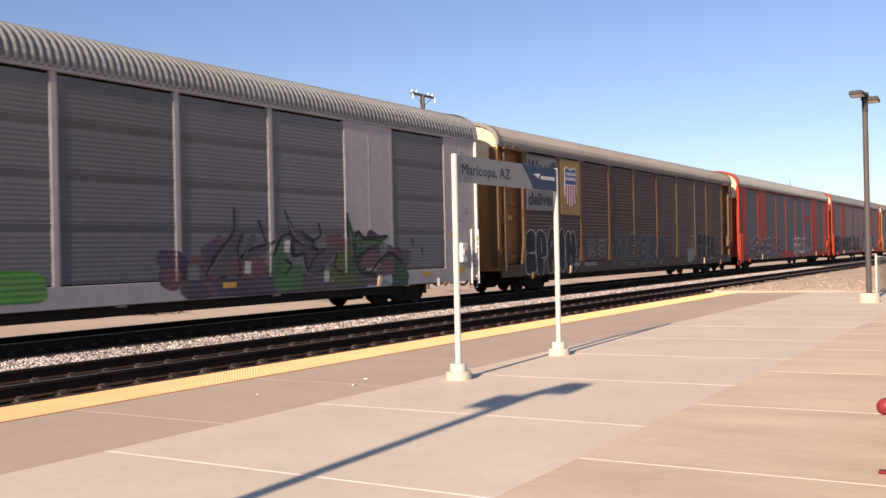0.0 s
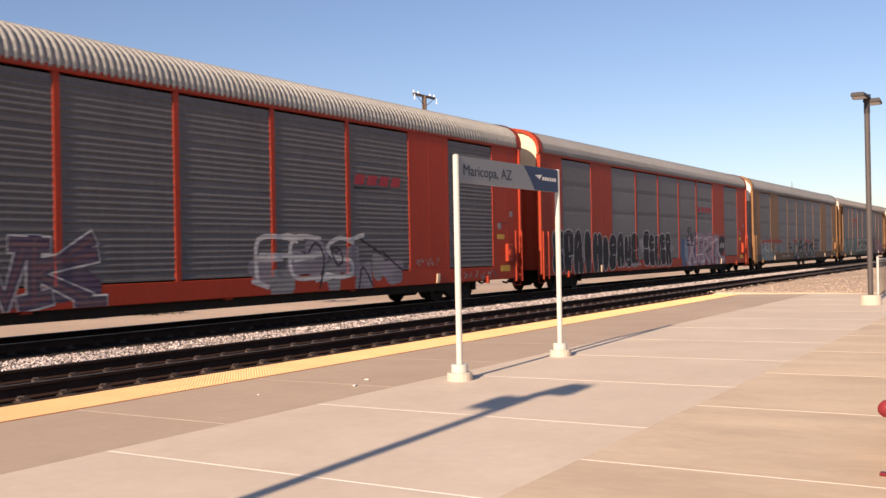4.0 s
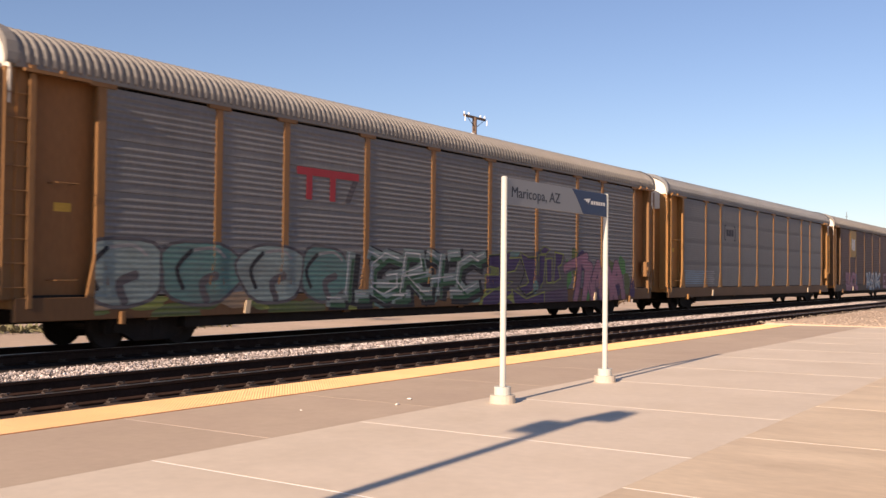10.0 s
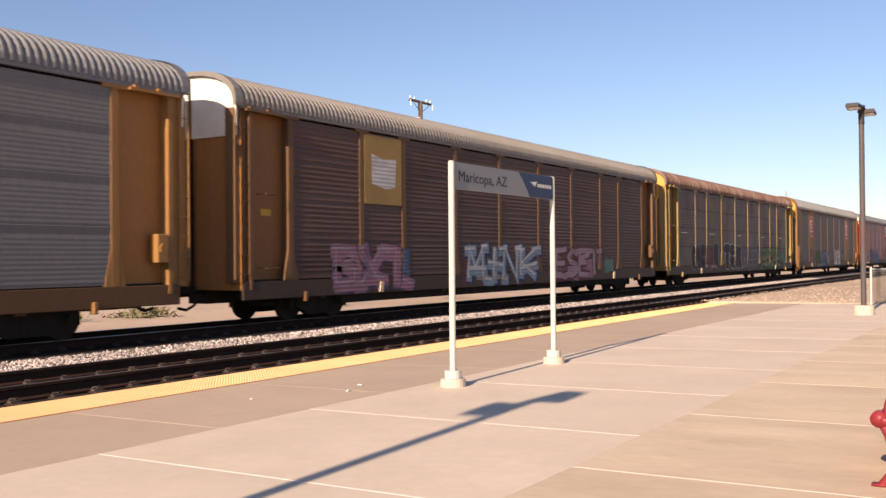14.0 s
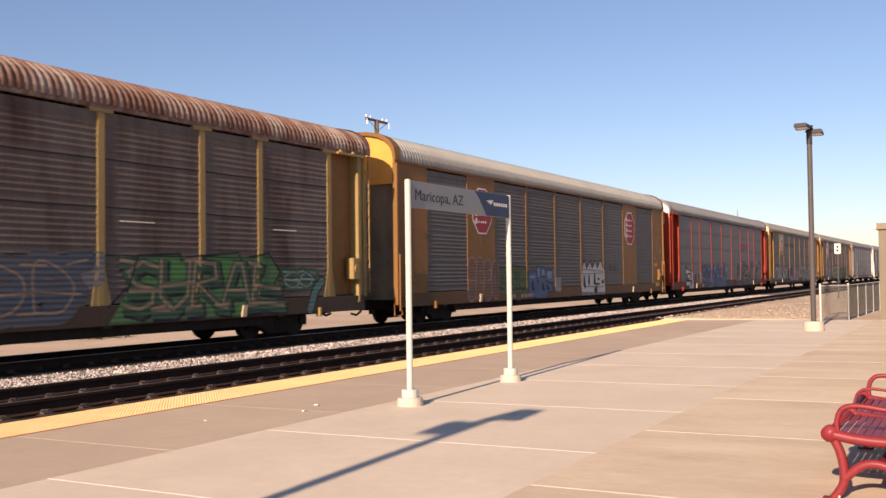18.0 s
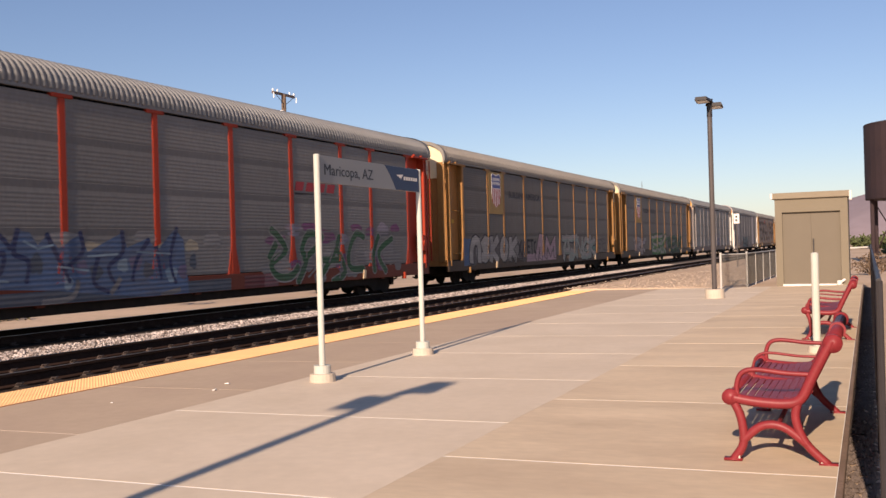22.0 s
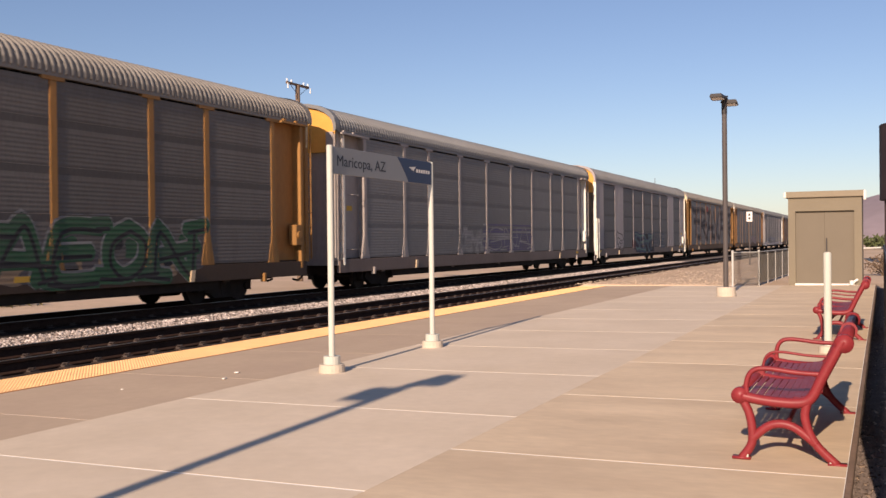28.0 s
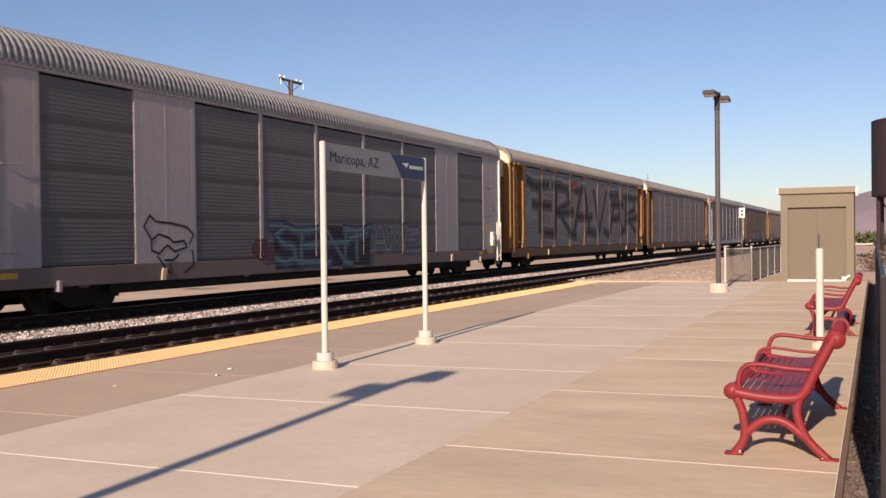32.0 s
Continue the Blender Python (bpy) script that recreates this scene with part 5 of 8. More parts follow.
LOBES = {
    "S": [(0.5, 0.72, 0.52, 0.30), (0.46, 0.26, 0.50, 0.28)], "P": [(0.5, 0.66, 0.50, 0.36), (0.36, 0.24, 0.34, 0.26)], "A": [(0.5, 0.55, 0.42, 0.48), (0.28, 0.22, 0.26, 0.24), (0.74, 0.22, 0.26, 0.24)],
    "I": [(0.5, 0.5, 0.34, 0.52)], "M": [(0.26, 0.5, 0.30, 0.52), (0.74, 0.5, 0.30, 0.52)], "G": [(0.52, 0.62, 0.46, 0.40), (0.4, 0.24, 0.42, 0.26)], "U": [(0.5, 0.42, 0.48, 0.42), (0.24, 0.7, 0.22, 0.30), (0.76, 0.7, 0.22, 0.30)],
    "E": [(0.44, 0.76, 0.46, 0.25), (0.5, 0.28, 0.48, 0.30)], "K": [(0.3, 0.5, 0.30, 0.52), (0.72, 0.74, 0.30, 0.26), (0.74, 0.26, 0.30, 0.28)], "R": [(0.46, 0.70, 0.48, 0.32), (0.28, 0.24, 0.27, 0.28), (0.78, 0.22, 0.27, 0.26)],
    "T": [(0.5, 0.80, 0.58, 0.20), (0.5, 0.36, 0.27, 0.40)], "O": [(0.5, 0.5, 0.48, 0.48)], "D": [(0.48, 0.5, 0.48, 0.50)],
}
SEAMS = {
    "S": [[(0.95, 0.55), (0.6, 0.48), (0.3, 0.5)]], "P": [[(0.5, 0.85), (0.52, 0.5)], [(0.5, 0.38), (0.85, 0.4)]], "A": [[(0.5, 0.0), (0.5, 0.28)], [(0.42, 0.62), (0.55, 0.75)]], "I": [], "M": [[(0.5, 0.0), (0.5, 0.45)], [(0.5, 0.9), (0.5, 0.7)]],
    "G": [[(0.95, 0.42), (0.5, 0.42), (0.5, 0.55)], [(0.35, 0.7), (0.65, 0.72)]], "U": [[(0.5, 0.95), (0.5, 0.5)], [(0.3, 0.3), (0.45, 0.2), (0.6, 0.3)]], "E": [[(0.95, 0.52), (0.45, 0.5)], [(0.9, 0.78), (0.5, 0.76)]],
    "K": [[(0.55, 0.95), (0.52, 0.6)], [(0.55, 0.05), (0.52, 0.4)]], "R": [[(0.35, 0.72), (0.6, 0.74)], [(0.52, 0.0), (0.5, 0.3)]], "T": [[(0.2, 0.62), (0.35, 0.6)]], "O": [[(0.5, 0.35), (0.5, 0.65)]], "D": [[(0.42, 0.3), (0.42, 0.7)]],
}


def throwup(car, text, y0, y1, z0, z1, fills, line, label, seed=0, thick=0.035, halo=None):
    """Fat bubble letters: each a fused silhouette with a thin bright edge and a few bright seams."""
    g = Layers(car)
    rng = random.Random(seed)
    cw, h = (y1 - y0) / len(text), z1 - z0
    if halo:
        clouds(g, y0, y1, z0 + 0.35 * h, z0 + 0.65 * h, [halo], seed, len(text), 1.25)
    for i, ch in enumerate(text):
        a, lo, hh = y0 + i * cw + rng.uniform(-0.04, 0.04) * cw, z0 + rng.uniform(-0.04, 0.04) * h, h * rng.uniform(0.94, 1.04)
        ph = [rng.random() for _ in LOBES[ch]]
        for col, e, lift in ((line, thick, 2 + 2 * i), (fills[i % len(fills)], 0.0, 3 + 2 * i)):
            for j, ((u, v, ru, rv), q) in enumerate(zip(LOBES[ch], ph)):
                b, x = g.get(col, lift + 0.25 * j)
                blob(b, a + u * cw, lo + v * hh, ru * cw * 1.06 + e, rv * hh + e, x, random.Random(q), 2.5, 0.035)
        for pts in SEAMS[ch]:
            b, x = g.get(line, 4 + 2 * i)
            stroke(b, x, [(a + u * cw, lo + v * hh) for u, v in pts], thick, len(pts) > 2)
    g.done(label)


def clouds(g, y0, y1, z0, z1, cols, seed, n, size=1.0, lift=0):
    rng = random.Random(seed)
    for i in range(n):
        b, x = g.get(cols[i % len(cols)], lift + 0.4 * (i % 6))
        w = (y1 - y0) / n
        blob(b, y0 + (i + 0.5) * w, rng.uniform(z0, z1), w * rng.uniform(0.5, 0.95) * size, (z1 - z0) * rng.uniform(0.25, 0.5) * size + 0.06, x, rng, 2.6, 0.12)


def wash(car, y0, y1, z0, z1, cols, seed, label, n=6):
    """Faded patches of paint."""
    rng = random.Random(seed)
    g = Layers(car)
    for i in range(n):
        b, x = g.get(cols[i % len(cols)], i % 4)
        w = (y1 - y0) / n
        blob(b, y0 + (i + 0.5) * w, (z0 + z1) / 2 + rng.uniform(-0.1, 0.1), w * rng.uniform(0.5, 0.8), (z1 - z0) * rng.uniform(0.38, 0.52), x, rng, 6, 0.04)
    g.done(label)


def scrawl(car, lines, col, width, label):
    g = Layers(car)
    for pts in lines:
        b, x = g.get(col, 9)
        strip(b, pts, width, x)
    g.done(label)


def shapes(g, col, lift, polys):
    for pts in polys:
        b, x = g.get(col, lift)
        face(b, pts, x)


def brush(g, col, lift, width, lines, curve=True, taper=1.0):
    for pts in lines:
        b, x = g.get(col, lift)
        stroke(b, x, pts, width, curve and len(pts) > 2, taper)


def on_side(x, y, z):
    return Matrix(((0, 0, 1, x), (1, 0, 0, y), (0, 1, 0, z), (0, 0, 0, 1)))


def thorn_word(car):
    """Dark thorny blades in grey and green over a plum and pink haze, with three small white squares."""
    g = Layers(car)
    clouds(g, 14.6, 23.4, 0.75, 1.7, ["plum", "smoke", "plum", "black"], 12, 15, 0.9)
    clouds(g, 14.6, 23.8, 0.9, 1.75, ["dull_pink", "grey", "dull_pink", "smoke"], 14, 16, 0.5, 2)
    shapes(g, "plum", 3, ([(15.25, 0.96), (17.95, 0.92), (18.0, 0.52), (15.25, 0.56)],))
    shapes(g, "dull_pink", 4, ([(21.3, 1.34), (21.7, 1.48), (22.2, 1.36), (22.1, 1.08), (21.5, 1.04)], [(22.0, 1.04), (22.6, 1.24), (22.95, 1.12), (22.9, 0.88), (22.2, 0.78)], [(19.9, 1.92), (20.55, 1.96), (20.65, 1.7), (19.95, 1.6)], [(15.35, 1.44), (15.8, 1.48), (15.75, 1.28), (15.35, 1.28)], [(16.6, 1.36), (17.7, 1.38), (17.65, 1.0), (16.65, 1.04)], [(16.15, 1.9), (16.3, 1.92), (16.3, 1.68), (16.15, 1.7)], [(15.7, 0.92), (16.0, 0.88), (16.2, 0.54), (16.0, 0.56)],))
    shapes(g, "smoke", 5, ([(15.85, 1.04), (16.1, 1.44), (16.5, 1.8), (16.7, 2.12), (16.7, 2.52), (16.75, 2.12), (17.0, 1.96), (16.9, 1.68), (16.6, 1.36), (16.5, 1.0)], [(16.9, 1.42), (17.25, 1.92), (17.4, 1.94), (17.25, 1.64), (18.0, 1.76), (17.7, 1.48), (16.95, 1.28)], [(18.4, 2.52), (18.65, 2.2), (18.95, 1.92), (19.65, 1.6), (20.65, 1.68), (20.1, 1.3), (19.45, 0.96), (19.15, 0.96), (19.05, 1.5), (18.7, 1.8)], [(19.0, 0.9), (19.95, 0.9), (20.1, 0.46), (19.85, 0.24), (19.05, 0.28)], [(21.15, 1.14), (21.4, 1.0), (22.05, 0.96), (22.3, 0.84), (22.0, 0.58), (21.3, 0.62)],))
    shapes(g, "moss", 6, ([(20.1, 0.86), (20.1, 1.04), (20.45, 1.48), (20.8, 1.54), (20.7, 1.04), (21.05, 0.96), (21.3, 0.56), (20.2, 0.68)],))
    shapes(g, "green", 7, ([(17.75, 1.08), (17.95, 1.34), (17.95, 1.56), (18.25, 1.86), (18.4, 1.92), (18.35, 1.56), (18.6, 1.2), (19.0, 1.2), (18.95, 0.6), (18.4, 0.58), (18.25, 0.32), (17.95, 0.76), (17.95, 1.0)],))
    shapes(g, "deep_green", 7, ([(20.8, 2.5), (21.05, 2.0), (21.25, 2.06), (21.55, 1.86), (22.6, 1.9), (22.1, 1.62), (21.45, 1.5), (21.1, 1.36), (21.05, 0.96), (20.7, 0.96), (20.8, 1.6)], [(22.7, 1.4), (23.2, 1.24), (23.6, 0.8), (23.5, 0.52), (22.7, 0.52), (22.8, 0.76), (23.0, 0.88), (22.9, 1.16)],))
    shapes(g, "moss", 8, ([(20.85, 2.1), (21.0, 1.9), (21.0, 1.5), (20.85, 1.3)], [(21.3, 1.95), (21.5, 1.8), (22.2, 1.8), (21.5, 1.6)]))
    shapes(g, "smoke", 3, ([(18.0, 0.54), (21.6, 0.54), (21.5, 0.95), (18.0, 0.95)],))
    brush(g, "black", 9, 0.07, ([(20.8, 2.5), (20.8, 1.92), (21.05, 1.6), (21.15, 1.2), (21.4, 0.94), (22.0, 0.84)], [(21.7, 0.86), (22.2, 1.24), (22.7, 1.44), (23.3, 1.16)], [(18.4, 2.52), (18.55, 2.16), (18.65, 1.86), (19.15, 1.68), (19.6, 1.56)], [(16.7, 2.52), (16.7, 2.06), (16.5, 1.8), (16.1, 1.44), (15.85, 1.04)], [(21.1, 1.52), (21.25, 2.02), (21.55, 1.84), (22.55, 1.9)],), True, 1.5)
    brush(g, "black", 9, 0.09, ([(17.5, 2.24), (17.6, 2.02), (17.7, 1.8)], [(18.0, 1.46), (18.25, 1.86), (18.55, 1.94)], [(18.4, 1.32), (18.6, 1.2), (18.4, 1.0)], [(19.65, 2.2), (19.7, 1.92), (19.45, 1.8)], [(19.05, 1.5), (19.2, 1.08), (19.45, 1.36), (19.85, 1.56)], [(23.8, 1.84), (23.85, 1.58)], [(24.3, 1.56), (24.35, 1.36)], [(16.9, 1.42), (17.25, 1.6), (18.0, 1.76)], [(16.95, 1.92), (16.8, 1.64), (16.85, 1.14)], [(20.35, 1.42), (20.25, 1.12), (20.55, 0.96)], [(22.0, 1.62), (21.55, 1.5), (21.25, 1.2)],), True, 0.5)
    brush(g, "grey", 10, 0.05, ([(15.9, 1.08), (16.2, 1.4), (16.55, 1.76)], [(17.0, 1.42), (17.3, 1.84)], [(18.5, 2.26), (18.8, 1.86), (19.3, 1.64)], [(19.1, 1.02), (19.45, 0.88), (19.95, 0.88)], [(20.9, 1.92), (21.0, 1.4)], [(21.25, 1.92), (21.25, 1.66), (22.1, 1.72)], [(18.0, 1.12), (18.1, 1.52), (18.35, 1.74)],), True, 0.5)
    brush(g, "white", 12, 0.20, ([(17.10, 1.08), (17.12, 1.26)], [(18.45, 1.56), (18.47, 1.76)], [(19.90, 0.80), (19.92, 0.98)]), False)
    g.done("wild graffiti of thorny blades in grey, plum and green")


def block_word(car):
    """Five leaning block letters in nested white, black and pale strokes."""
    g = Layers(car)
    letters = ((9.75, 10.85, [[(0, 0), (0.1, 1), (0.5, 0.3), (0.9, 1), (1, 0)]]), (11.4, 12.15, [[(1, 1), (0.05, 1), (0, 0), (1, 0)], [(0, 0.5), (0.8, 0.5)]]),
               (12.75, 13.5, [[(1, 0.85), (0.6, 1), (0.1, 0.8), (0, 0.3), (0.4, 0), (1, 0.12)]]), (14.0, 14.75, [[(0, 0), (0.05, 1), (0.8, 0.95), (0.9, 0.6), (0.1, 0.48), (1, 0)]]),
               (15.2, 15.9, [[(0.5, 1), (0.05, 0.75), (0.05, 0.25), (0.5, 0), (0.95, 0.25), (0.95, 0.75), (0.5, 1)]]))
    for i, (col, w) in enumerate((("chalk", 0.50), ("black", 0.45), ("slate", 0.38), ("chalk", 0.29), ("black", 0.25), ("slate", 0.10))):
        for a, b, strokes in letters:
            for st in strokes:
                bm, x = g.get(col, 2 * i)
                strip(bm, [(a + (b - a) * u + 0.22 * (v - 0.5), 0.92 + 0.92 * v) for u, v in st], w, x)
    g.done("block letter graffiti with white and black outlines")


def dark_word(car):
    """Big brushed black letters with pale edges, red caps and small black tags over them."""
    g = Layers(car)
    clouds(g, 10.6, 18.3, 0.85, 1.6, ["silver", "pale_teal", "silver", "grey"], 7, 12, 0.75)
    clouds(g, 10.6, 18.3, 0.55, 0.95, ["moss", "teal", "rose", "smoke"], 17, 11, 0.6, 1)
    lines = ([(11.3, 1.6), (11.15, 1.28), (10.9, 0.92)], [(11.75, 1.72), (12.1, 1.56), (12.25, 1.14), (11.95, 0.76), (11.4, 0.56), (10.9, 0.72)], [(13.4, 1.8), (12.75, 1.46), (12.6, 1.08), (13.0, 0.6)], [(12.55, 1.28), (13.25, 1.32), (13.95, 1.48)], [(13.5, 1.8), (13.85, 1.28), (14.4, 0.66)], [(14.45, 1.44), (14.95, 1.64), (14.9, 1.16), (14.55, 0.62)], [(15.05, 1.64), (15.65, 1.52), (15.45, 1.28), (15.1, 1.2)], [(15.2, 1.2), (15.65, 0.88), (16.25, 0.64)], [(16.95, 1.64), (16.45, 1.32), (16.6, 0.76)], [(17.7, 1.62), (16.8, 1.4)], [(16.75, 1.36), (17.65, 1.1), (18.25, 0.52)],)
    brush(g, "chalk", 3, 0.33, lines)
    shapes(g, "chalk", 4, [grow(p, 0.05) for p in ([(10.85, 1.96), (11.2, 1.94), (12.1, 1.88), (12.1, 1.76), (10.85, 1.72)], [(12.95, 1.72), (13.25, 2.0), (13.6, 2.06), (13.75, 1.76), (13.45, 1.84)], [(14.5, 1.8), (14.75, 1.94), (15.7, 1.92), (15.8, 1.7), (15.05, 1.76)], [(15.85, 1.62), (16.1, 1.88), (16.3, 1.76), (16.9, 2.0), (17.1, 1.96), (16.75, 1.66)],)])
    shapes(g, "red", 6, ([(10.85, 1.96), (11.2, 1.94), (12.1, 1.88), (12.1, 1.76), (10.85, 1.72)], [(12.95, 1.72), (13.25, 2.0), (13.6, 2.06), (13.75, 1.76), (13.45, 1.84)], [(14.5, 1.8), (14.75, 1.94), (15.7, 1.92), (15.8, 1.7), (15.05, 1.76)], [(15.85, 1.62), (16.1, 1.88), (16.3, 1.76), (16.9, 2.0), (17.1, 1.96), (16.75, 1.66)],))
    brush(g, "black", 8, 0.24, lines)
    for y in (12.4, 13.7, 17.4):
        for k in range(4):
            b, x = g.get("black", 10)
            strip(b, [(y + 0.14 * k, 1.98 + 0.04 * (k % 2)), (y + 0.06 + 0.14 * k, 2.14)], 0.05, x)
    g.done("large brushed black letter graffiti with red caps")


def round_word(car):
    """Fat pale rounded letters with black edges, a small black word, then two tall pointed letters."""
    g = Layers(car)
    rng = random.Random(102)
    for i in range(9):
        b, x = g.get(("smoke", "grey")[i % 2], i % 3)
        blob(b, 2.6 + i * 0.78, rng.uniform(1.2, 1.45), 0.55, rng.uniform(0.42, 0.55), x, rng, 3, 0.10)
    ring = [(0.5 + 0.5 * math.sin(k * 0.5236 + 0.35), 0.5 + 0.5 * math.cos(k * 0.5236 + 0.35)) for k in range(12)]
    arch = [(0.0, -0.1), (0.0, 0.55), (0.18, 0.92), (0.5, 1.02), (0.82, 0.9), (1.0, 0.5), (1.0, -0.1)]
    ess = [(1.0, 0.92), (0.45, 1.0), (0.05, 0.8), (0.25, 0.55), (0.8, 0.42), (0.95, 0.18), (0.5, 0.0), (0.0, 0.08)]
    letters = ((2.35, 3.25, [arch]), (3.60, 4.25, [ess]), (4.62, 5.45, [[(0.0, 1.1), (0.1, 0.5), (0.0, -0.1)], [(0.95, 1.05), (0.15, 0.45), (1.0, -0.12)]]), (5.95, 6.65, [ring]),
               (7.10, 7.95, [[(0.0, 1.05), (0.1, 0.5), (0.0, -0.1)], [(1.0, 1.0), (0.15, 0.48), (0.95, -0.1)]]), (11.0, 11.95, [[(0.0, -0.15), (0.55, 1.12), (0.85, 1.1), (0.75, -0.1)]]), (12.5, 14.1, [[(0.0, -0.05), (0.1, 0.95), (0.5, 0.25), (0.95, 1.0), (1.0, -0.05)]]))
    for i, (col, w) in enumerate((("black", 0.53), ("chalk", 0.40))):
        for a, b, strokes in letters:
            for st in strokes:
                bm, x = g.get("rose" if col == "chalk" and a > 10 else col, 4 + 3 * i)
                strip(bm, [(a + (b - a) * u + 0.10 * (v - 0.5), 0.98 + 0.80 * v) for u, v in st], w, x)
    for st in ([(8.25, 1.05), (8.7, 1.75)], [(8.2, 1.7), (8.8, 0.95)], [(8.75, 1.0), (9.1, 1.65)], [(9.95, 1.15), (9.6, 1.15), (9.6, 1.75), (9.95, 1.75)], [(9.6, 1.45), (9.9, 1.45)], [(10.05, 1.75), (10.5, 1.75)], [(10.27, 1.75), (10.27, 1.1)],
               [(10.9, 1.7), (10.62, 1.6), (10.62, 1.2), (10.9, 1.12)]):
        bm, x = g.get("black", 9)
        strip(bm, st, 0.13, x)
    bm, x = g.get("rose", 1)
    face(bm, [(9.4, 0.70), (14.2, 0.72), (14.3, 1.15), (9.5, 1.08)], x)
    for i in range(12):
        bm, x = g.get("black", 9)
        strip(bm, [(6.9 + 0.2 * i, 0.74), (6.98 + 0.2 * i, 0.94)], 0.07, x)
    g.done("fat pale rounded letter graffiti with black edges")


def lilac_stripes(car):
    g = Layers(car)
    rng = random.Random(122)
    for y0, y1 in ((11.6, 12.1), (12.2, 15.0), (15.15, 17.85)):
        for i in range(12):
            b, x = g.get("violet" if rng.random() < 0.75 else "chalk", 1)
            z = 1.04 + i * 0.10
            a, e = y0 + rng.uniform(0, 0.12), y1 - rng.uniform(0, 0.15)
            face(b, [(a, z), (e, z), (e, z + 0.075), (a, z + 0.075)], x)
    word(car, "SNA", 12.3, 17.6, 1.15, 2.05, [("chalk", 0.06)], "", True, 0.1, 8, 0.08, g=g, base=4)
    g.done("faint violet paint left on the ribs in stripes, with thin white letters")


def bars(car, y, z, widths, h, mat, gap=0.06, label="unreadable small lettering", x=None):
    x = 1.5237 if x is None else x
    for w in widths:
        bm = bmesh.new()
        box(bm, x, x + 0.002, y, y + w, z, z + h)
        part("reporting_mark", bm, mat, car, label)
        y += w + gap


blue_logo = paint("emblem_blue", (0.07, 0.09, 0.25), rough=0.6, var=0.1)
red_logo = paint("emblem_red", (0.32, 0.032, 0.040), rough=0.6, var=0.12)
gold_board = paint("emblem_board_gold", (0.33, 0.20, 0.06), rough=0.6, var=0.15, scale=1.5, grime=(0.18, 0.11, 0.05), grime_amt=0.5)
pale_board = paint("slogan_board", (0.20, 0.195, 0.195), rough=0.6, var=0.12, scale=1.2, grime=(0.10, 0.09, 0.085), grime_amt=0.5)
dark_ink = paint("dark_ink", (0.035, 0.035, 0.045), rough=0.7, var=0.15)


def shield(car, y, z, w, h, board=True):
    x = 1.5240
    root = None
    if board:
        bm = bmesh.new()
        box(bm, x - 0.055, x, 4.52, 6.28, z - 0.30, 4.86, 0.004)
        root = part("emblem_board", bm, gold_board, car, "gold board behind the shield emblem")
    out = [(-0.5, 0.42), (-0.36, 0.5), (0, 0.44), (0.36, 0.5), (0.5, 0.42), (0.46, 0.2), (0.5, -0.1), (0.36, -0.38), (0, -0.5), (-0.36, -0.38), (-0.5, -0.1), (-0.46, 0.2)]
    bm = bmesh.new()
    plate(bm, [(y + a * w, z + h * 0.5 + b * h) for a, b in out], "x", x, x + 0.006)
    sh = part("shield", bm, white_paint, root or car, "shield emblem of blue, red and white")
    bm = bmesh.new()
    plate(bm, [(y + a * w * 0.93, z + h * 0.5 + b * h) for a, b in ((-0.5, 0.40), (-0.36, 0.47), (0, 0.41), (0.36, 0.47), (0.5, 0.40), (0.46, 0.2), (0.47, 0.06), (-0.47, 0.06), (-0.46, 0.2))], "x", x + 0.006, x + 0.009)
    f = part("blue_field", bm, blue_logo, root or car)
    bm = bmesh.new()
    for i in range(5):
        a = -0.38 + i * 0.19
        box(bm, x + 0.006, x + 0.009, y + (a - 0.045) * w, y + (a + 0.045) * w, z + h * (0.5 - 0.34 - 0.14 * (1 - (a / 0.42) ** 2)), z + h * 0.54)
    part("red_stripes", bm, red_logo, root or car)
    bm = bmesh.new()
    for r in range(2):
        for i in range(5):
            a = -0.36 + i * 0.16
            box(bm, x + 0.0095, x + 0.011, y + a * w, y + (a + 0.10) * w, z + h * (0.78 - 0.12 * r), z + h * (0.86 - 0.12 * r))
    part("white_bars", bm, white_paint, root or car)


def octagon(car, y, z, r):
    def ring(k):
        return [(y + k * r * 0.92 * math.cos(a), z + k * r * math.sin(a)) for a in (math.pi / 8 + i * math.pi / 4 for i in range(8))]
    bm = bmesh.new()
    plate(bm, ring(1.0), "x", 1.522, 1.526)
    o = part("emblem", bm, white_paint, car, "red octagonal emblem with a white border")
    bm = bmesh.new()
    plate(bm, ring(0.94), "x", 1.526, 1.528)
    part("red_field", bm, red_logo, o)
    bm = bmesh.new()
    for i in range(4):
        zz = z + r * (0.42 - 0.30 * i)
        box(bm, 1.528, 1.530, y - r * 0.62, y - r * 0.44, zz - r * 0.04, zz + r * 0.18)
        for k in range(4):
            box(bm, 1.528, 1.530, y - r * (0.36 - 0.2 * k), y - r * (0.24 - 0.2 * k), zz, zz + r * 0.08)
    part("white_bars", bm, white_paint, o)


def swoosh(car, y0, y1, z):
    """A plain slanted red and dark emblem of a railway."""
    x = depth(car)
    bm = bmesh.new()
    n = 4
    w = (y1 - y0) / n
    for i in range(n):
        a = y0 + i * w
        plate(bm, [(a, z), (a + w * 0.72, z), (a + w * 0.9, z + 0.27), (a + w * 0.15, z + 0.27)], "x", x, x + 0.004)
    o = part("emblem", bm, red_logo, car, "slanted red railway emblem")
    bm = bmesh.new()
    plate(bm, [(y0, z - 0.12), (y1 - 0.5, z - 0.06), (y1, z - 0.05), (y0, z - 0.06)], "x", x, x + 0.004)
    part("underline", bm, black_paint, o)


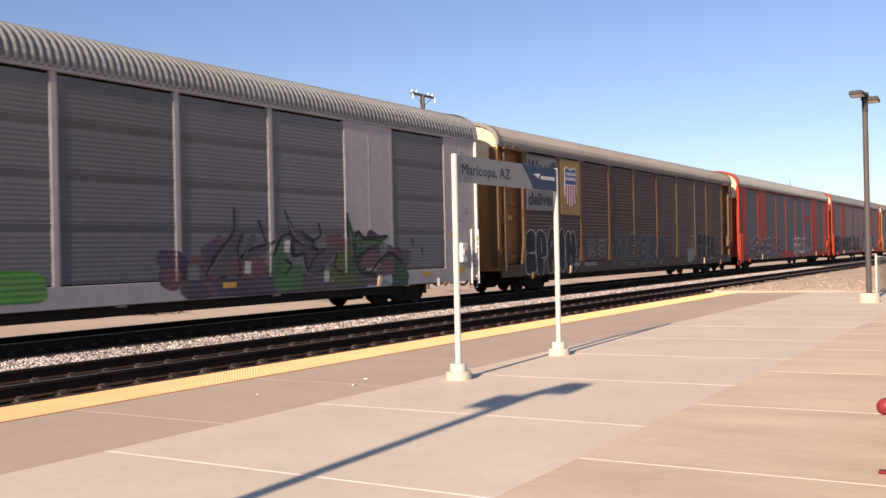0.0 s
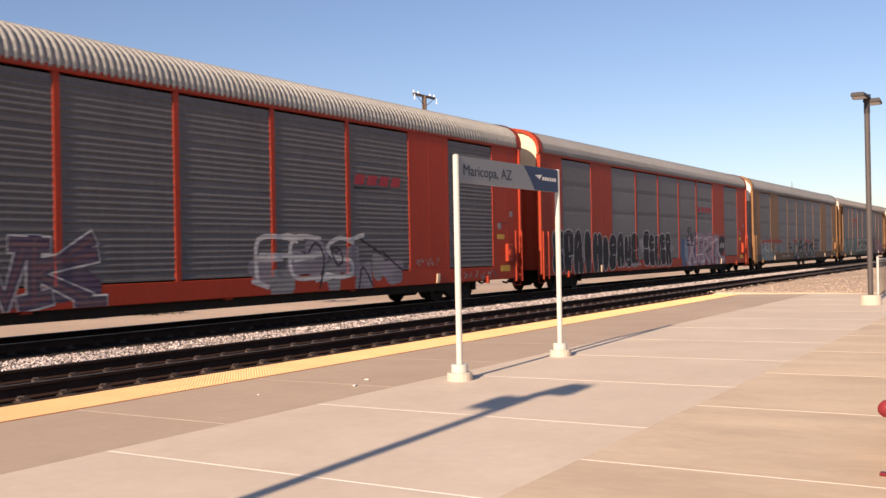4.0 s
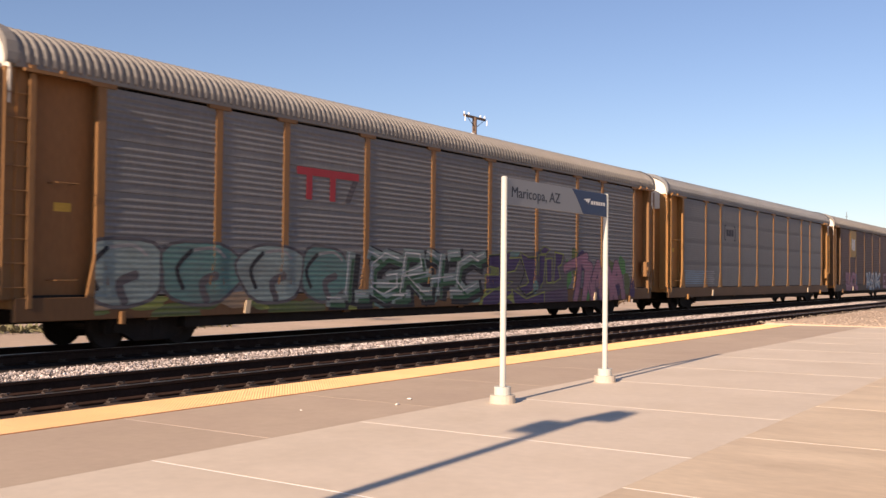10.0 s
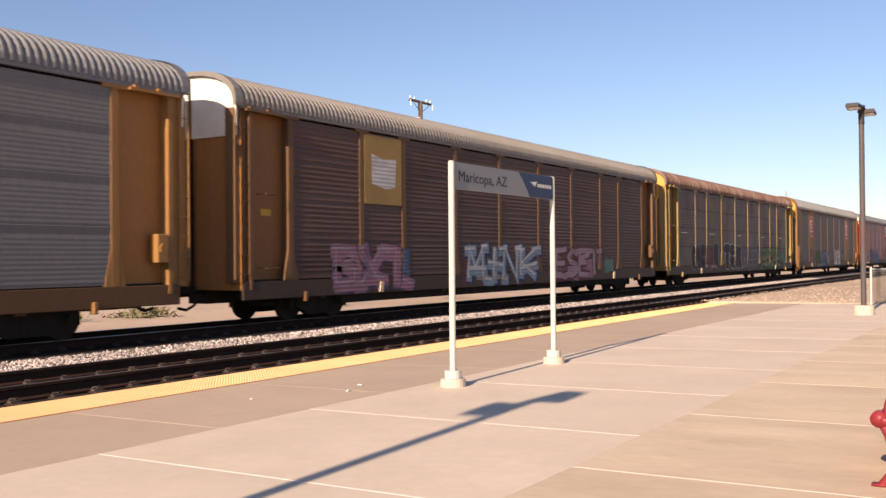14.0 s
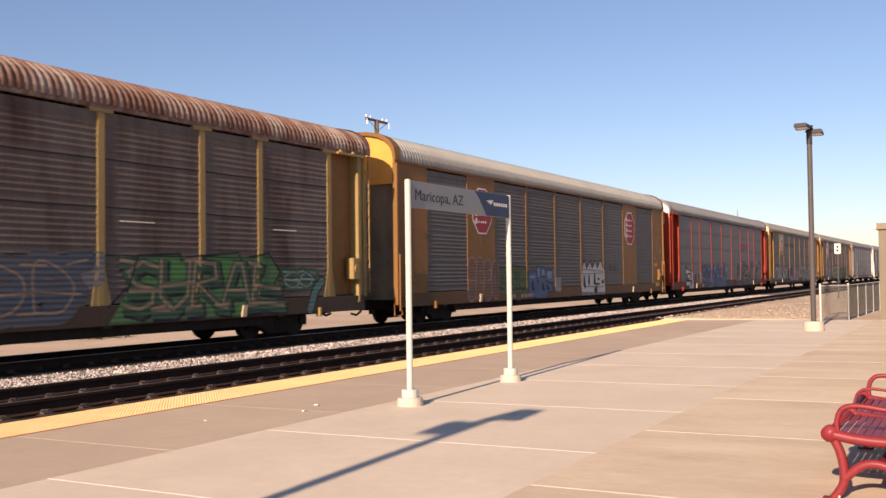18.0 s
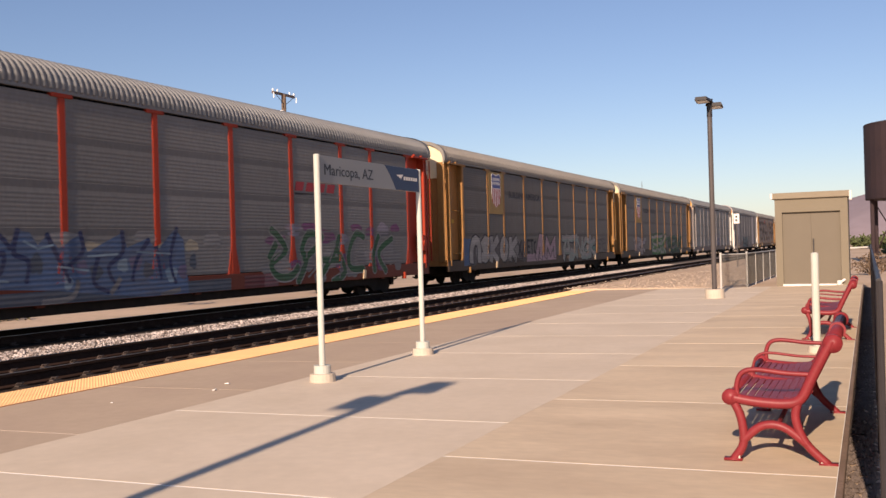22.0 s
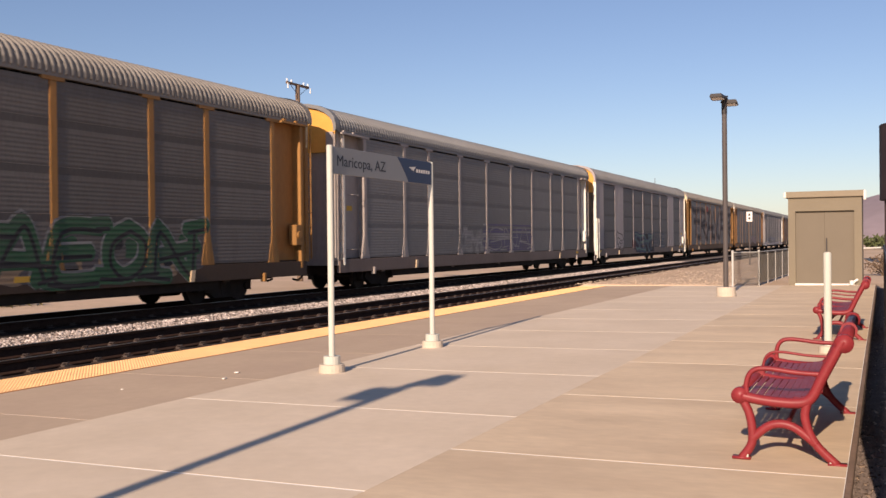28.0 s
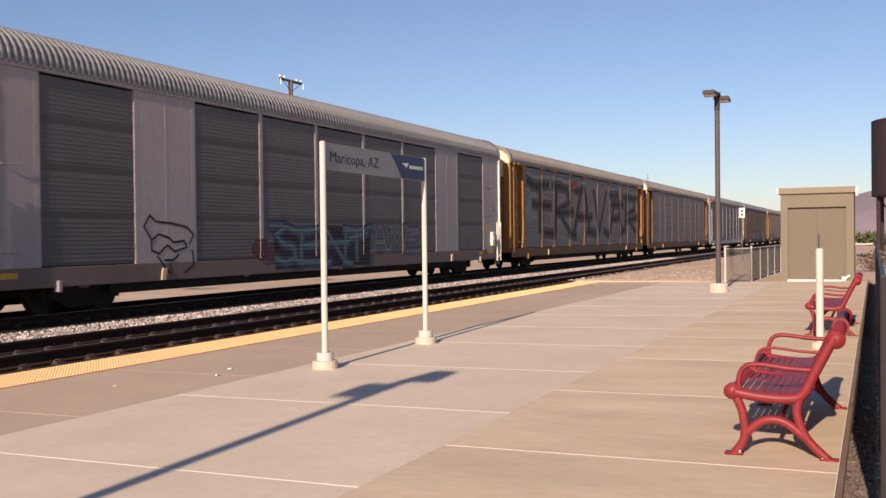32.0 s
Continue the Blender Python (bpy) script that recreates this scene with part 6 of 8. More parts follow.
def bracket_mark(car, y, z, w, h, mat):
    x = depth(car)
    bm = bmesh.new()
    t = 0.07
    for s in (-1, 1):
        e = y + s * w / 2
        box(bm, x, x + 0.004, min(e, e - s * t), max(e, e - s * t), z, z + h)
        for zz in (z, z + h - t):
            box(bm, x, x + 0.004, min(e, e - s * 0.2), max(e, e - s * 0.2), zz, zz + t)
    for i in range(3):
        a = y - w * 0.33 + i * w * 0.23
        box(bm, x, x + 0.004, a, a + w * 0.19, z + h * 0.3, z + h * 0.72)
    part("emblem", bm, mat, car, "dark bracketed railway emblem")


def scallop(car):
    """A white block with a pointed top and black marks, smeared down over the sill."""
    g = Layers(car)
    block = ([(15.15, 1.8), (15.45, 2.02), (15.7, 1.68), (16.15, 2.02), (16.4, 1.7), (16.8, 2.04), (17.05, 1.7), (17.5, 2.08), (17.85, 1.7), (18.05, 1.66), (18.0, 0.36), (16.65, 0.36), (15.05, 0.4), (15.0, 0.96)],)
    shapes(g, "black", 1, [grow(p, 0.06) for p in block])
    shapes(g, "white", 4, block)
    shapes(g, "lilac", 5, ([(15.05, 0.68), (18.0, 0.64), (18.0, 0.32), (15.05, 0.4)],))
    shapes(g, "black", 7, ([(15.35, 1.4), (15.45, 1.4), (15.55, 1.06), (15.6, 0.92), (15.4, 0.82), (15.3, 0.96)], [(15.95, 1.48), (16.05, 1.44), (16.1, 1.1), (15.95, 0.92), (15.85, 1.1)], [(16.7, 1.64), (16.8, 1.44), (16.8, 1.08), (17.45, 1.04), (17.2, 0.96), (16.55, 1.0), (16.6, 1.3)], [(17.0, 1.28), (17.45, 1.28), (17.2, 1.16)], [(17.6, 1.16), (17.9, 1.24), (17.95, 1.08), (17.65, 1.0)], [(16.75, 0.96), (16.95, 0.88), (17.0, 0.64), (16.75, 0.56), (16.55, 0.74)],))
    brush(g, "smoke", 8, 0.06, ([(15.6, 0.6), (15.7, 0.42)], [(16.05, 0.48), (16.15, 0.64)], [(17.2, 0.42), (17.4, 0.6)],), False)
    brush(g, "silver", 6, 0.05, ([(15.25, 1.48), (17.9, 1.52)], [(15.3, 0.92), (17.85, 0.88)], [(15.25, 1.68), (17.9, 1.6)],), False)
    g.done("white block graffiti with a pointed top and black marks")


MARKS = {9: (7.65, 0.60), 1: (5.6, 0.76), 3: (7.6, 0.70), 4: (7.6, 0.70), 8: (6.0, 0.82), 7: (10.5, 0.74)}


def deck_out():
    T = TRAIN
    for k, c in enumerate(T):
        if k in MARKS:
            y, z = MARKS[k]
            bars(c, y, z, [0.10] * 4, 0.14, SP["chalk"], 0.035, "unreadable reporting marks", 1.5262)
            bars(c, y + 1.0, z, [0.13] * 6, 0.14, SP["chalk"], 0.07, "unreadable car number", 1.5262)
        if CARS[k][0] == "B":
            bars(c, 26.0, 3.6, [0.5], 0.03, dark_ink, label="fine print on the end panel")
            bars(c, 26.0, 2.4, [0.6], 0.02, dark_ink, label="fine print on the end panel")
            bm = bmesh.new()
            box(bm, 1.5165, 1.519, 25.85, 26.35, 1.86, 2.02)
            part("placard", bm, amber, c, "amber notice plate")
            bm = bmesh.new()
            cyl(bm, (1.5165, 26.02, 2.30), (1.519, 26.02, 2.30), 0.12, 16)
            part("round_decal", bm, SP["chalk"], c, "small round pale decal")
            bm = bmesh.new()
            box(bm, 1.5165, 1.519, 26.75, 26.95, 2.62, 2.80)
            part("stencil_plate", bm, SP["chalk"], c, "small pale stencil plate")
            bm = bmesh.new()
            box(bm, 1.5235, 1.526, 26.05, 26.7, 0.78, 0.98)
            part("placard", bm, amber, c, "amber notice plate")
        else:
            bm = bmesh.new()
            box(bm, 1.2605, 1.263, 0.75, 1.10, 2.5, 2.66)
            part("placard", bm, amber, c, "amber notice plate")
    c = T[0]
    wash(c, 9.4, 11.6, 0.52, 1.30, ["bright_green"], 5, "bright green sprayed patch", 2)
    thorn_word(c)
    c = T[1]
    bm = bmesh.new()
    box(bm, 1.4700, 1.5220, 1.75, 4.24, 3.72, 4.82, 0.004)
    b = part("slogan_board", bm, pale_board, c, "pale board with a painted slogan")
    lettering("slogan", "We will", 0.62, dark_ink, b, on_side(1.5225, 1.85, 4.22), fat=0.022, width=2.25)
    bm = bmesh.new()
    box(bm, 1.4700, 1.5220, 1.75, 4.24, 2.86, 3.68, 0.004)
    b = part("slogan_board", bm, pale_board, c, "pale board with a painted slogan")
    lettering("slogan", "deliver.", 0.62, dark_ink, b, on_side(1.5225, 1.85, 3.06), fat=0.022, width=2.25)
    shield(c, 5.4, 3.05, 1.15, 1.55)
    block_word(c)
    throwup(c, "SPAIM", 1.6, 5.75, 0.60, 2.12, ["black"], "white", "black bubble letter graffiti with thin white outlines", 3, 0.03)
    word(c, "IC GE", 6.9, 8.8, 1.18, 1.72, [("chalk", 0.20), ("smoke", 0.13)], "small faded grey letter graffiti", False, 0.0, 4, 0.02)
    wash(c, 19.5, 20.4, 0.62, 1.45, ["pale_teal"], 3, "pale green sprayed figure", 2)
    scrawl(c, [[(20.25, 1.4), (20.3, 1.75)], [(20.22, 2.0), (20.42, 2.0)]], "pale_teal", 0.14, "pale green sprayed figure")
    throwup(c, "SGEO", 21.15, 24.2, 0.80, 2.1, ["black"], "chalk", "thin white bubble outlines on black", 8, 0.028)
    c = T[2]
    g = Layers(c)
    clouds(g, 2.0, 10.0, 0.7, 1.4, ["plum", "dull_pink", "smoke"], 6, 10, 0.8)
    word(c, "KRMEWK", 2.2, 9.8, 0.75, 1.80, [("white", 0.36), ("plum", 0.28), ("dull_pink", 0.08)], "", False, 0.1, 7, 0.12, 0.2, g=g, base=3)
    g.done("dark plum graffiti with spiky white edges")
    g = Layers(c)
    clouds(g, 14.3, 20.2, 0.65, 1.7, ["lilac", "silver", "lilac"], 9, 9, 0.9)
    word(c, "FES", 14.4, 18.2, 0.85, 1.85, [("white", 0.12)], "", True, 0.0, 9, 0.06, g=g, base=3)
    for pts in ([(16.3, 1.5), (16.6, 1.75), (16.9, 1.35), (16.7, 0.6)], [(17.4, 1.2), (17.2, 1.55), (17.5, 1.6), (17.65, 1.3), (17.45, 1.15)], [(18.4, 1.85), (19.0, 1.6), (19.3, 1.45)], [(18.3, 0.55), (18.5, 1.1), (18.9, 0.6)], [(19.4, 1.5), (20.0, 1.15), (20.3, 1.0)]):
        b, x = g.get("black", 9)
        stroke(b, x, pts, 0.06, True)
    g.done("pale lilac sprayed block with white letters and black doodles")
    rng = random.Random(12)
    scrawl(c, [[(21.1 + i * 0.24 + rng.uniform(-0.05, 0.2), 1.05 + rng.uniform(0, 0.25)) for _ in range(5)] for i in range(5)], "chalk", 0.03, "thin pale scrawl on the panel")
    scrawl(c, [[(23.7 + i * 0.36 + rng.uniform(-0.05, 0.3), 0.55 + rng.uniform(0, 0.30)) for _ in range(6)] for i in range(6)], "chalk", 0.035, "thin pale scrawl along the sill")
    swoosh(c, 18.2, 20.4, 3.3)
    c = T[3]
    throwup(c, "SPAIM", 0.8, 5.3, 0.55, 2.18, ["black"], "white", "fat black bubble letter graffiti with white outlines", 21, 0.035)
    throwup(c, "IGAUS", 5.25, 9.5, 0.66, 2.08, ["black"], "white", "black bubble letter graffiti with white outlines", 22, 0.032)
    throwup(c, "SEKER", 10.1, 13.8, 0.66, 2.14, ["black"], "white", "black bubble letter graffiti with a hazy white edge", 23, 0.04, "chalk")
    wash(c, 15.5, 18.0, 0.55, 1.95, ["blue", "pale_blue", "pink"], 25, "sprayed blue and pink ground", 5)
    g = Layers(c)
    clouds(g, 16.6, 22.2, 0.75, 1.9, ["rose", "pale_blue", "pink", "rose"], 24, 12, 0.9)
    word(c, "XTRIK", 16.4, 22.4, 0.72, 1.95, [("plum", 0.50, 0.07, -0.05), ("rose", 0.42), ("white", 0.07)], "", False, 0.1, 26, 0.05, 0.3, g=g, base=3)
    g.done("faded pale pink letter graffiti with plum edges")
    scrawl(c, [[(16.35, 2.3), (16.6, 2.5), (16.55, 2.1), (16.3, 1.8), (16.65, 1.85)], [(16.85, 2.55), (16.85, 1.85), (17.1, 2.2), (16.95, 2.1), (17.25, 1.75)], [(17.35, 2.2), (17.4, 1.8), (17.65, 1.85), (17.75, 2.25)], [(16.3, 1.62), (17.3, 1.58)]], "black", 0.11, "black brushed scrawl")
    g = Layers(c)
    b, x = g.get("black", 10)
    face(b, [(21.75, 1.25), (22.2, 0.95), (22.95, 1.45), (22.85, 1.95), (22.3, 2.15), (21.8, 1.8)], x)
    word(c, "NOVE", 21.95, 22.8, 1.42, 1.66, [("white", 0.055)], "", False, 0.05, 4, 0.03, 0.3, g=g, base=13)
    g.done("black sprayed patch with small white letters")
    swoosh(c, 18.1, 20.5, 3.32)
    c = T[4]
    bracket_mark(c, 5.4, 3.15, 1.25, 0.75, dark_ink)
    g = Layers(c)
    clouds(g, 1.8, 7.5, 0.65, 1.4, ["grey", "teal", "silver", "pale_teal"], 31, 11, 0.85)
    word(c, "ETHTE", 1.8, 4.9, 0.65, 1.75, [("pale_teal", 0.22), ("white", 0.05)], "", False, 0.0, 34, 0.04, 0.3, g=g, base=3)
    for i in range(7):
        b, x = g.get("red", 8)
        y = 1.9 + i * 0.8
        face(b, [(y, 1.68 + 0.04 * (i % 2)), (y + 0.78, 1.66), (y + 0.8, 1.84 + 0.06 * (i % 3)), (y + 0.03, 1.88)], x)
    g.done("faded teal letter graffiti under a red sprayed band")
    dark_word(c)
    for i, w in enumerate(("AND TRAINS", "ON THE", "WAY OUT!")):
        lettering("graffiti_line", w, 0.30, SP["black"], c, on_side(1.5050, 18.2 + 0.16 * (i == 1), 1.74 - 0.31 * i), fat=0.006)
    bars(c, 9.5, 1.52, [0.5], 0.14, SP["black"], 0.1, "smeared writing", 1.5045)
    bars(c, 9.45, 1.26, [0.35, 0.55], 0.15, SP["black"], 0.1, "smeared writing", 1.5045)
    c = T[5]
    bm = bmesh.new()
    box(bm, 1.504, 1.508, 6.75, 8.95, 3.72, 3.90)
    mk = part("emblem", bm, red_logo, c, "plain red block emblem with slanted strokes")
    for y in (7.06, 7.88):
        bm = bmesh.new()
        box(bm, 1.504, 1.508, y, y + 0.20, 3.15, 3.72)
        part("emblem_block", bm, red_logo, mk)
    bm = bmesh.new()
    plate(bm, [(8.42, 3.15), (8.62, 3.15), (8.92, 3.72), (8.72, 3.72)], "x", 1.504, 1.508)
    part("emblem_block", bm, SP["smoke"], mk)
    g = Layers(c)
    clouds(g, 0.6, 9.2, 0.55, 0.85, ["moss", "sand", "lime", "moss"], 40, 11, 1.0)
    for i, (y, r) in enumerate(((2.0, 1.0), (4.0, 1.05), (6.0, 1.0), (7.75, 0.8))):
        for col, e, lift in (("smoke", 0.07, 2 + i), ("teal" if i % 2 else "pale_teal", 0.0, 3 + i)):
            b, x = g.get(col, lift)
            blob(b, y, 1.42, r + e, 0.62 + e, x, random.Random(i), 2.4, 0.06)
        for pts, col, w in (([(y - 0.5, 1.1), (y - 0.65, 1.5), (y - 0.3, 1.85)], "black", 0.10), ([(y + 0.1, 0.85), (y, 1.2), (y + 0.35, 1.35)], "smoke", 0.18), ([(y - 0.2, 1.88), (y + 0.3, 1.92), (y + 0.6, 1.75)], "chalk", 0.07)):
            b, x = g.get(col, 9)
            stroke(b, x, pts, w, True)
    g.done("faded teal bubble letter graffiti over an olive ground")
    g = Layers(c)
    clouds(g, 8.2, 14.6, 0.65, 1.0, ["sand", "moss", "teal"], 46, 9, 0.9)
    word(c, "IGRIC", 8.0, 14.6, 0.85, 1.90, [("black", 0.50, 0.10, -0.06), ("pale_teal", 0.33, -0.02, 0.02), ("deep_green", 0.12, 0.06, -0.1), ("white", 0.04, -0.08, 0.08)], "", False, 0.15, 42, 0.06, 0.3, g=g, base=3)
    g.done("pale teal angular letter graffiti with black edges")
    g = Layers(c)
    shapes(g, "smoke", 1, ([(14.85, 0.6), (14.9, 1.95), (16.2, 2.1), (18.0, 2.2), (19.8, 2.15), (20.1, 1.7), (20.0, 0.6)],))
    purple = ([(15.0, 1.98), (15.65, 2.02), (15.65, 1.84), (15.6, 1.64), (15.05, 1.7)], [(14.85, 1.4), (15.75, 1.4), (15.85, 1.12), (15.45, 1.02), (14.85, 1.0)], [(14.7, 0.72), (15.35, 0.96), (16.4, 0.92), (16.0, 0.72), (15.35, 0.48), (14.65, 0.5)], [(15.75, 2.0), (16.3, 2.16), (16.2, 1.92), (16.9, 1.96), (16.55, 1.58), (15.8, 1.48), (15.7, 1.24), (16.4, 1.2), (16.0, 1.08), (15.6, 1.14), (15.6, 1.74)], [(16.9, 2.14), (17.35, 1.98), (17.85, 2.0), (17.85, 1.0), (17.25, 0.8), (16.75, 1.0), (17.25, 1.08), (17.45, 1.2), (17.15, 1.68)], [(16.4, 0.94), (17.25, 0.64), (18.4, 0.84), (18.4, 0.44), (16.55, 0.5)],)
    tall = ([(18.2, 2.24), (18.45, 2.36), (18.8, 2.28), (18.55, 2.16), (18.25, 2.16)], [(18.1, 2.06), (18.5, 2.08), (18.4, 1.28), (18.2, 1.04), (18.1, 1.28)], [(18.6, 1.94), (18.95, 1.98), (18.95, 1.2), (18.65, 1.2)], [(19.2, 2.18), (19.75, 2.12), (19.6, 1.8), (19.35, 1.72), (19.55, 1.34), (19.1, 1.2), (19.2, 1.8)],)
    shapes(g, "lime", 3, [grow(p, 0.05) for p in purple + tall])
    shapes(g, "lime", 4, ([(15.15, 1.64), (15.55, 1.64), (15.5, 1.46), (15.1, 1.44)], [(15.4, 0.52), (15.85, 0.82), (16.3, 0.92), (16.55, 0.52)], [(14.45, 0.52), (14.85, 0.96), (14.9, 0.84), (14.65, 0.5)],))
    shapes(g, "purple", 6, purple + tall)
    shapes(g, "plum", 7, ([(18.5, 0.84), (20.05, 1.04), (20.1, 0.36), (18.45, 0.44)], [(15.85, 0.68), (16.15, 0.68), (16.5, 0.5), (15.9, 0.5)], [(17.8, 1.42), (18.1, 1.42), (18.15, 1.04), (18.0, 1.06)],))
    shapes(g, "teal", 8, ([(16.25, 2.16), (16.9, 2.16), (16.7, 2.0), (16.25, 1.98)], [(17.7, 1.24), (17.9, 1.28), (18.05, 1.06), (17.85, 0.8), (17.7, 0.84)],))
    brush(g, "black", 9, 0.05, ([(15.0, 1.98), (15.65, 2.02)], [(16.9, 1.92), (17.15, 1.56), (16.9, 1.14)], [(17.35, 1.96), (17.9, 1.98)], [(16.75, 1.08), (17.25, 0.76), (17.9, 0.92)],))
    g.done("dark purple letter graffiti with yellow-green edges")
    g = Layers(c)
    clouds(g, 19.9, 25.7, 0.8, 2.0, ["leaf", "moss", "purple"], 48, 12, 0.8)
    lines = ([(19.95, 1.66), (20.35, 1.78), (21.5, 2.08)], [(21.0, 1.84), (20.9, 1.26), (20.65, 0.64)], [(21.55, 1.8), (21.5, 1.26), (21.3, 0.52)], [(21.35, 1.84), (21.85, 1.72), (21.65, 1.34)], [(21.65, 1.3), (22.0, 0.64)], [(22.45, 1.84), (22.1, 1.26), (22.05, 0.56)], [(22.45, 1.84), (22.65, 1.26), (22.7, 0.52)], [(22.1, 1.16), (22.65, 1.16)], [(23.1, 1.88), (23.0, 1.26), (22.9, 0.52)], [(23.1, 1.88), (23.5, 1.34), (23.55, 0.5)], [(23.0, 1.12), (23.5, 1.16)], [(24.0, 1.88), (23.75, 1.24), (24.0, 0.48)], [(24.0, 1.88), (24.45, 1.24), (24.65, 0.48)], [(23.7, 1.24), (24.45, 1.3)],)
    brush(g, "plum", 3, 0.40, lines)
    brush(g, "pink", 6, 0.32, lines)
    brush(g, "plum", 9, 0.045, ([(19.95, 1.54), (20.6, 1.66), (20.7, 1.26), (20.5, 0.64)], [(21.15, 1.76), (21.1, 1.26), (20.95, 0.58)], [(21.75, 1.18), (21.85, 0.6)], [(22.25, 1.26), (22.3, 0.54)], [(23.2, 1.34), (23.15, 0.56)], [(24.15, 1.16), (24.3, 0.48)],))
    g.done("pink letter graffiti with plum edges over green")
    c = T[6]
    bracket_mark(c, 7.75, 3.2, 1.6, 0.75, dark_ink)
    g = Layers(c)
    for i in range(7):
        for a, b, col in ((1.75, 4.25, "pale_blue"), (4.3, 5.6, "chalk")):
            bm, x = g.get(col, 1)
            z = 1.10 + i * 0.092
            face(bm, [(a + 0.04 * (i % 3), z), (b - 0.1 * ((i + 1) % 3), z), (b - 0.1 * ((i + 1) % 3), z + 0.05), (a + 0.04 * (i % 3), z + 0.05)], x)
    g.done("faded pale blue striped paint")
    c = T[7]
    bm = bmesh.new()
    box(bm, 1.4700, 1.5240, 4.52, 6.28, 2.95, 4.84, 0.004)
    b = part("emblem_board", bm, gold_board, c, "gold board with a peeled pale poster")
    bm = bmesh.new()
    plate(bm, [(4.86, 3.5), (5.5, 3.38), (5.95, 3.45), (6.0, 4.25), (5.4, 4.20), (4.84, 4.32)], "x", 1.5240, 1.5260)
    part("poster", bm, SP["white"], b, "torn pale poster")
    g = Layers(c)
    for y in (3.1, 6.3):
        b, x = g.get("blue", 1)
        face(b, [(y, 0.9), (y + 0.35, 0.95), (y + 0.4, 1.75), (y + 0.05, 1.7)], x)
    word(c, "BXI", 3.2, 6.6, 0.72, 1.68, [("plum", 0.48, 0.05, -0.04), ("pink", 0.38), ("rose", 0.06, -0.06, 0.08)], "", False, 0.05, 61, 0.04, 0.3, g=g, base=3)
    g.done("pink letter graffiti with plum edges")
    g = Layers(c)
    for y in (9.6, 14.4):
        b, x = g.get("dark_red", 1)
        face(b, [(y, 0.62), (y + 0.5, 0.62), (y + 0.45, 1.6), (y + 0.1, 1.45)], x)
    word(c, "MINK", 9.9, 14.7, 0.72, 1.72, [("navy", 0.46, 0.05, -0.04), ("pale_blue", 0.34), ("white", 0.10, -0.04, 0.08)], "", False, 0.05, 62, 0.05, 0.28, g=g, base=3)
    g.done("pale blue letter graffiti with navy edges and red ends")
    g = Layers(c)
    clouds(g, 16.3, 20.8, 0.8, 1.6, ["pink", "dull_pink"], 63, 6, 0.8)
    word(c, "ESEI", 16.4, 20.6, 0.75, 1.70, [("dark_red", 0.36), ("rose", 0.20)], "", False, 0.0, 64, 0.05, 0.3, g=g, base=3)
    g.done("dull red letter graffiti")
    wash(c, 21.2, 22.1, 0.8, 1.4, ["teal"], 65, "small faded teal tag", 2)
    c = T[8]
    throwup(c, "OUSEDK", 3.7, 8.4, 0.72, 2.1, ["black", "black", "black", "dark_red", "dark_red"], "chalk", "black and dark red bubble letter graffiti", 71, 0.026)
    throwup(c, "TEK", 9.8, 13.3, 0.72, 2.1, ["black"], "white", "black bubble letter graffiti with white outlines", 72, 0.032)
    g = Layers(c)
    clouds(g, 13.6, 17.9, 0.75, 1.8, ["silver", "violet", "grey"], 73, 6, 0.8)
    word(c, "OOD", 13.7, 17.4, 0.85, 1.75, [("smoke", 0.42), ("slate", 0.32), ("sand", 0.05)], "", True, 0.0, 75, 0.04, 0.3, g=g, base=3)
    g.done("faded blue round letter graffiti")
    g = Layers(c)
    b, x = g.get("leaf", 1)
    face(b, [(18.1, 0.55), (18.6, 1.2), (18.9, 1.95), (20.1, 2.0), (20.4, 1.9), (22.0, 2.05), (22.4, 1.95), (23.1, 2.05), (23.5, 1.6), (23.3, 0.58)], x)
    word(c, "SURAL", 18.5, 23.4, 0.80, 1.80, [("black", 0.34, 0.06, -0.05), ("deep_green", 0.28), ("sand", 0.08, -0.03, 0.05)], "", False, 0.1, 74, 0.04, 0.24, g=g, base=3)
    for pts in ([(18.6, 1.2), (18.9, 1.97), (20.1, 2.02), (20.15, 1.85)], [(20.3, 1.95), (22.0, 2.07), (22.1, 1.9)], [(22.35, 1.97), (23.1, 2.07), (23.55, 1.62), (23.3, 1.3)], [(18.1, 0.9), (18.6, 1.3)]):
        b, x = g.get("black", 11)
        strip(b, pts, 0.05, x)
    g.done("bright green block letter graffiti with black edges")
    word(c, "GO", 23.7, 24.9, 1.25, 1.62, [("deep_green", 0.20), ("pale_teal", 0.05)], "small dark green tag with thin pale lines", True, 0.0, 76)
    g = Layers(c)
    brush(g, "black", 1, 0.30, ([(24.75, 0.62), (25.0, 1.1), (25.3, 1.35)],))
    brush(g, "teal", 4, 0.22, ([(24.75, 0.62), (25.0, 1.1), (25.3, 1.35)],))
    g.done("small teal figure sprayed by the end post")
    for i, y in enumerate(POSTS[:-1]):
        w = POSTS[i + 1] - y - 0.2
        for j in range(1, 4):
            bm = bmesh.new()
            z = Z_PAN + j * (Z_EAVE - 0.05 - Z_PAN) / 4
            plate(bm, [(y + 0.1, z + 0.004), (y + 0.1 + w * 0.5, z - 0.006), (y + 0.1 + w, z + 0.003), (y + 0.1 + w, z + 0.028), (y + 0.1 + w * 0.5, z + 0.022), (y + 0.1, z + 0.03)], "x", 1.490, 1.5045)
            part("open_seam", bm, black_paint, c, "dark open seam between two sheets")
        # pale strips painted to look like daylight through the gaps
        if i % 2 == 0:
            bm = bmesh.new()
            box(bm, 1.4905, 1.5038, y + 0.5, y + 0.5 + w * 0.35, 2.66, 2.685)
            part("bare_edge", bm, slit_white, c, "pale strip standing for daylight through an open seam")
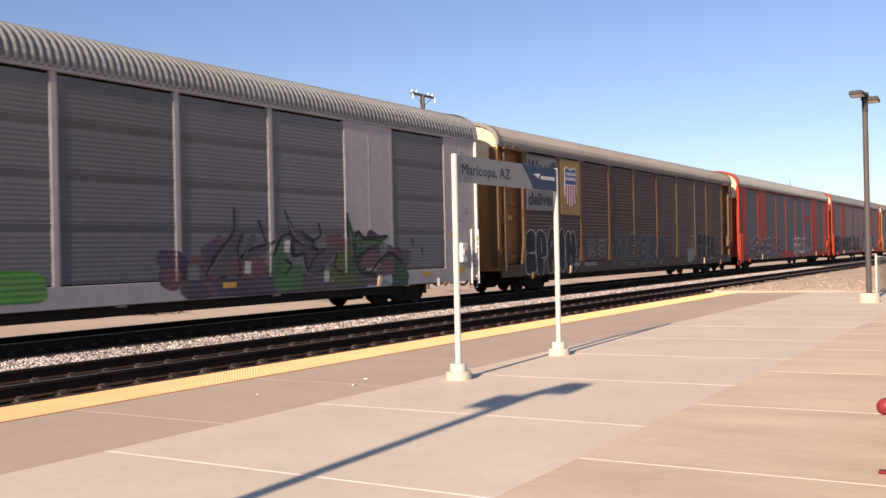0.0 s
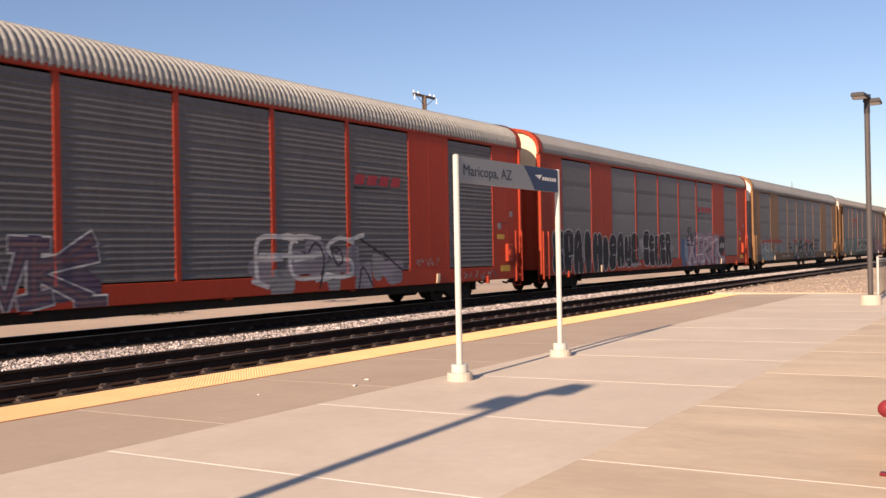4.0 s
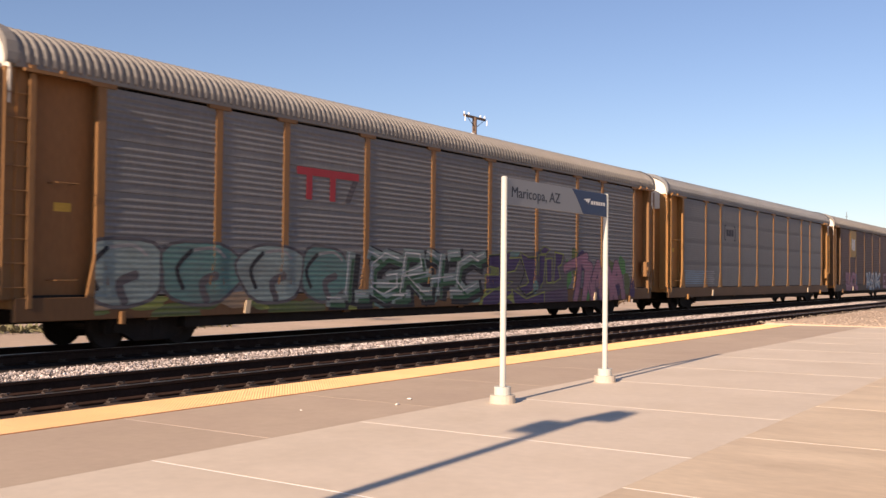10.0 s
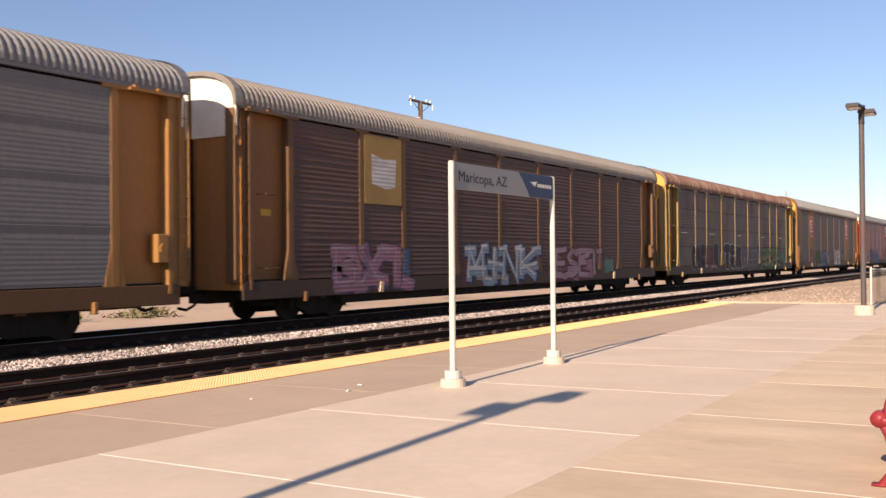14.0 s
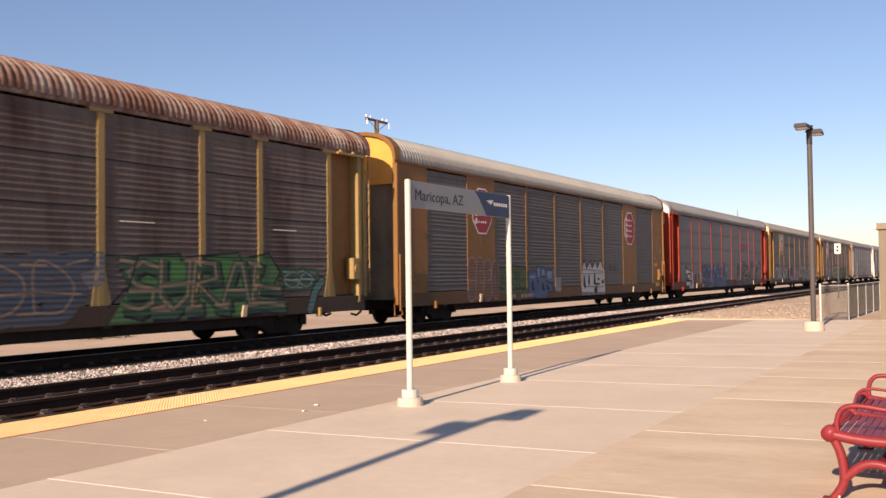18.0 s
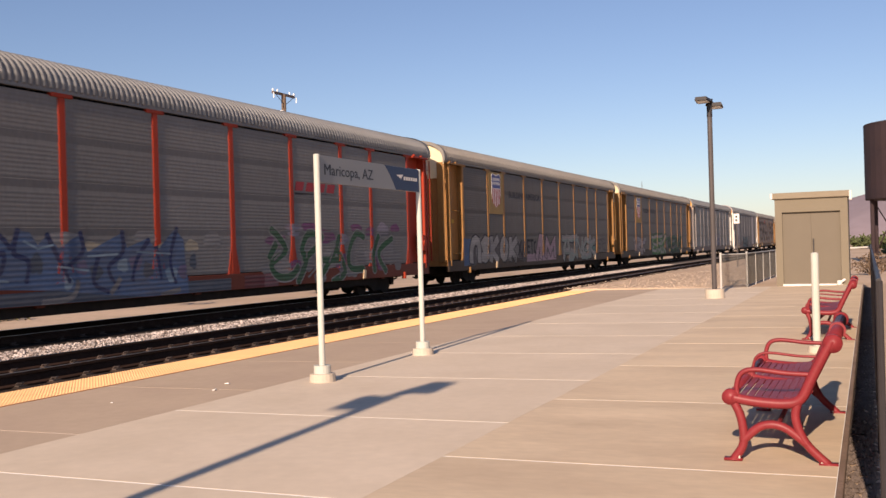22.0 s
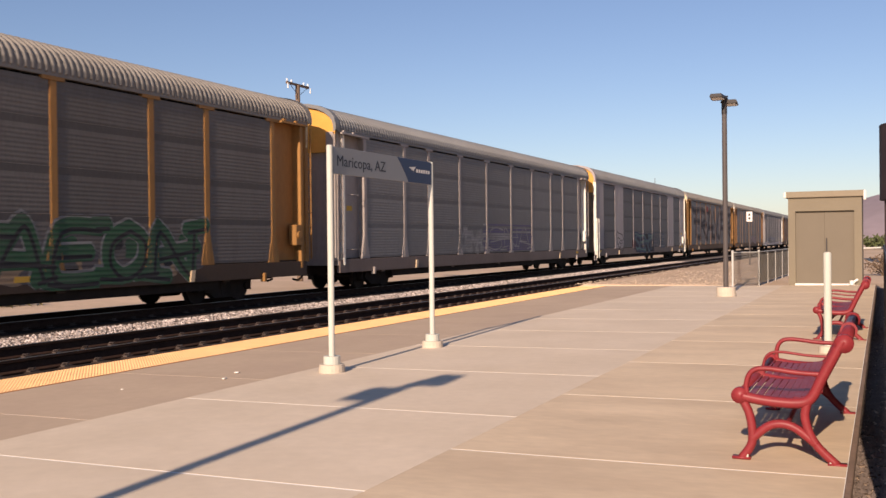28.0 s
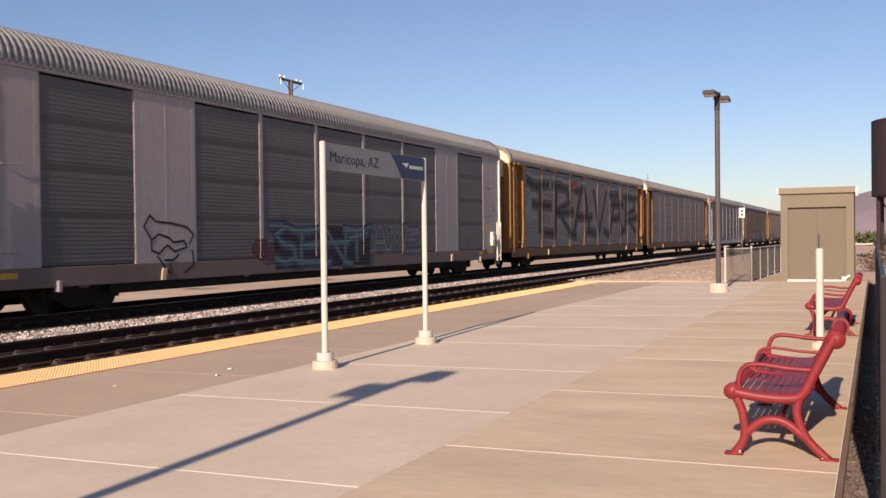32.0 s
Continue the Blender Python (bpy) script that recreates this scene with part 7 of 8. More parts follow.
    c = T[9]
    octagon(c, 5.45, 3.75, 0.88)
    octagon(c, 21.75, 3.75, 0.88)
    throwup(c, "SGEO", 4.35, 6.75, 0.62, 2.05, ["ochre"], "rose", "thin pink bubble letter outlines on brown", 81, 0.03)
    g = Layers(c)
    b, x = g.get("moss", 1)
    face(b, [(6.75, 0.78), (9.15, 0.78), (9.2, 1.75), (8.0, 1.8), (6.7, 1.72)], x)
    word(c, "ARU", 6.8, 9.2, 0.95, 1.60, [("leaf", 0.05), ("deep_green", 0.10, 0.03, -0.03)], "", False, 0.05, 82, 0.04, 0.26, g=g, base=5)
    brush(g, "black", 11, 0.05, ([(6.8, 1.74), (8.0, 1.82), (9.15, 1.77)], [(6.75, 1.0), (7.4, 0.92), (9.2, 0.95)], [(7.5, 1.75), (7.55, 0.95)], [(8.35, 1.75), (8.3, 0.95)]), False)
    g.done("olive green block letter graffiti")
    g = Layers(c)
    clouds(g, 9.3, 12.1, 0.9, 1.6, ["slate", "grey"], 83, 4, 0.7)
    body = ([(9.4, 1.56), (9.75, 1.64), (10.1, 1.56), (10.15, 1.76), (10.4, 1.8), (10.6, 1.64), (10.7, 1.8), (10.95, 1.72), (11.15, 1.52), (11.35, 1.68), (11.75, 1.64), (11.75, 0.82), (11.25, 0.78), (11.2, 0.4), (10.25, 0.4), (9.95, 0.6), (9.4, 0.66)],)
    shapes(g, "navy", 3, [grow(p, 0.05) for p in body])
    shapes(g, "blue", 5, body)
    shapes(g, "pale_blue", 6, ([(10.25, 1.72), (10.5, 1.72), (10.45, 1.4), (10.25, 1.36)], [(10.7, 1.68), (10.95, 1.66), (10.95, 1.4), (10.65, 1.4)], [(11.2, 1.6), (11.7, 1.6), (11.7, 1.32), (11.3, 1.32)], [(9.5, 1.44), (10.05, 1.46), (10.05, 1.34), (9.5, 1.32)],))
    shapes(g, "black", 8, ([(9.7, 1.18), (9.85, 1.26), (9.9, 0.86), (9.65, 0.84)], [(10.2, 1.32), (10.35, 1.24), (10.3, 1.02)], [(10.7, 1.1), (10.85, 1.14), (10.95, 0.84), (10.65, 0.84)], [(11.15, 1.04), (11.3, 1.08), (11.4, 0.86), (11.15, 0.84)],))
    brush(g, "navy", 9, 0.07, ([(10.15, 1.72), (10.2, 1.4), (10.3, 1.22)], [(10.6, 1.64), (10.65, 1.4), (11.0, 1.4), (11.15, 1.2), (11.8, 1.12)], [(9.95, 0.6), (10.2, 0.44), (10.55, 0.4)],))
    g.done("blue letter graffiti with navy edges")
    wash(c, 12.1, 12.6, 0.75, 1.5, ["chalk"], 85, "pale smeared patch", 1)
    scallop(c)
    scrawl(c, [[(18.7, 1.65), (18.8, 2.0), (18.95, 1.85), (18.75, 1.82), (18.95, 1.62)], [(19.0, 1.85), (19.05, 1.65), (19.2, 1.85), (19.25, 1.65)], [(19.45, 1.85), (19.3, 1.78), (19.45, 1.68), (19.3, 1.62)], [(19.55, 2.0), (19.55, 1.62), (19.68, 1.8), (19.72, 1.62)]], "black", 0.035, "thin black tag")
    c = T[10]
    g = Layers(c)
    head = ([(2.95, 1.7), (3.65, 1.62), (4.1, 1.5), (4.3, 1.6), (4.5, 1.4), (4.35, 1.16), (4.6, 0.84), (4.45, 0.46), (3.55, 0.48), (3.65, 0.74), (2.95, 0.72), (2.9, 0.94), (3.15, 1.0), (3.2, 1.38), (2.85, 1.48)],)
    shapes(g, "black", 1, [grow(p, 0.07) for p in head])
    shapes(g, "black", 1, ([(2.8, 1.84), (2.95, 1.96), (3.2, 1.76), (3.95, 1.64), (3.65, 1.56), (2.95, 1.7)], [(2.7, 1.6), (2.95, 1.68), (2.9, 1.52)], [(4.2, 1.68), (4.6, 1.6), (4.5, 1.44), (4.3, 1.5)], [(2.8, 1.12), (2.95, 1.16), (2.9, 1.0)],))
    shapes(g, "white", 4, head)
    brush(g, "black", 8, 0.10, ([(3.25, 1.14), (3.3, 1.38), (3.65, 1.44), (3.95, 1.3), (3.9, 1.14)], [(3.25, 1.06), (3.45, 1.14), (3.6, 1.04)], [(3.95, 1.44), (4.2, 1.4), (4.0, 1.08), (4.1, 0.96), (3.85, 0.78)], [(3.0, 1.02), (3.65, 0.98), (3.9, 1.0)], [(3.65, 0.48), (3.95, 0.6), (4.25, 1.06)], [(3.5, 0.6), (3.55, 0.5)],))
    g.done("white cartoonish block graffiti with black edges")
    wash(c, 4.9, 6.4, 0.8, 1.45, ["smoke", "sand", "smoke"], 94, "brownish smeared paint", 3)
    g = Layers(c)
    clouds(g, 8.0, 14.6, 1.45, 1.95, ["cream", "silver", "cream"], 96, 8, 0.6)
    shapes(g, "slate", 1, ([(6.6, 0.8), (14.9, 0.84), (14.9, 0.44), (6.6, 0.56)],))
    shapes(g, "cream", 2, ([(6.15, 1.52), (6.6, 1.48), (6.7, 1.14), (6.45, 0.72), (6.1, 0.94)], [(6.6, 0.76), (7.05, 0.76), (7.0, 0.6), (6.6, 0.6)],))
    shapes(g, "blue", 3, ([(6.65, 1.82), (6.9, 2.16), (7.15, 1.82), (7.55, 1.98), (7.85, 1.76), (8.05, 2.06), (8.35, 2.02), (8.55, 1.76), (8.8, 1.96), (9.1, 1.68), (9.7, 2.0), (9.9, 1.6), (10.95, 2.02), (11.1, 1.68), (11.8, 1.9), (12.05, 1.58), (12.75, 2.12), (13.05, 1.86), (13.2, 0.54), (12.05, 0.5), (10.45, 0.64), (9.05, 0.8), (7.8, 0.88), (6.75, 0.92), (6.85, 1.28)],))
    clouds(g, 8.3, 13.6, 0.95, 1.5, ["slate", "blue", "pale_blue", "violet"], 95, 13, 0.55, 4)
    brush(g, "navy", 8, 0.13, ([(6.9, 2.16), (6.8, 1.6), (7.1, 1.06)], [(7.15, 1.82), (7.55, 1.98), (7.85, 1.72)], [(7.25, 1.44), (7.7, 1.6), (7.6, 1.2), (7.3, 1.32)], [(8.05, 2.06), (7.95, 1.6), (8.3, 1.44), (8.25, 1.04)], [(8.8, 1.96), (9.1, 1.44), (9.35, 1.0)], [(9.7, 2.0), (9.75, 1.6), (9.25, 1.26)], [(10.95, 2.02), (10.95, 1.58), (10.5, 1.24), (10.75, 0.8)], [(11.8, 1.84), (11.4, 1.4), (11.25, 0.96)], [(12.8, 2.12), (12.55, 1.4), (12.7, 0.84)], [(12.05, 1.68), (12.2, 0.94)], [(10.2, 1.5), (10.05, 0.92), (10.45, 0.72)],), True, 0.7)
    brush(g, "pale_blue", 9, 0.05, ([(7.1, 1.6), (7.45, 1.76)], [(8.2, 1.84), (8.55, 1.68), (8.95, 1.76)], [(9.9, 1.5), (10.8, 1.54)], [(11.4, 1.58), (12.55, 1.52)], [(6.85, 1.12), (7.8, 1.04)], [(9.05, 1.3), (9.9, 1.2)],), False)
    brush(g, "grey", 9, 0.12, ([(8.65, 0.58), (9.4, 0.64), (9.6, 0.96)], [(10.55, 0.68), (10.85, 0.98)], [(12.2, 0.54), (12.85, 0.64)],))
    g.done("dark blue spiky letter graffiti over a pale sprayed ground")
    g = Layers(c)
    clouds(g, 16.6, 25.0, 1.7, 2.25, ["magenta", "lilac", "magenta"], 97, 9, 0.6)
    clouds(g, 16.4, 25.0, 0.6, 1.5, ["grey", "silver", "magenta", "grey"], 98, 13, 0.7, 1)
    shapes(g, "dark_red", 2, ([(15.5, 0.88), (16.45, 0.88), (16.4, 0.48), (15.5, 0.52)],))
    shapes(g, "dull_pink", 2, ([(16.45, 0.9), (17.1, 0.92), (17.1, 0.52), (16.4, 0.52)],))
    lines = ([(16.85, 2.12), (17.15, 1.96), (17.55, 1.56), (17.15, 1.34), (16.8, 1.12), (17.1, 0.8), (17.75, 0.78), (18.15, 1.02)], [(16.7, 1.34), (17.05, 1.72)], [(19.55, 1.92), (18.8, 2.02), (18.4, 1.54), (18.65, 1.24), (18.15, 0.62)], [(18.5, 1.24), (19.35, 1.68)], [(20.6, 1.92), (20.2, 1.36), (19.2, 0.56)], [(20.45, 1.52), (20.9, 0.82), (20.15, 0.52)], [(19.2, 1.22), (20.6, 1.2)], [(22.2, 1.92), (21.7, 2.02), (21.2, 1.44), (21.3, 0.92), (22.1, 0.88)], [(23.25, 1.94), (22.85, 1.32), (22.9, 0.8)], [(24.25, 1.86), (23.25, 1.4), (23.7, 0.76)],)
    brush(g, "silver", 4, 0.30, lines)
    brush(g, "deep_green", 6, 0.21, lines)
    brush(g, "grey", 9, 0.07, ([(16.95, 1.9), (17.35, 1.56), (16.95, 1.28)], [(19.25, 1.92), (18.75, 1.76), (18.65, 1.32)], [(20.35, 1.68), (19.95, 1.12)], [(21.55, 1.76), (21.4, 1.1)], [(19.2, 1.0), (18.7, 0.72)], [(20.7, 1.2), (20.55, 0.64)],))
    g.done("dark green letter graffiti over pale stripes and magenta spray")
    swoosh(c, 18.1, 20.5, 3.3)
    c = T[11]
    shield(c, 5.4, 3.27, 1.15, 1.55)
    lettering("slogan", "BUILDING AMERICA", 0.44, dark_ink, c, on_side(1.5050, 7.1, 3.78), fat=0.01, width=4.6, label="dark painted slogan")
    wash(c, 0.2, 2.2, 0.60, 2.0, ["pale_blue", "blue"], 101, "pale blue sprayed patch", 2)
    round_word(c)
    g = Layers(c)
    clouds(g, 15.6, 22.2, 0.75, 1.3, ["pale_teal", "sand", "teal"], 105, 9, 0.8)
    word(c, "AJNGK", 15.6, 22.2, 0.80, 1.85, [("black", 0.46, 0.04, -0.04), ("chalk", 0.35), ("pale_teal", 0.14, 0.05, -0.12)], "", False, 0.12, 106, 0.05, 0.28, g=g, base=3)
    g.done("pale letter graffiti with black edges over teal")
    word(c, "SC", 23.0, 24.8, 1.15, 1.7, [("smoke", 0.10)], "thin dark faded tag", True, 0.0, 107, 0.1)
    c = T[12]
    shield(c, 5.4, 3.27, 1.15, 1.55)
    lettering("slogan", "BUILDING AMERICA", 0.44, dark_ink, c, on_side(1.5050, 7.1, 3.78), fat=0.01, width=4.6, label="dark painted slogan")
    word(c, "WRK", 3.6, 7.2, 0.85, 1.8, [("plum", 0.36), ("chalk", 0.26), ("lilac", 0.08)], "pale letter graffiti with plum edges", False, 0.1, 111, 0.08, 0.25)
    g = Layers(c)
    clouds(g, 9.8, 15.4, 0.7, 1.8, ["deep_green", "smoke"], 114, 8, 0.8)
    word(c, "SOK", 10.0, 15.3, 0.72, 1.85, [("deep_green", 0.62), ("chalk", 0.30), ("leaf", 0.14, 0.08, -0.12)], "", True, 0.1, 112, 0.06, 0.26, g=g, base=3)
    g.done("white and dark green fat letter graffiti")
    g = Layers(c)
    clouds(g, 15.6, 22.4, 0.6, 1.0, ["smoke", "sand", "smoke"], 115, 9, 0.8)
    clouds(g, 16.0, 22.4, 0.9, 1.75, ["deep_green", "smoke", "black"], 116, 10, 0.7, 1)
    word(c, "AEON", 16.3, 22.2, 0.78, 1.85, [("silver", 0.38, -0.02, 0.03), ("deep_green", 0.33), ("black", 0.09, 0.06, -0.08)], "", True, 0.15, 113, 0.05, 0.32, g=g, base=3)
    g.done("dark green letter graffiti with a white sheen")
    c = T[13]
    for y, z, w, h in ((26.12, 3.49, 0.50, 0.02), (26.12, 3.13, 0.50, 0.02)):
        bars(c, y, z, [w], h, dark_ink, label="frame line of a stencilled panel", x=1.2605)
    bars(c, 26.12, 3.15, [0.02, 0.02], 0.34, dark_ink, 0.44, "frame line of a stencilled panel", 1.2605)
    for z in (2.30, 2.42, 2.54, 2.66):
        bars(c, 26.20, z, [0.09, 0.12, 0.07], 0.05, dark_ink, 0.04, "fine print on the end panel", 1.2605)
    word(c, "KEMA", 9.1, 11.6, 1.15, 1.85, [("silver", 0.26), ("chalk", 0.08)], "faint white letter graffiti", False, 0.1, 121, 0.06, 0.2)
    lilac_stripes(c)
    c = T[14]
    scrawl(c, ([(6.2, 1.38), (6.35, 1.6), (6.1, 1.8), (5.55, 1.88), (5.0, 1.92), (4.8, 2.06), (4.6, 1.8), (4.85, 1.48)], [(4.85, 1.48), (5.1, 1.62), (5.45, 1.54), (5.6, 1.42), (6.0, 1.46), (6.1, 1.3), (5.65, 1.2), (5.4, 1.36), (5.1, 1.16), (4.85, 1.24), (4.85, 1.48)], [(5.3, 1.0), (5.6, 1.0), (5.8, 1.12)], [(5.05, 1.1), (5.25, 0.88), (5.5, 0.68)], [(6.3, 1.22), (6.35, 0.86), (6.0, 0.68)], [(5.45, 0.92), (5.55, 0.76)],), "black", 0.055, "black outline doodle of a face in a cap")
    g = Layers(c)
    clouds(g, 9.3, 15.6, 0.75, 1.6, ["smoke", "navy", "smoke"], 131, 9, 0.8)
    shapes(g, "black", 3, ([(9.9, 0.62), (15.4, 0.6), (15.5, 1.72), (13.2, 1.9), (11.0, 1.82), (9.85, 1.86)],))
    clouds(g, 8.9, 10.0, 0.9, 1.5, ["dark_red"], 133, 2, 0.9, 2)
    word(c, "SENT", 9.8, 15.3, 0.75, 1.75, [("navy", 0.34), ("slate", 0.20), ("teal", 0.09, -0.02, 0.03)], "", False, 0.0, 132, 0.05, 0.28, g=g, base=4)
    g.done("dark blue and teal letter graffiti on a black ground")
    word(c, "AME", 15.6, 19.2, 1.0, 1.8, [("slate", 0.30), ("grey", 0.12)], "faded blue-grey letter graffiti", False, 0.0, 134, 0.05, 0.3)
    c = T[15]
    g = Layers(c)
    clouds(g, 2.2, 25.0, 1.9, 3.7, ["silver", "grey"], 142, 12, 0.95)
    word(c, "TRAVAR", 2.2, 25.2, 1.7, 4.2, [("silver", 0.95), ("smoke", 0.62), ("black", 0.25)], "", False, 0.2, 141, 0.06, 0.34, g=g, base=3)
    b, x = g.get("red", 13)
    face(b, [(9.6, 4.1), (10.6, 4.15), (10.7, 4.6), (9.9, 4.65)], x)
    g.done("large dark letters on silver across the whole side")
    for k, lo, hi, cols in ((16, 12, 20, ["rose", "chalk"]), (17, 4, 15, ["chalk", "blue"]), (18, 8, 18, ["chalk", "smoke"]), (19, 3, 12, ["green", "chalk"])):
        wild(T[k], lo, hi, 0.85, 1.8, 7, cols, "smoke", 150 + k, "small faded graffiti along the bottom", 0.05)


deck_out()


# ---- beyond the platform ----
wood_pole = paint("pole_wood", (0.16, 0.11, 0.08), rough=0.9, var=0.25, scale=2, stretch=(1, 1, 0.2))
tank_m = paint("tank_rust", (0.040, 0.026, 0.030), rough=0.8, var=0.2, scale=0.6, fine=6, grime=(0.05, 0.03, 0.028), grime_amt=0.6)
# ridge colour has the distance haze mixed into it
ridge_m = paint("hazy_ridge", (0.30, 0.24, 0.26), rough=1.0, var=0.12, scale=0.004, fine=0.02)
leaf_m = paint("desert_leaf", (0.085, 0.10, 0.04), rough=0.9, var=0.4, scale=3, fine=20)
twig_m = paint("dry_twig", (0.16, 0.11, 0.075), rough=0.9, var=0.3)
slat_m = paint("dark_fence_screen", (0.030, 0.036, 0.028), rough=0.7, var=0.2, scale=2)


def utility_pole(x, y, h, label, arms=1):
    s = thing("utility_pole", label, "pole", "utility poles", pose(x, y, -0.4))
    bm = bmesh.new()
    cyl(bm, (0, 0, 0), (0, 0, h), 0.17, 10, 0.12)
    part("pole", bm, wood_pole, s)
    bm = bmesh.new()
    box(bm, -0.05, 0.05, -1.0, 1.0, h - 0.06, h + 0.06, 0.01)
    a = part("crossarm", bm, wood_pole, s)
    for dy in (-0.95, -0.55, 0.55, 0.95):
        bm = bmesh.new()
        cyl(bm, (0, dy, h + 0.06), (0, dy, h + 0.10), 0.02, 8)
        cyl(bm, (0, dy, h + 0.10), (0, dy, h + 0.19), 0.05, 8, 0.035)
        part("insulator", bm, glassy, a, "pale glazed insulator")
    for dy in (-1, 1):
        bm = bmesh.new()
        tube(bm, [(0.06, dy * 0.9, h), (0.06, dy * 0.5, h - 0.25), (0.06, 0, h - 0.55)], 0.014, 6)
        part("brace", bm, dark_metal, s)
        bm = bmesh.new()
        cyl(bm, (0.10, dy * 1.02, h - 0.30), (0.10, dy * 1.02, h - 0.02), 0.035, 8, 0.02)
        part("hanging_insulator", bm, glassy, a, "pale hanging insulator")
    if arms:
        bm = bmesh.new()
        cyl(bm, (0.05, -0.30, h - 1.40), (0.05, -0.30, h - 0.85), 0.14, 12)
        part("transformer", bm, glassy, s, "pale grey can-shaped transformer")


utility_pole(-27.0, 40.9, 10.0, "wooden utility pole with crossarm and transformer")


def mast(x, y, h, label):
    s = thing("signal_mast", label, "mast", "far masts", pose(x, y, -0.3))
    bm = bmesh.new()
    cyl(bm, (0, 0, 0), (0, 0, h), 0.12, 6, 0.05)
    part("mast_pole", bm, pole_m, s)
    bm = bmesh.new()
    for i in range(4):
        box(bm, -0.25, 0.25, -0.03, 0.03, h * (0.7 + i * 0.08), h * (0.7 + i * 0.08) + 0.06)
    part("mast_bars", bm, pole_m, s)


mast(-58.0, 150.0, 11.5, "thin lattice mast far behind the train")
mast(-45.5, 210.0, 15.5, "thin grey mast far behind the train")


def track_sign():
    s = thing("track_sign", "small white square sign on a slim post", "sign", m=pose(-7.3, 60.0, -0.2))
    bm = bmesh.new()
    cyl(bm, (0, 0, 0), (0, 0, 3.33), 0.04, 8)
    part("post", bm, pole_m, s)
    bm = bmesh.new()
    box(bm, -0.17, 0.17, -0.06, -0.04, 2.75, 3.35, 0.004)
    pl = part("sign_plate", bm, white_paint, s, "white sign plate")
    for z in (2.88, 3.10):
        bm = bmesh.new()
        box(bm, -0.06, 0.06, -0.066, -0.06, z, z + 0.13)
        part("sign_mark", bm, dark_ink, pl)


track_sign()


def water_tank():
    s = thing("water_tank", "dark rusty water tank on steel legs", "tank", m=pose(2.95, 60.0, -0.1))
    bm = bmesh.new()
    cyl(bm, (0, 0, 3.72), (0, 0, 8.0), 3.08, 40)
    cyl(bm, (0, 0, 8.0), (0, 0, 8.35), 3.08, 40, 0.3)
    part("tank_shell", bm, tank_m, s)
    bm = bmesh.new()
    for z in (3.74, 5.1, 6.5, 7.9):
        cyl(bm, (0, 0, z), (0, 0, z + 0.05), 3.09, 40)
    part("hoop", bm, tank_m, s, "riveted hoops round the shell")
    for i in range(8):
        a = i * math.pi / 4 + 0.3
        x, y = 2.85 * math.cos(a), 2.85 * math.sin(a)
        bm = bmesh.new()
        cyl(bm, (x, y, 0), (x, y, 3.75), 0.11, 8)
        part("leg", bm, tank_m, s)
        b = a + math.pi / 4
        bm = bmesh.new()
        cyl(bm, (x, y, 0.4), (2.85 * math.cos(b), 2.85 * math.sin(b), 3.5), 0.035, 6)
        part("brace", bm, tank_m, s)
    bm = bmesh.new()
    cyl(bm, (0, 0, 0), (0, 0, 3.75), 0.25, 12)
    part("riser_pipe", bm, tank_m, s)


water_tank()


def ridge():
    bm = bmesh.new()
    lo, hi, back = [], [], []
    for i in range(81):
        x = -1600 + i * 60
        h = 25 + 105 * math.exp(-((x - 120) / 420) ** 2) + 60 * math.exp(-((x - 1500) / 600) ** 2) + 16 * noise.noise(Vector((x * 0.006, 1, 0))) + 7 * noise.noise(Vector((x * 0.02, 5, 0)))
        y = 3000 + 60 * math.sin(i * 0.4)
        lo.append(bm.verts.new((x, y - 420, -2)))
        hi.append(bm.verts.new((x, y, max(3, h))))
        back.append(bm.verts.new((x, y + 400, -2)))
    for i in range(80):
        bm.faces.new((lo[i], lo[i + 1], hi[i + 1], hi[i]))
        bm.faces.new((hi[i], hi[i + 1], back[i + 1], back[i]))
    tagged(part("backdrop_ridge", bm, ridge_m, None, smooth=True), "hazy mountain ridge on the horizon", "mountain", kind="structure")


ridge()


def shrub(x, y, r, h, seed, dry=False):
    rng = random.Random(seed)
    s = thing("desert_shrub", "low dry desert shrub with sparse leaves" if dry else "dusty green desert shrub", "shrub", "desert shrubs", pose(x, y, -0.12))
    bm = bmesh.new()
    tips = []
    for i in range(14):
        a, t = rng.uniform(0, 6.28), rng.uniform(0.3, 1.0)
        e = (r * t * math.cos(a), r * t * math.sin(a), h * (1.1 - 0.5 * t) * rng.uniform(0.7, 1.0))
        tube(bm, [(0, 0, 0), (e[0] * 0.4, e[1] * 0.4, e[2] * 0.6), e], 0.012 + 0.01 * r, 4)
        tips.append(Vector(e))
    part("twig_tangle", bm, twig_m, s, "thin dry twigs")
    bm = bmesh.new()
    for i in range(420 if not dry else 160):
        c = rng.choice(tips) * rng.uniform(0.55, 1.08) + Vector((rng.gauss(0, 0.16 * r), rng.gauss(0, 0.16 * r), rng.gauss(0, 0.12 * h)))
        u = Vector((rng.uniform(-1, 1), rng.uniform(-1, 1), rng.uniform(-1, 1))).normalized() * r * 0.10
        w = u.orthogonal().normalized() * r * 0.05
        c.z = max(c.z, 0.03)
        vs = [bm.verts.new(c + q) for q in (-u, w, u, -w)]
        bm.faces.new(vs)
    part("leaves", bm, leaf_m if not dry else twig_m, s)


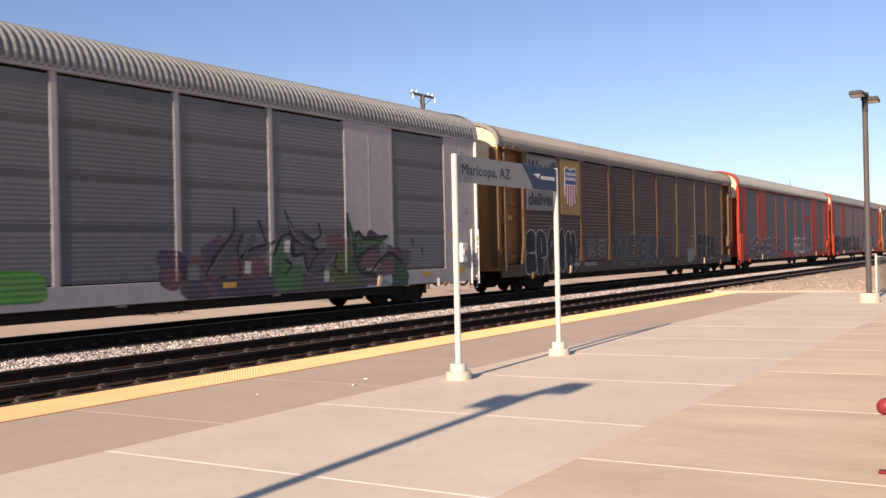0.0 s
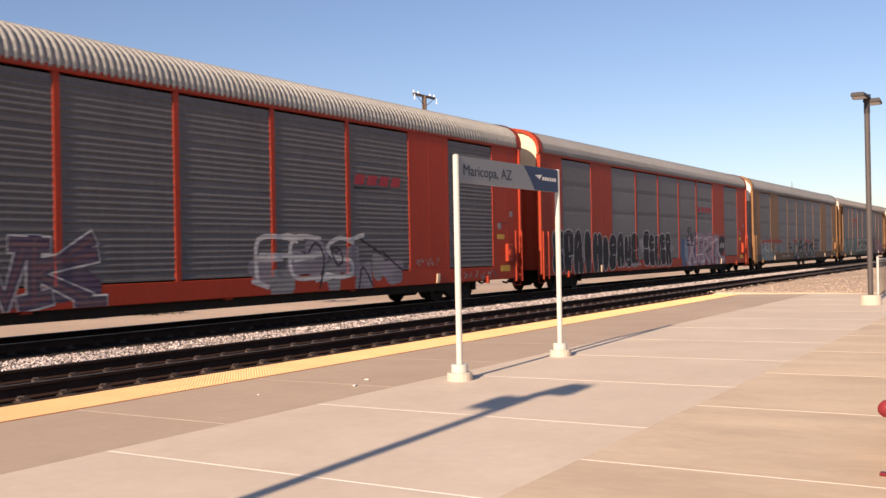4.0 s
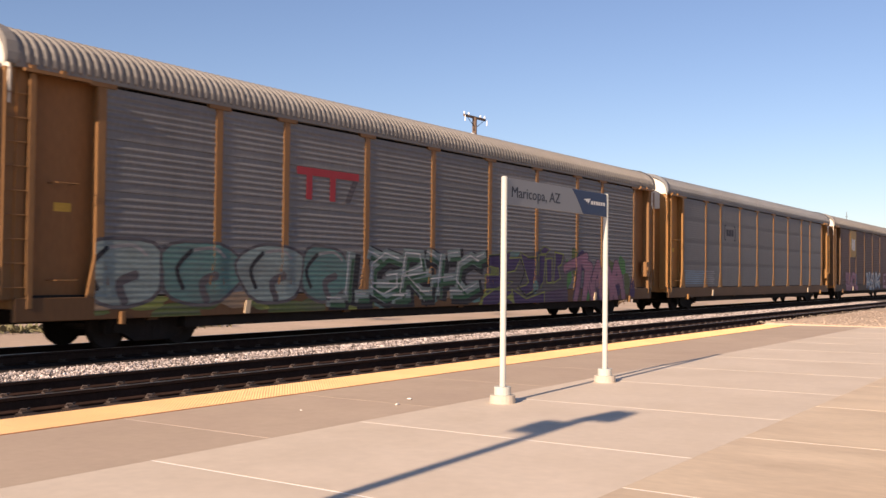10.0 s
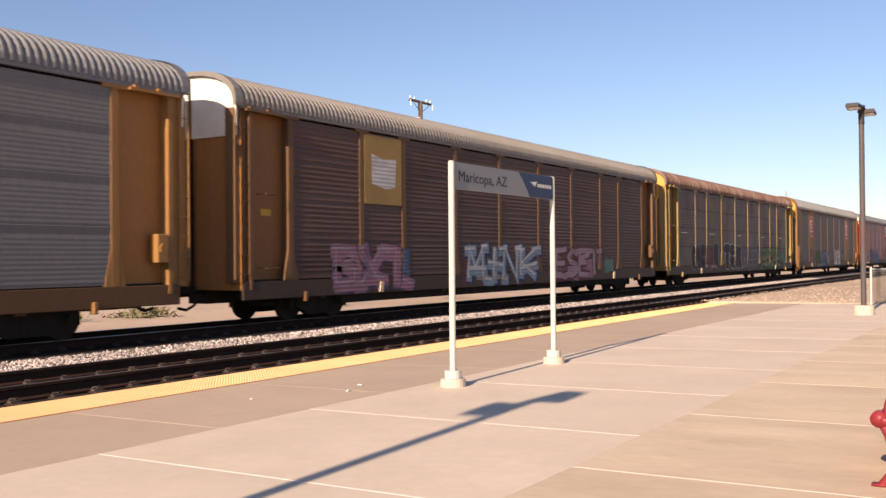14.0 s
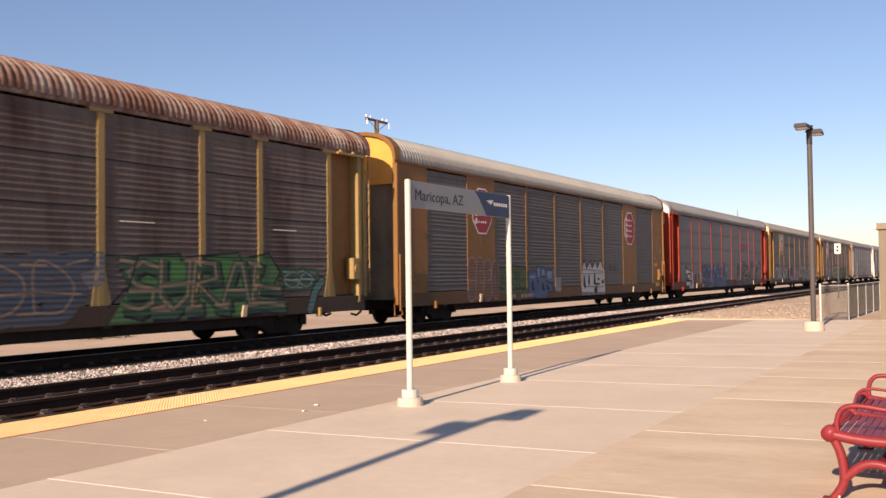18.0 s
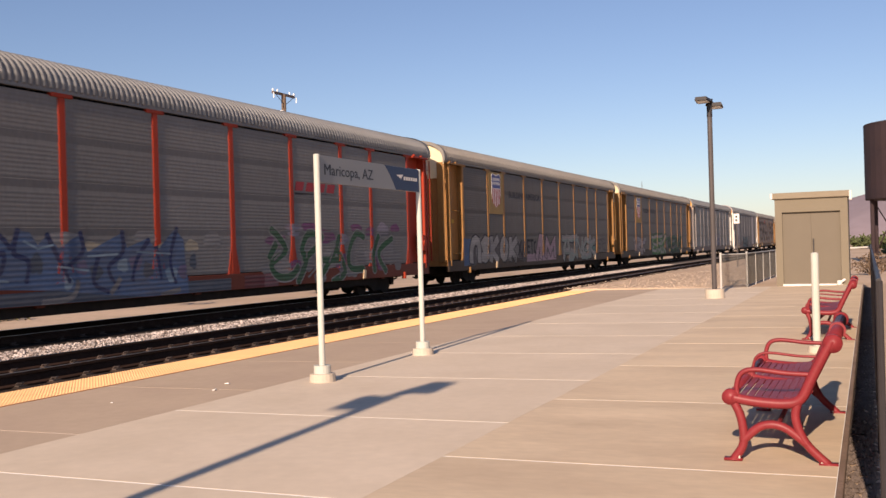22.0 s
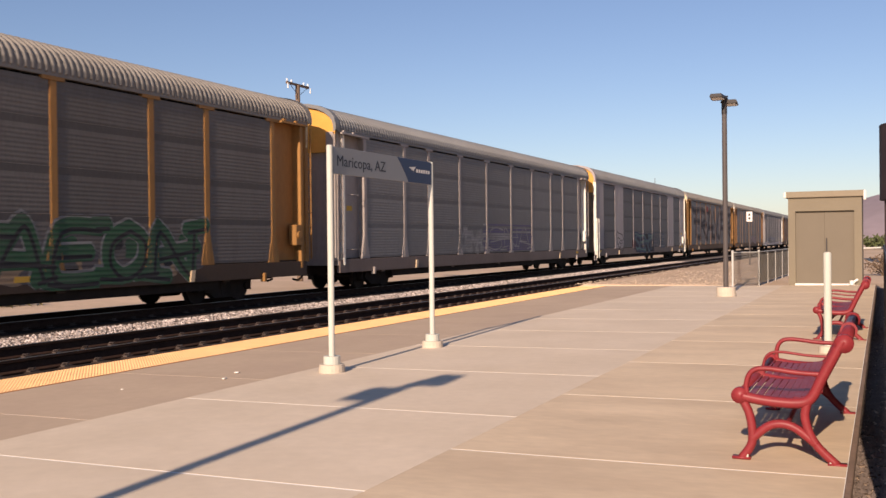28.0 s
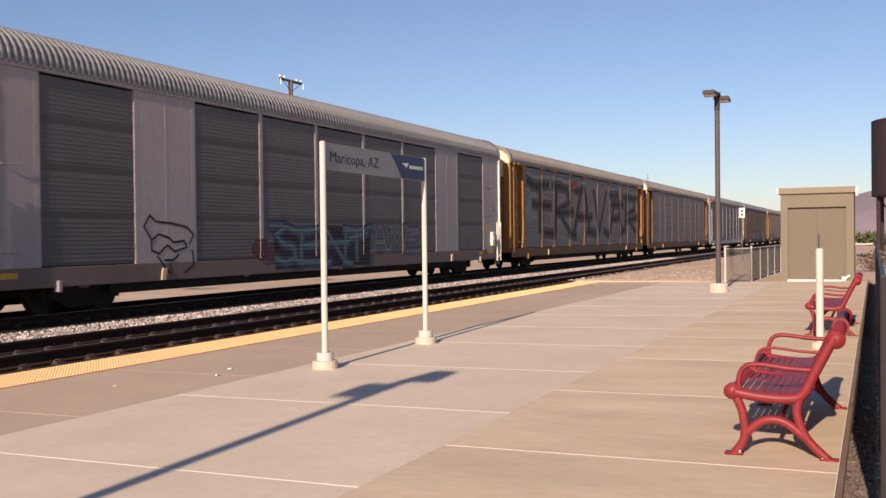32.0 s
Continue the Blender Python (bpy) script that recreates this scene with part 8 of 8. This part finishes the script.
for i, (x, y, r, h, d) in enumerate(((-23.5, 62, 0.9, 0.8, True), (-24, 38, 0.7, 0.55, True), (-25, 30, 0.8, 0.5, True), (-22.6, 49, 0.8, 0.6, True), (-26, 78, 1.1, 0.9, True),
                                    (0.05, 43, 0.8, 0.9, True), (0.55, 47, 0.9, 1.0, True), (1.9, 75, 1.4, 1.0, False), (-1.0, 140, 3.0, 2.0, False), (2.9, 120, 3.2, 1.9, False), (-30, 105, 1.2, 1.0, False))):
    shrub(x, y, r, h, 200 + i, d)


# gravel colour darkened to hold the fence's shade
stone_dark = paint("shaded_gravel", (0.13, 0.10, 0.085), rough=0.95, var=0.35, scale=6, fine=30)


def edge_fence():
    """Screened railing along the inner edge of the platform."""
    s = thing("screen_fence", "waist-high dark screened fence with a dark top rail", "fence", m=pose(0.04, 0, -0.05))
    y0, y1, h = 5.2, 31.0, 1.33
    n = 11
    for i in range(n + 1):
        y = y0 + (y1 - y0) * i / n
        bm = bmesh.new()
        cyl(bm, (0, y, -0.1), (0, y, h), 0.018, 8)
        part("post", bm, dark_metal, s)
    bm = bmesh.new()
    cyl(bm, (0, y0, h), (0, y1, h), 0.014, 8)
    part("top_rail", bm, dark_metal, s)
    for i in range(n):
        a, b = y0 + (y1 - y0) * i / n + 0.04, y0 + (y1 - y0) * (i + 1) / n - 0.04
        bm = bmesh.new()
        box(bm, -0.008, 0.008, a, b, 0.04, h - 0.05)
        part("screen_panel", bm, slat_m, s)


edge_fence()
stones("landscape_gravel", 6000, lambda r, n: (-0.2 + 0.22 * r.rand(n), 5 + 27 * r.rand(n)), stone_dark, "reddish landscaping gravel beside the platform, coloured dark for the fence's shade", 0.022, 9, lambda x, y: 0 * x - 0.066)


kerb_m = paint("stained_kerb", (0.24, 0.165, 0.125), rough=0.95, var=0.3, scale=5, grime=(0.12, 0.08, 0.06), grime_amt=0.7, grime_scale=2.5)


def kerb():
    bm = bmesh.new()
    box(bm, -0.215, -0.175, -22, Y_END, -0.3, 0.012, 0.006)
    tagged(part("kerb", bm, kerb_m, None), "rough concrete kerb along the platform's inner edge", "kerb", kind="structure")


kerb()


def litter(x, y, seed, size=1.0):
    rng = random.Random(seed)
    bm = bmesh.new()
    box(bm, -0.028, 0.028, -0.017, 0.017, 0.0, 0.016, 0.004)
    for v in bm.verts:
        v.co += Vector((rng.uniform(-0.006, 0.006), rng.uniform(-0.006, 0.006), rng.uniform(0, 0.006)))
    for v in bm.verts:
        v.co *= size
    ob = part("paper_scrap", bm, white_paint, None, m=pose(x, y, plat(x), 0, 0, rng.uniform(0, 180)))
    tagged(ob, "crumpled scrap of white paper on the concrete", "litter", "paper scraps")


litter(-7.30, 9.62, 1)
litter(-7.10, 9.12, 2)
litter(-7.72, 8.10, 3, 0.45)


def far_gate():
    s = thing("pipe_gate", "low white pipe barrier beside the shed", "barrier", m=pose(-0.5, 62.0, -0.1))
    bm = bmesh.new()
    cyl(bm, (-0.9, 0, 0.95), (0.7, 0, 1.0), 0.06, 8)
    part("pipe_rail", bm, rail_white, s)
    for x in (-0.85, 0.6):
        bm = bmesh.new()
        cyl(bm, (x, 0, 0), (x, 0, 0.98), 0.05, 8)
        part("pipe_post", bm, rail_white, s)


far_gate()


def scrub_row():
    """Low dusty scrub along the foot of the bank behind the far track."""
    rng = np.random.RandomState(12)
    n = 3200
    y = 6 + 17 * rng.rand(n)
    keep = (np.sin(y * 0.55) + np.sin(y * 1.7 + 1) + 0.8 * rng.rand(n)) > -0.5
    y = y[keep]
    n = len(y)
    x = -26.6 + 0.8 * np.sin(y * 0.3) + 0.45 * rng.randn(n)
    top = 0.28 + 0.16 * np.sin(y * 1.1) + 0.1 * np.sin(y * 2.9)
    z = -0.42 + np.abs(top) * rng.rand(n)
    c = np.stack([x, y, z], -1)
    u = rng.randn(n, 3) * 0.07
    w = rng.randn(n, 3) * 0.04
    v = np.stack([c - u, c + w, c + u, c - w], 1).reshape(-1, 3)
    me = bpy.data.meshes.new("scrub")
    me.from_pydata(v.tolist(), [], np.arange(4 * n).reshape(-1, 4).tolist())
    me.materials.append(scrub_m)
    tagged(new("scrub", me), "low dusty green scrub behind the far track", "scrub", kind="stuff")


scrub_m = paint("dusty_scrub", (0.17, 0.155, 0.085), rough=0.95, var=0.4, scale=1.2, fine=15)
scrub_row()


# ---- motion ----
# how far the train has rolled since the start, second by second
ROLLED = [(0, 1.16), (1, 15.36), (2, 29.286), (5, 70.577), (6, 84.187), (7, 97.659), (8, 110.869), (9, 124.131), (10, 137.321), (11, 150.392),
          (12, 163.384), (12.5, 169.809), (13, 176.215), (14, 189.053), (17, 226.832), (18, 239.083), (19, 251.279), (20, 263.366), (21, 275.374),
          (22, 287.308), (23, 299.027), (24, 310.445), (25, 321.805), (28, 355.194), (29, 366.089), (30, 376.755), (31, 387.28), (32, 397.64)]


def motions():
    for k, car in enumerate(TRAIN):
        walk(car, [(t, pose(XC, k * PITCH - s, RAIL)) for t, s in ROLLED])


motions()
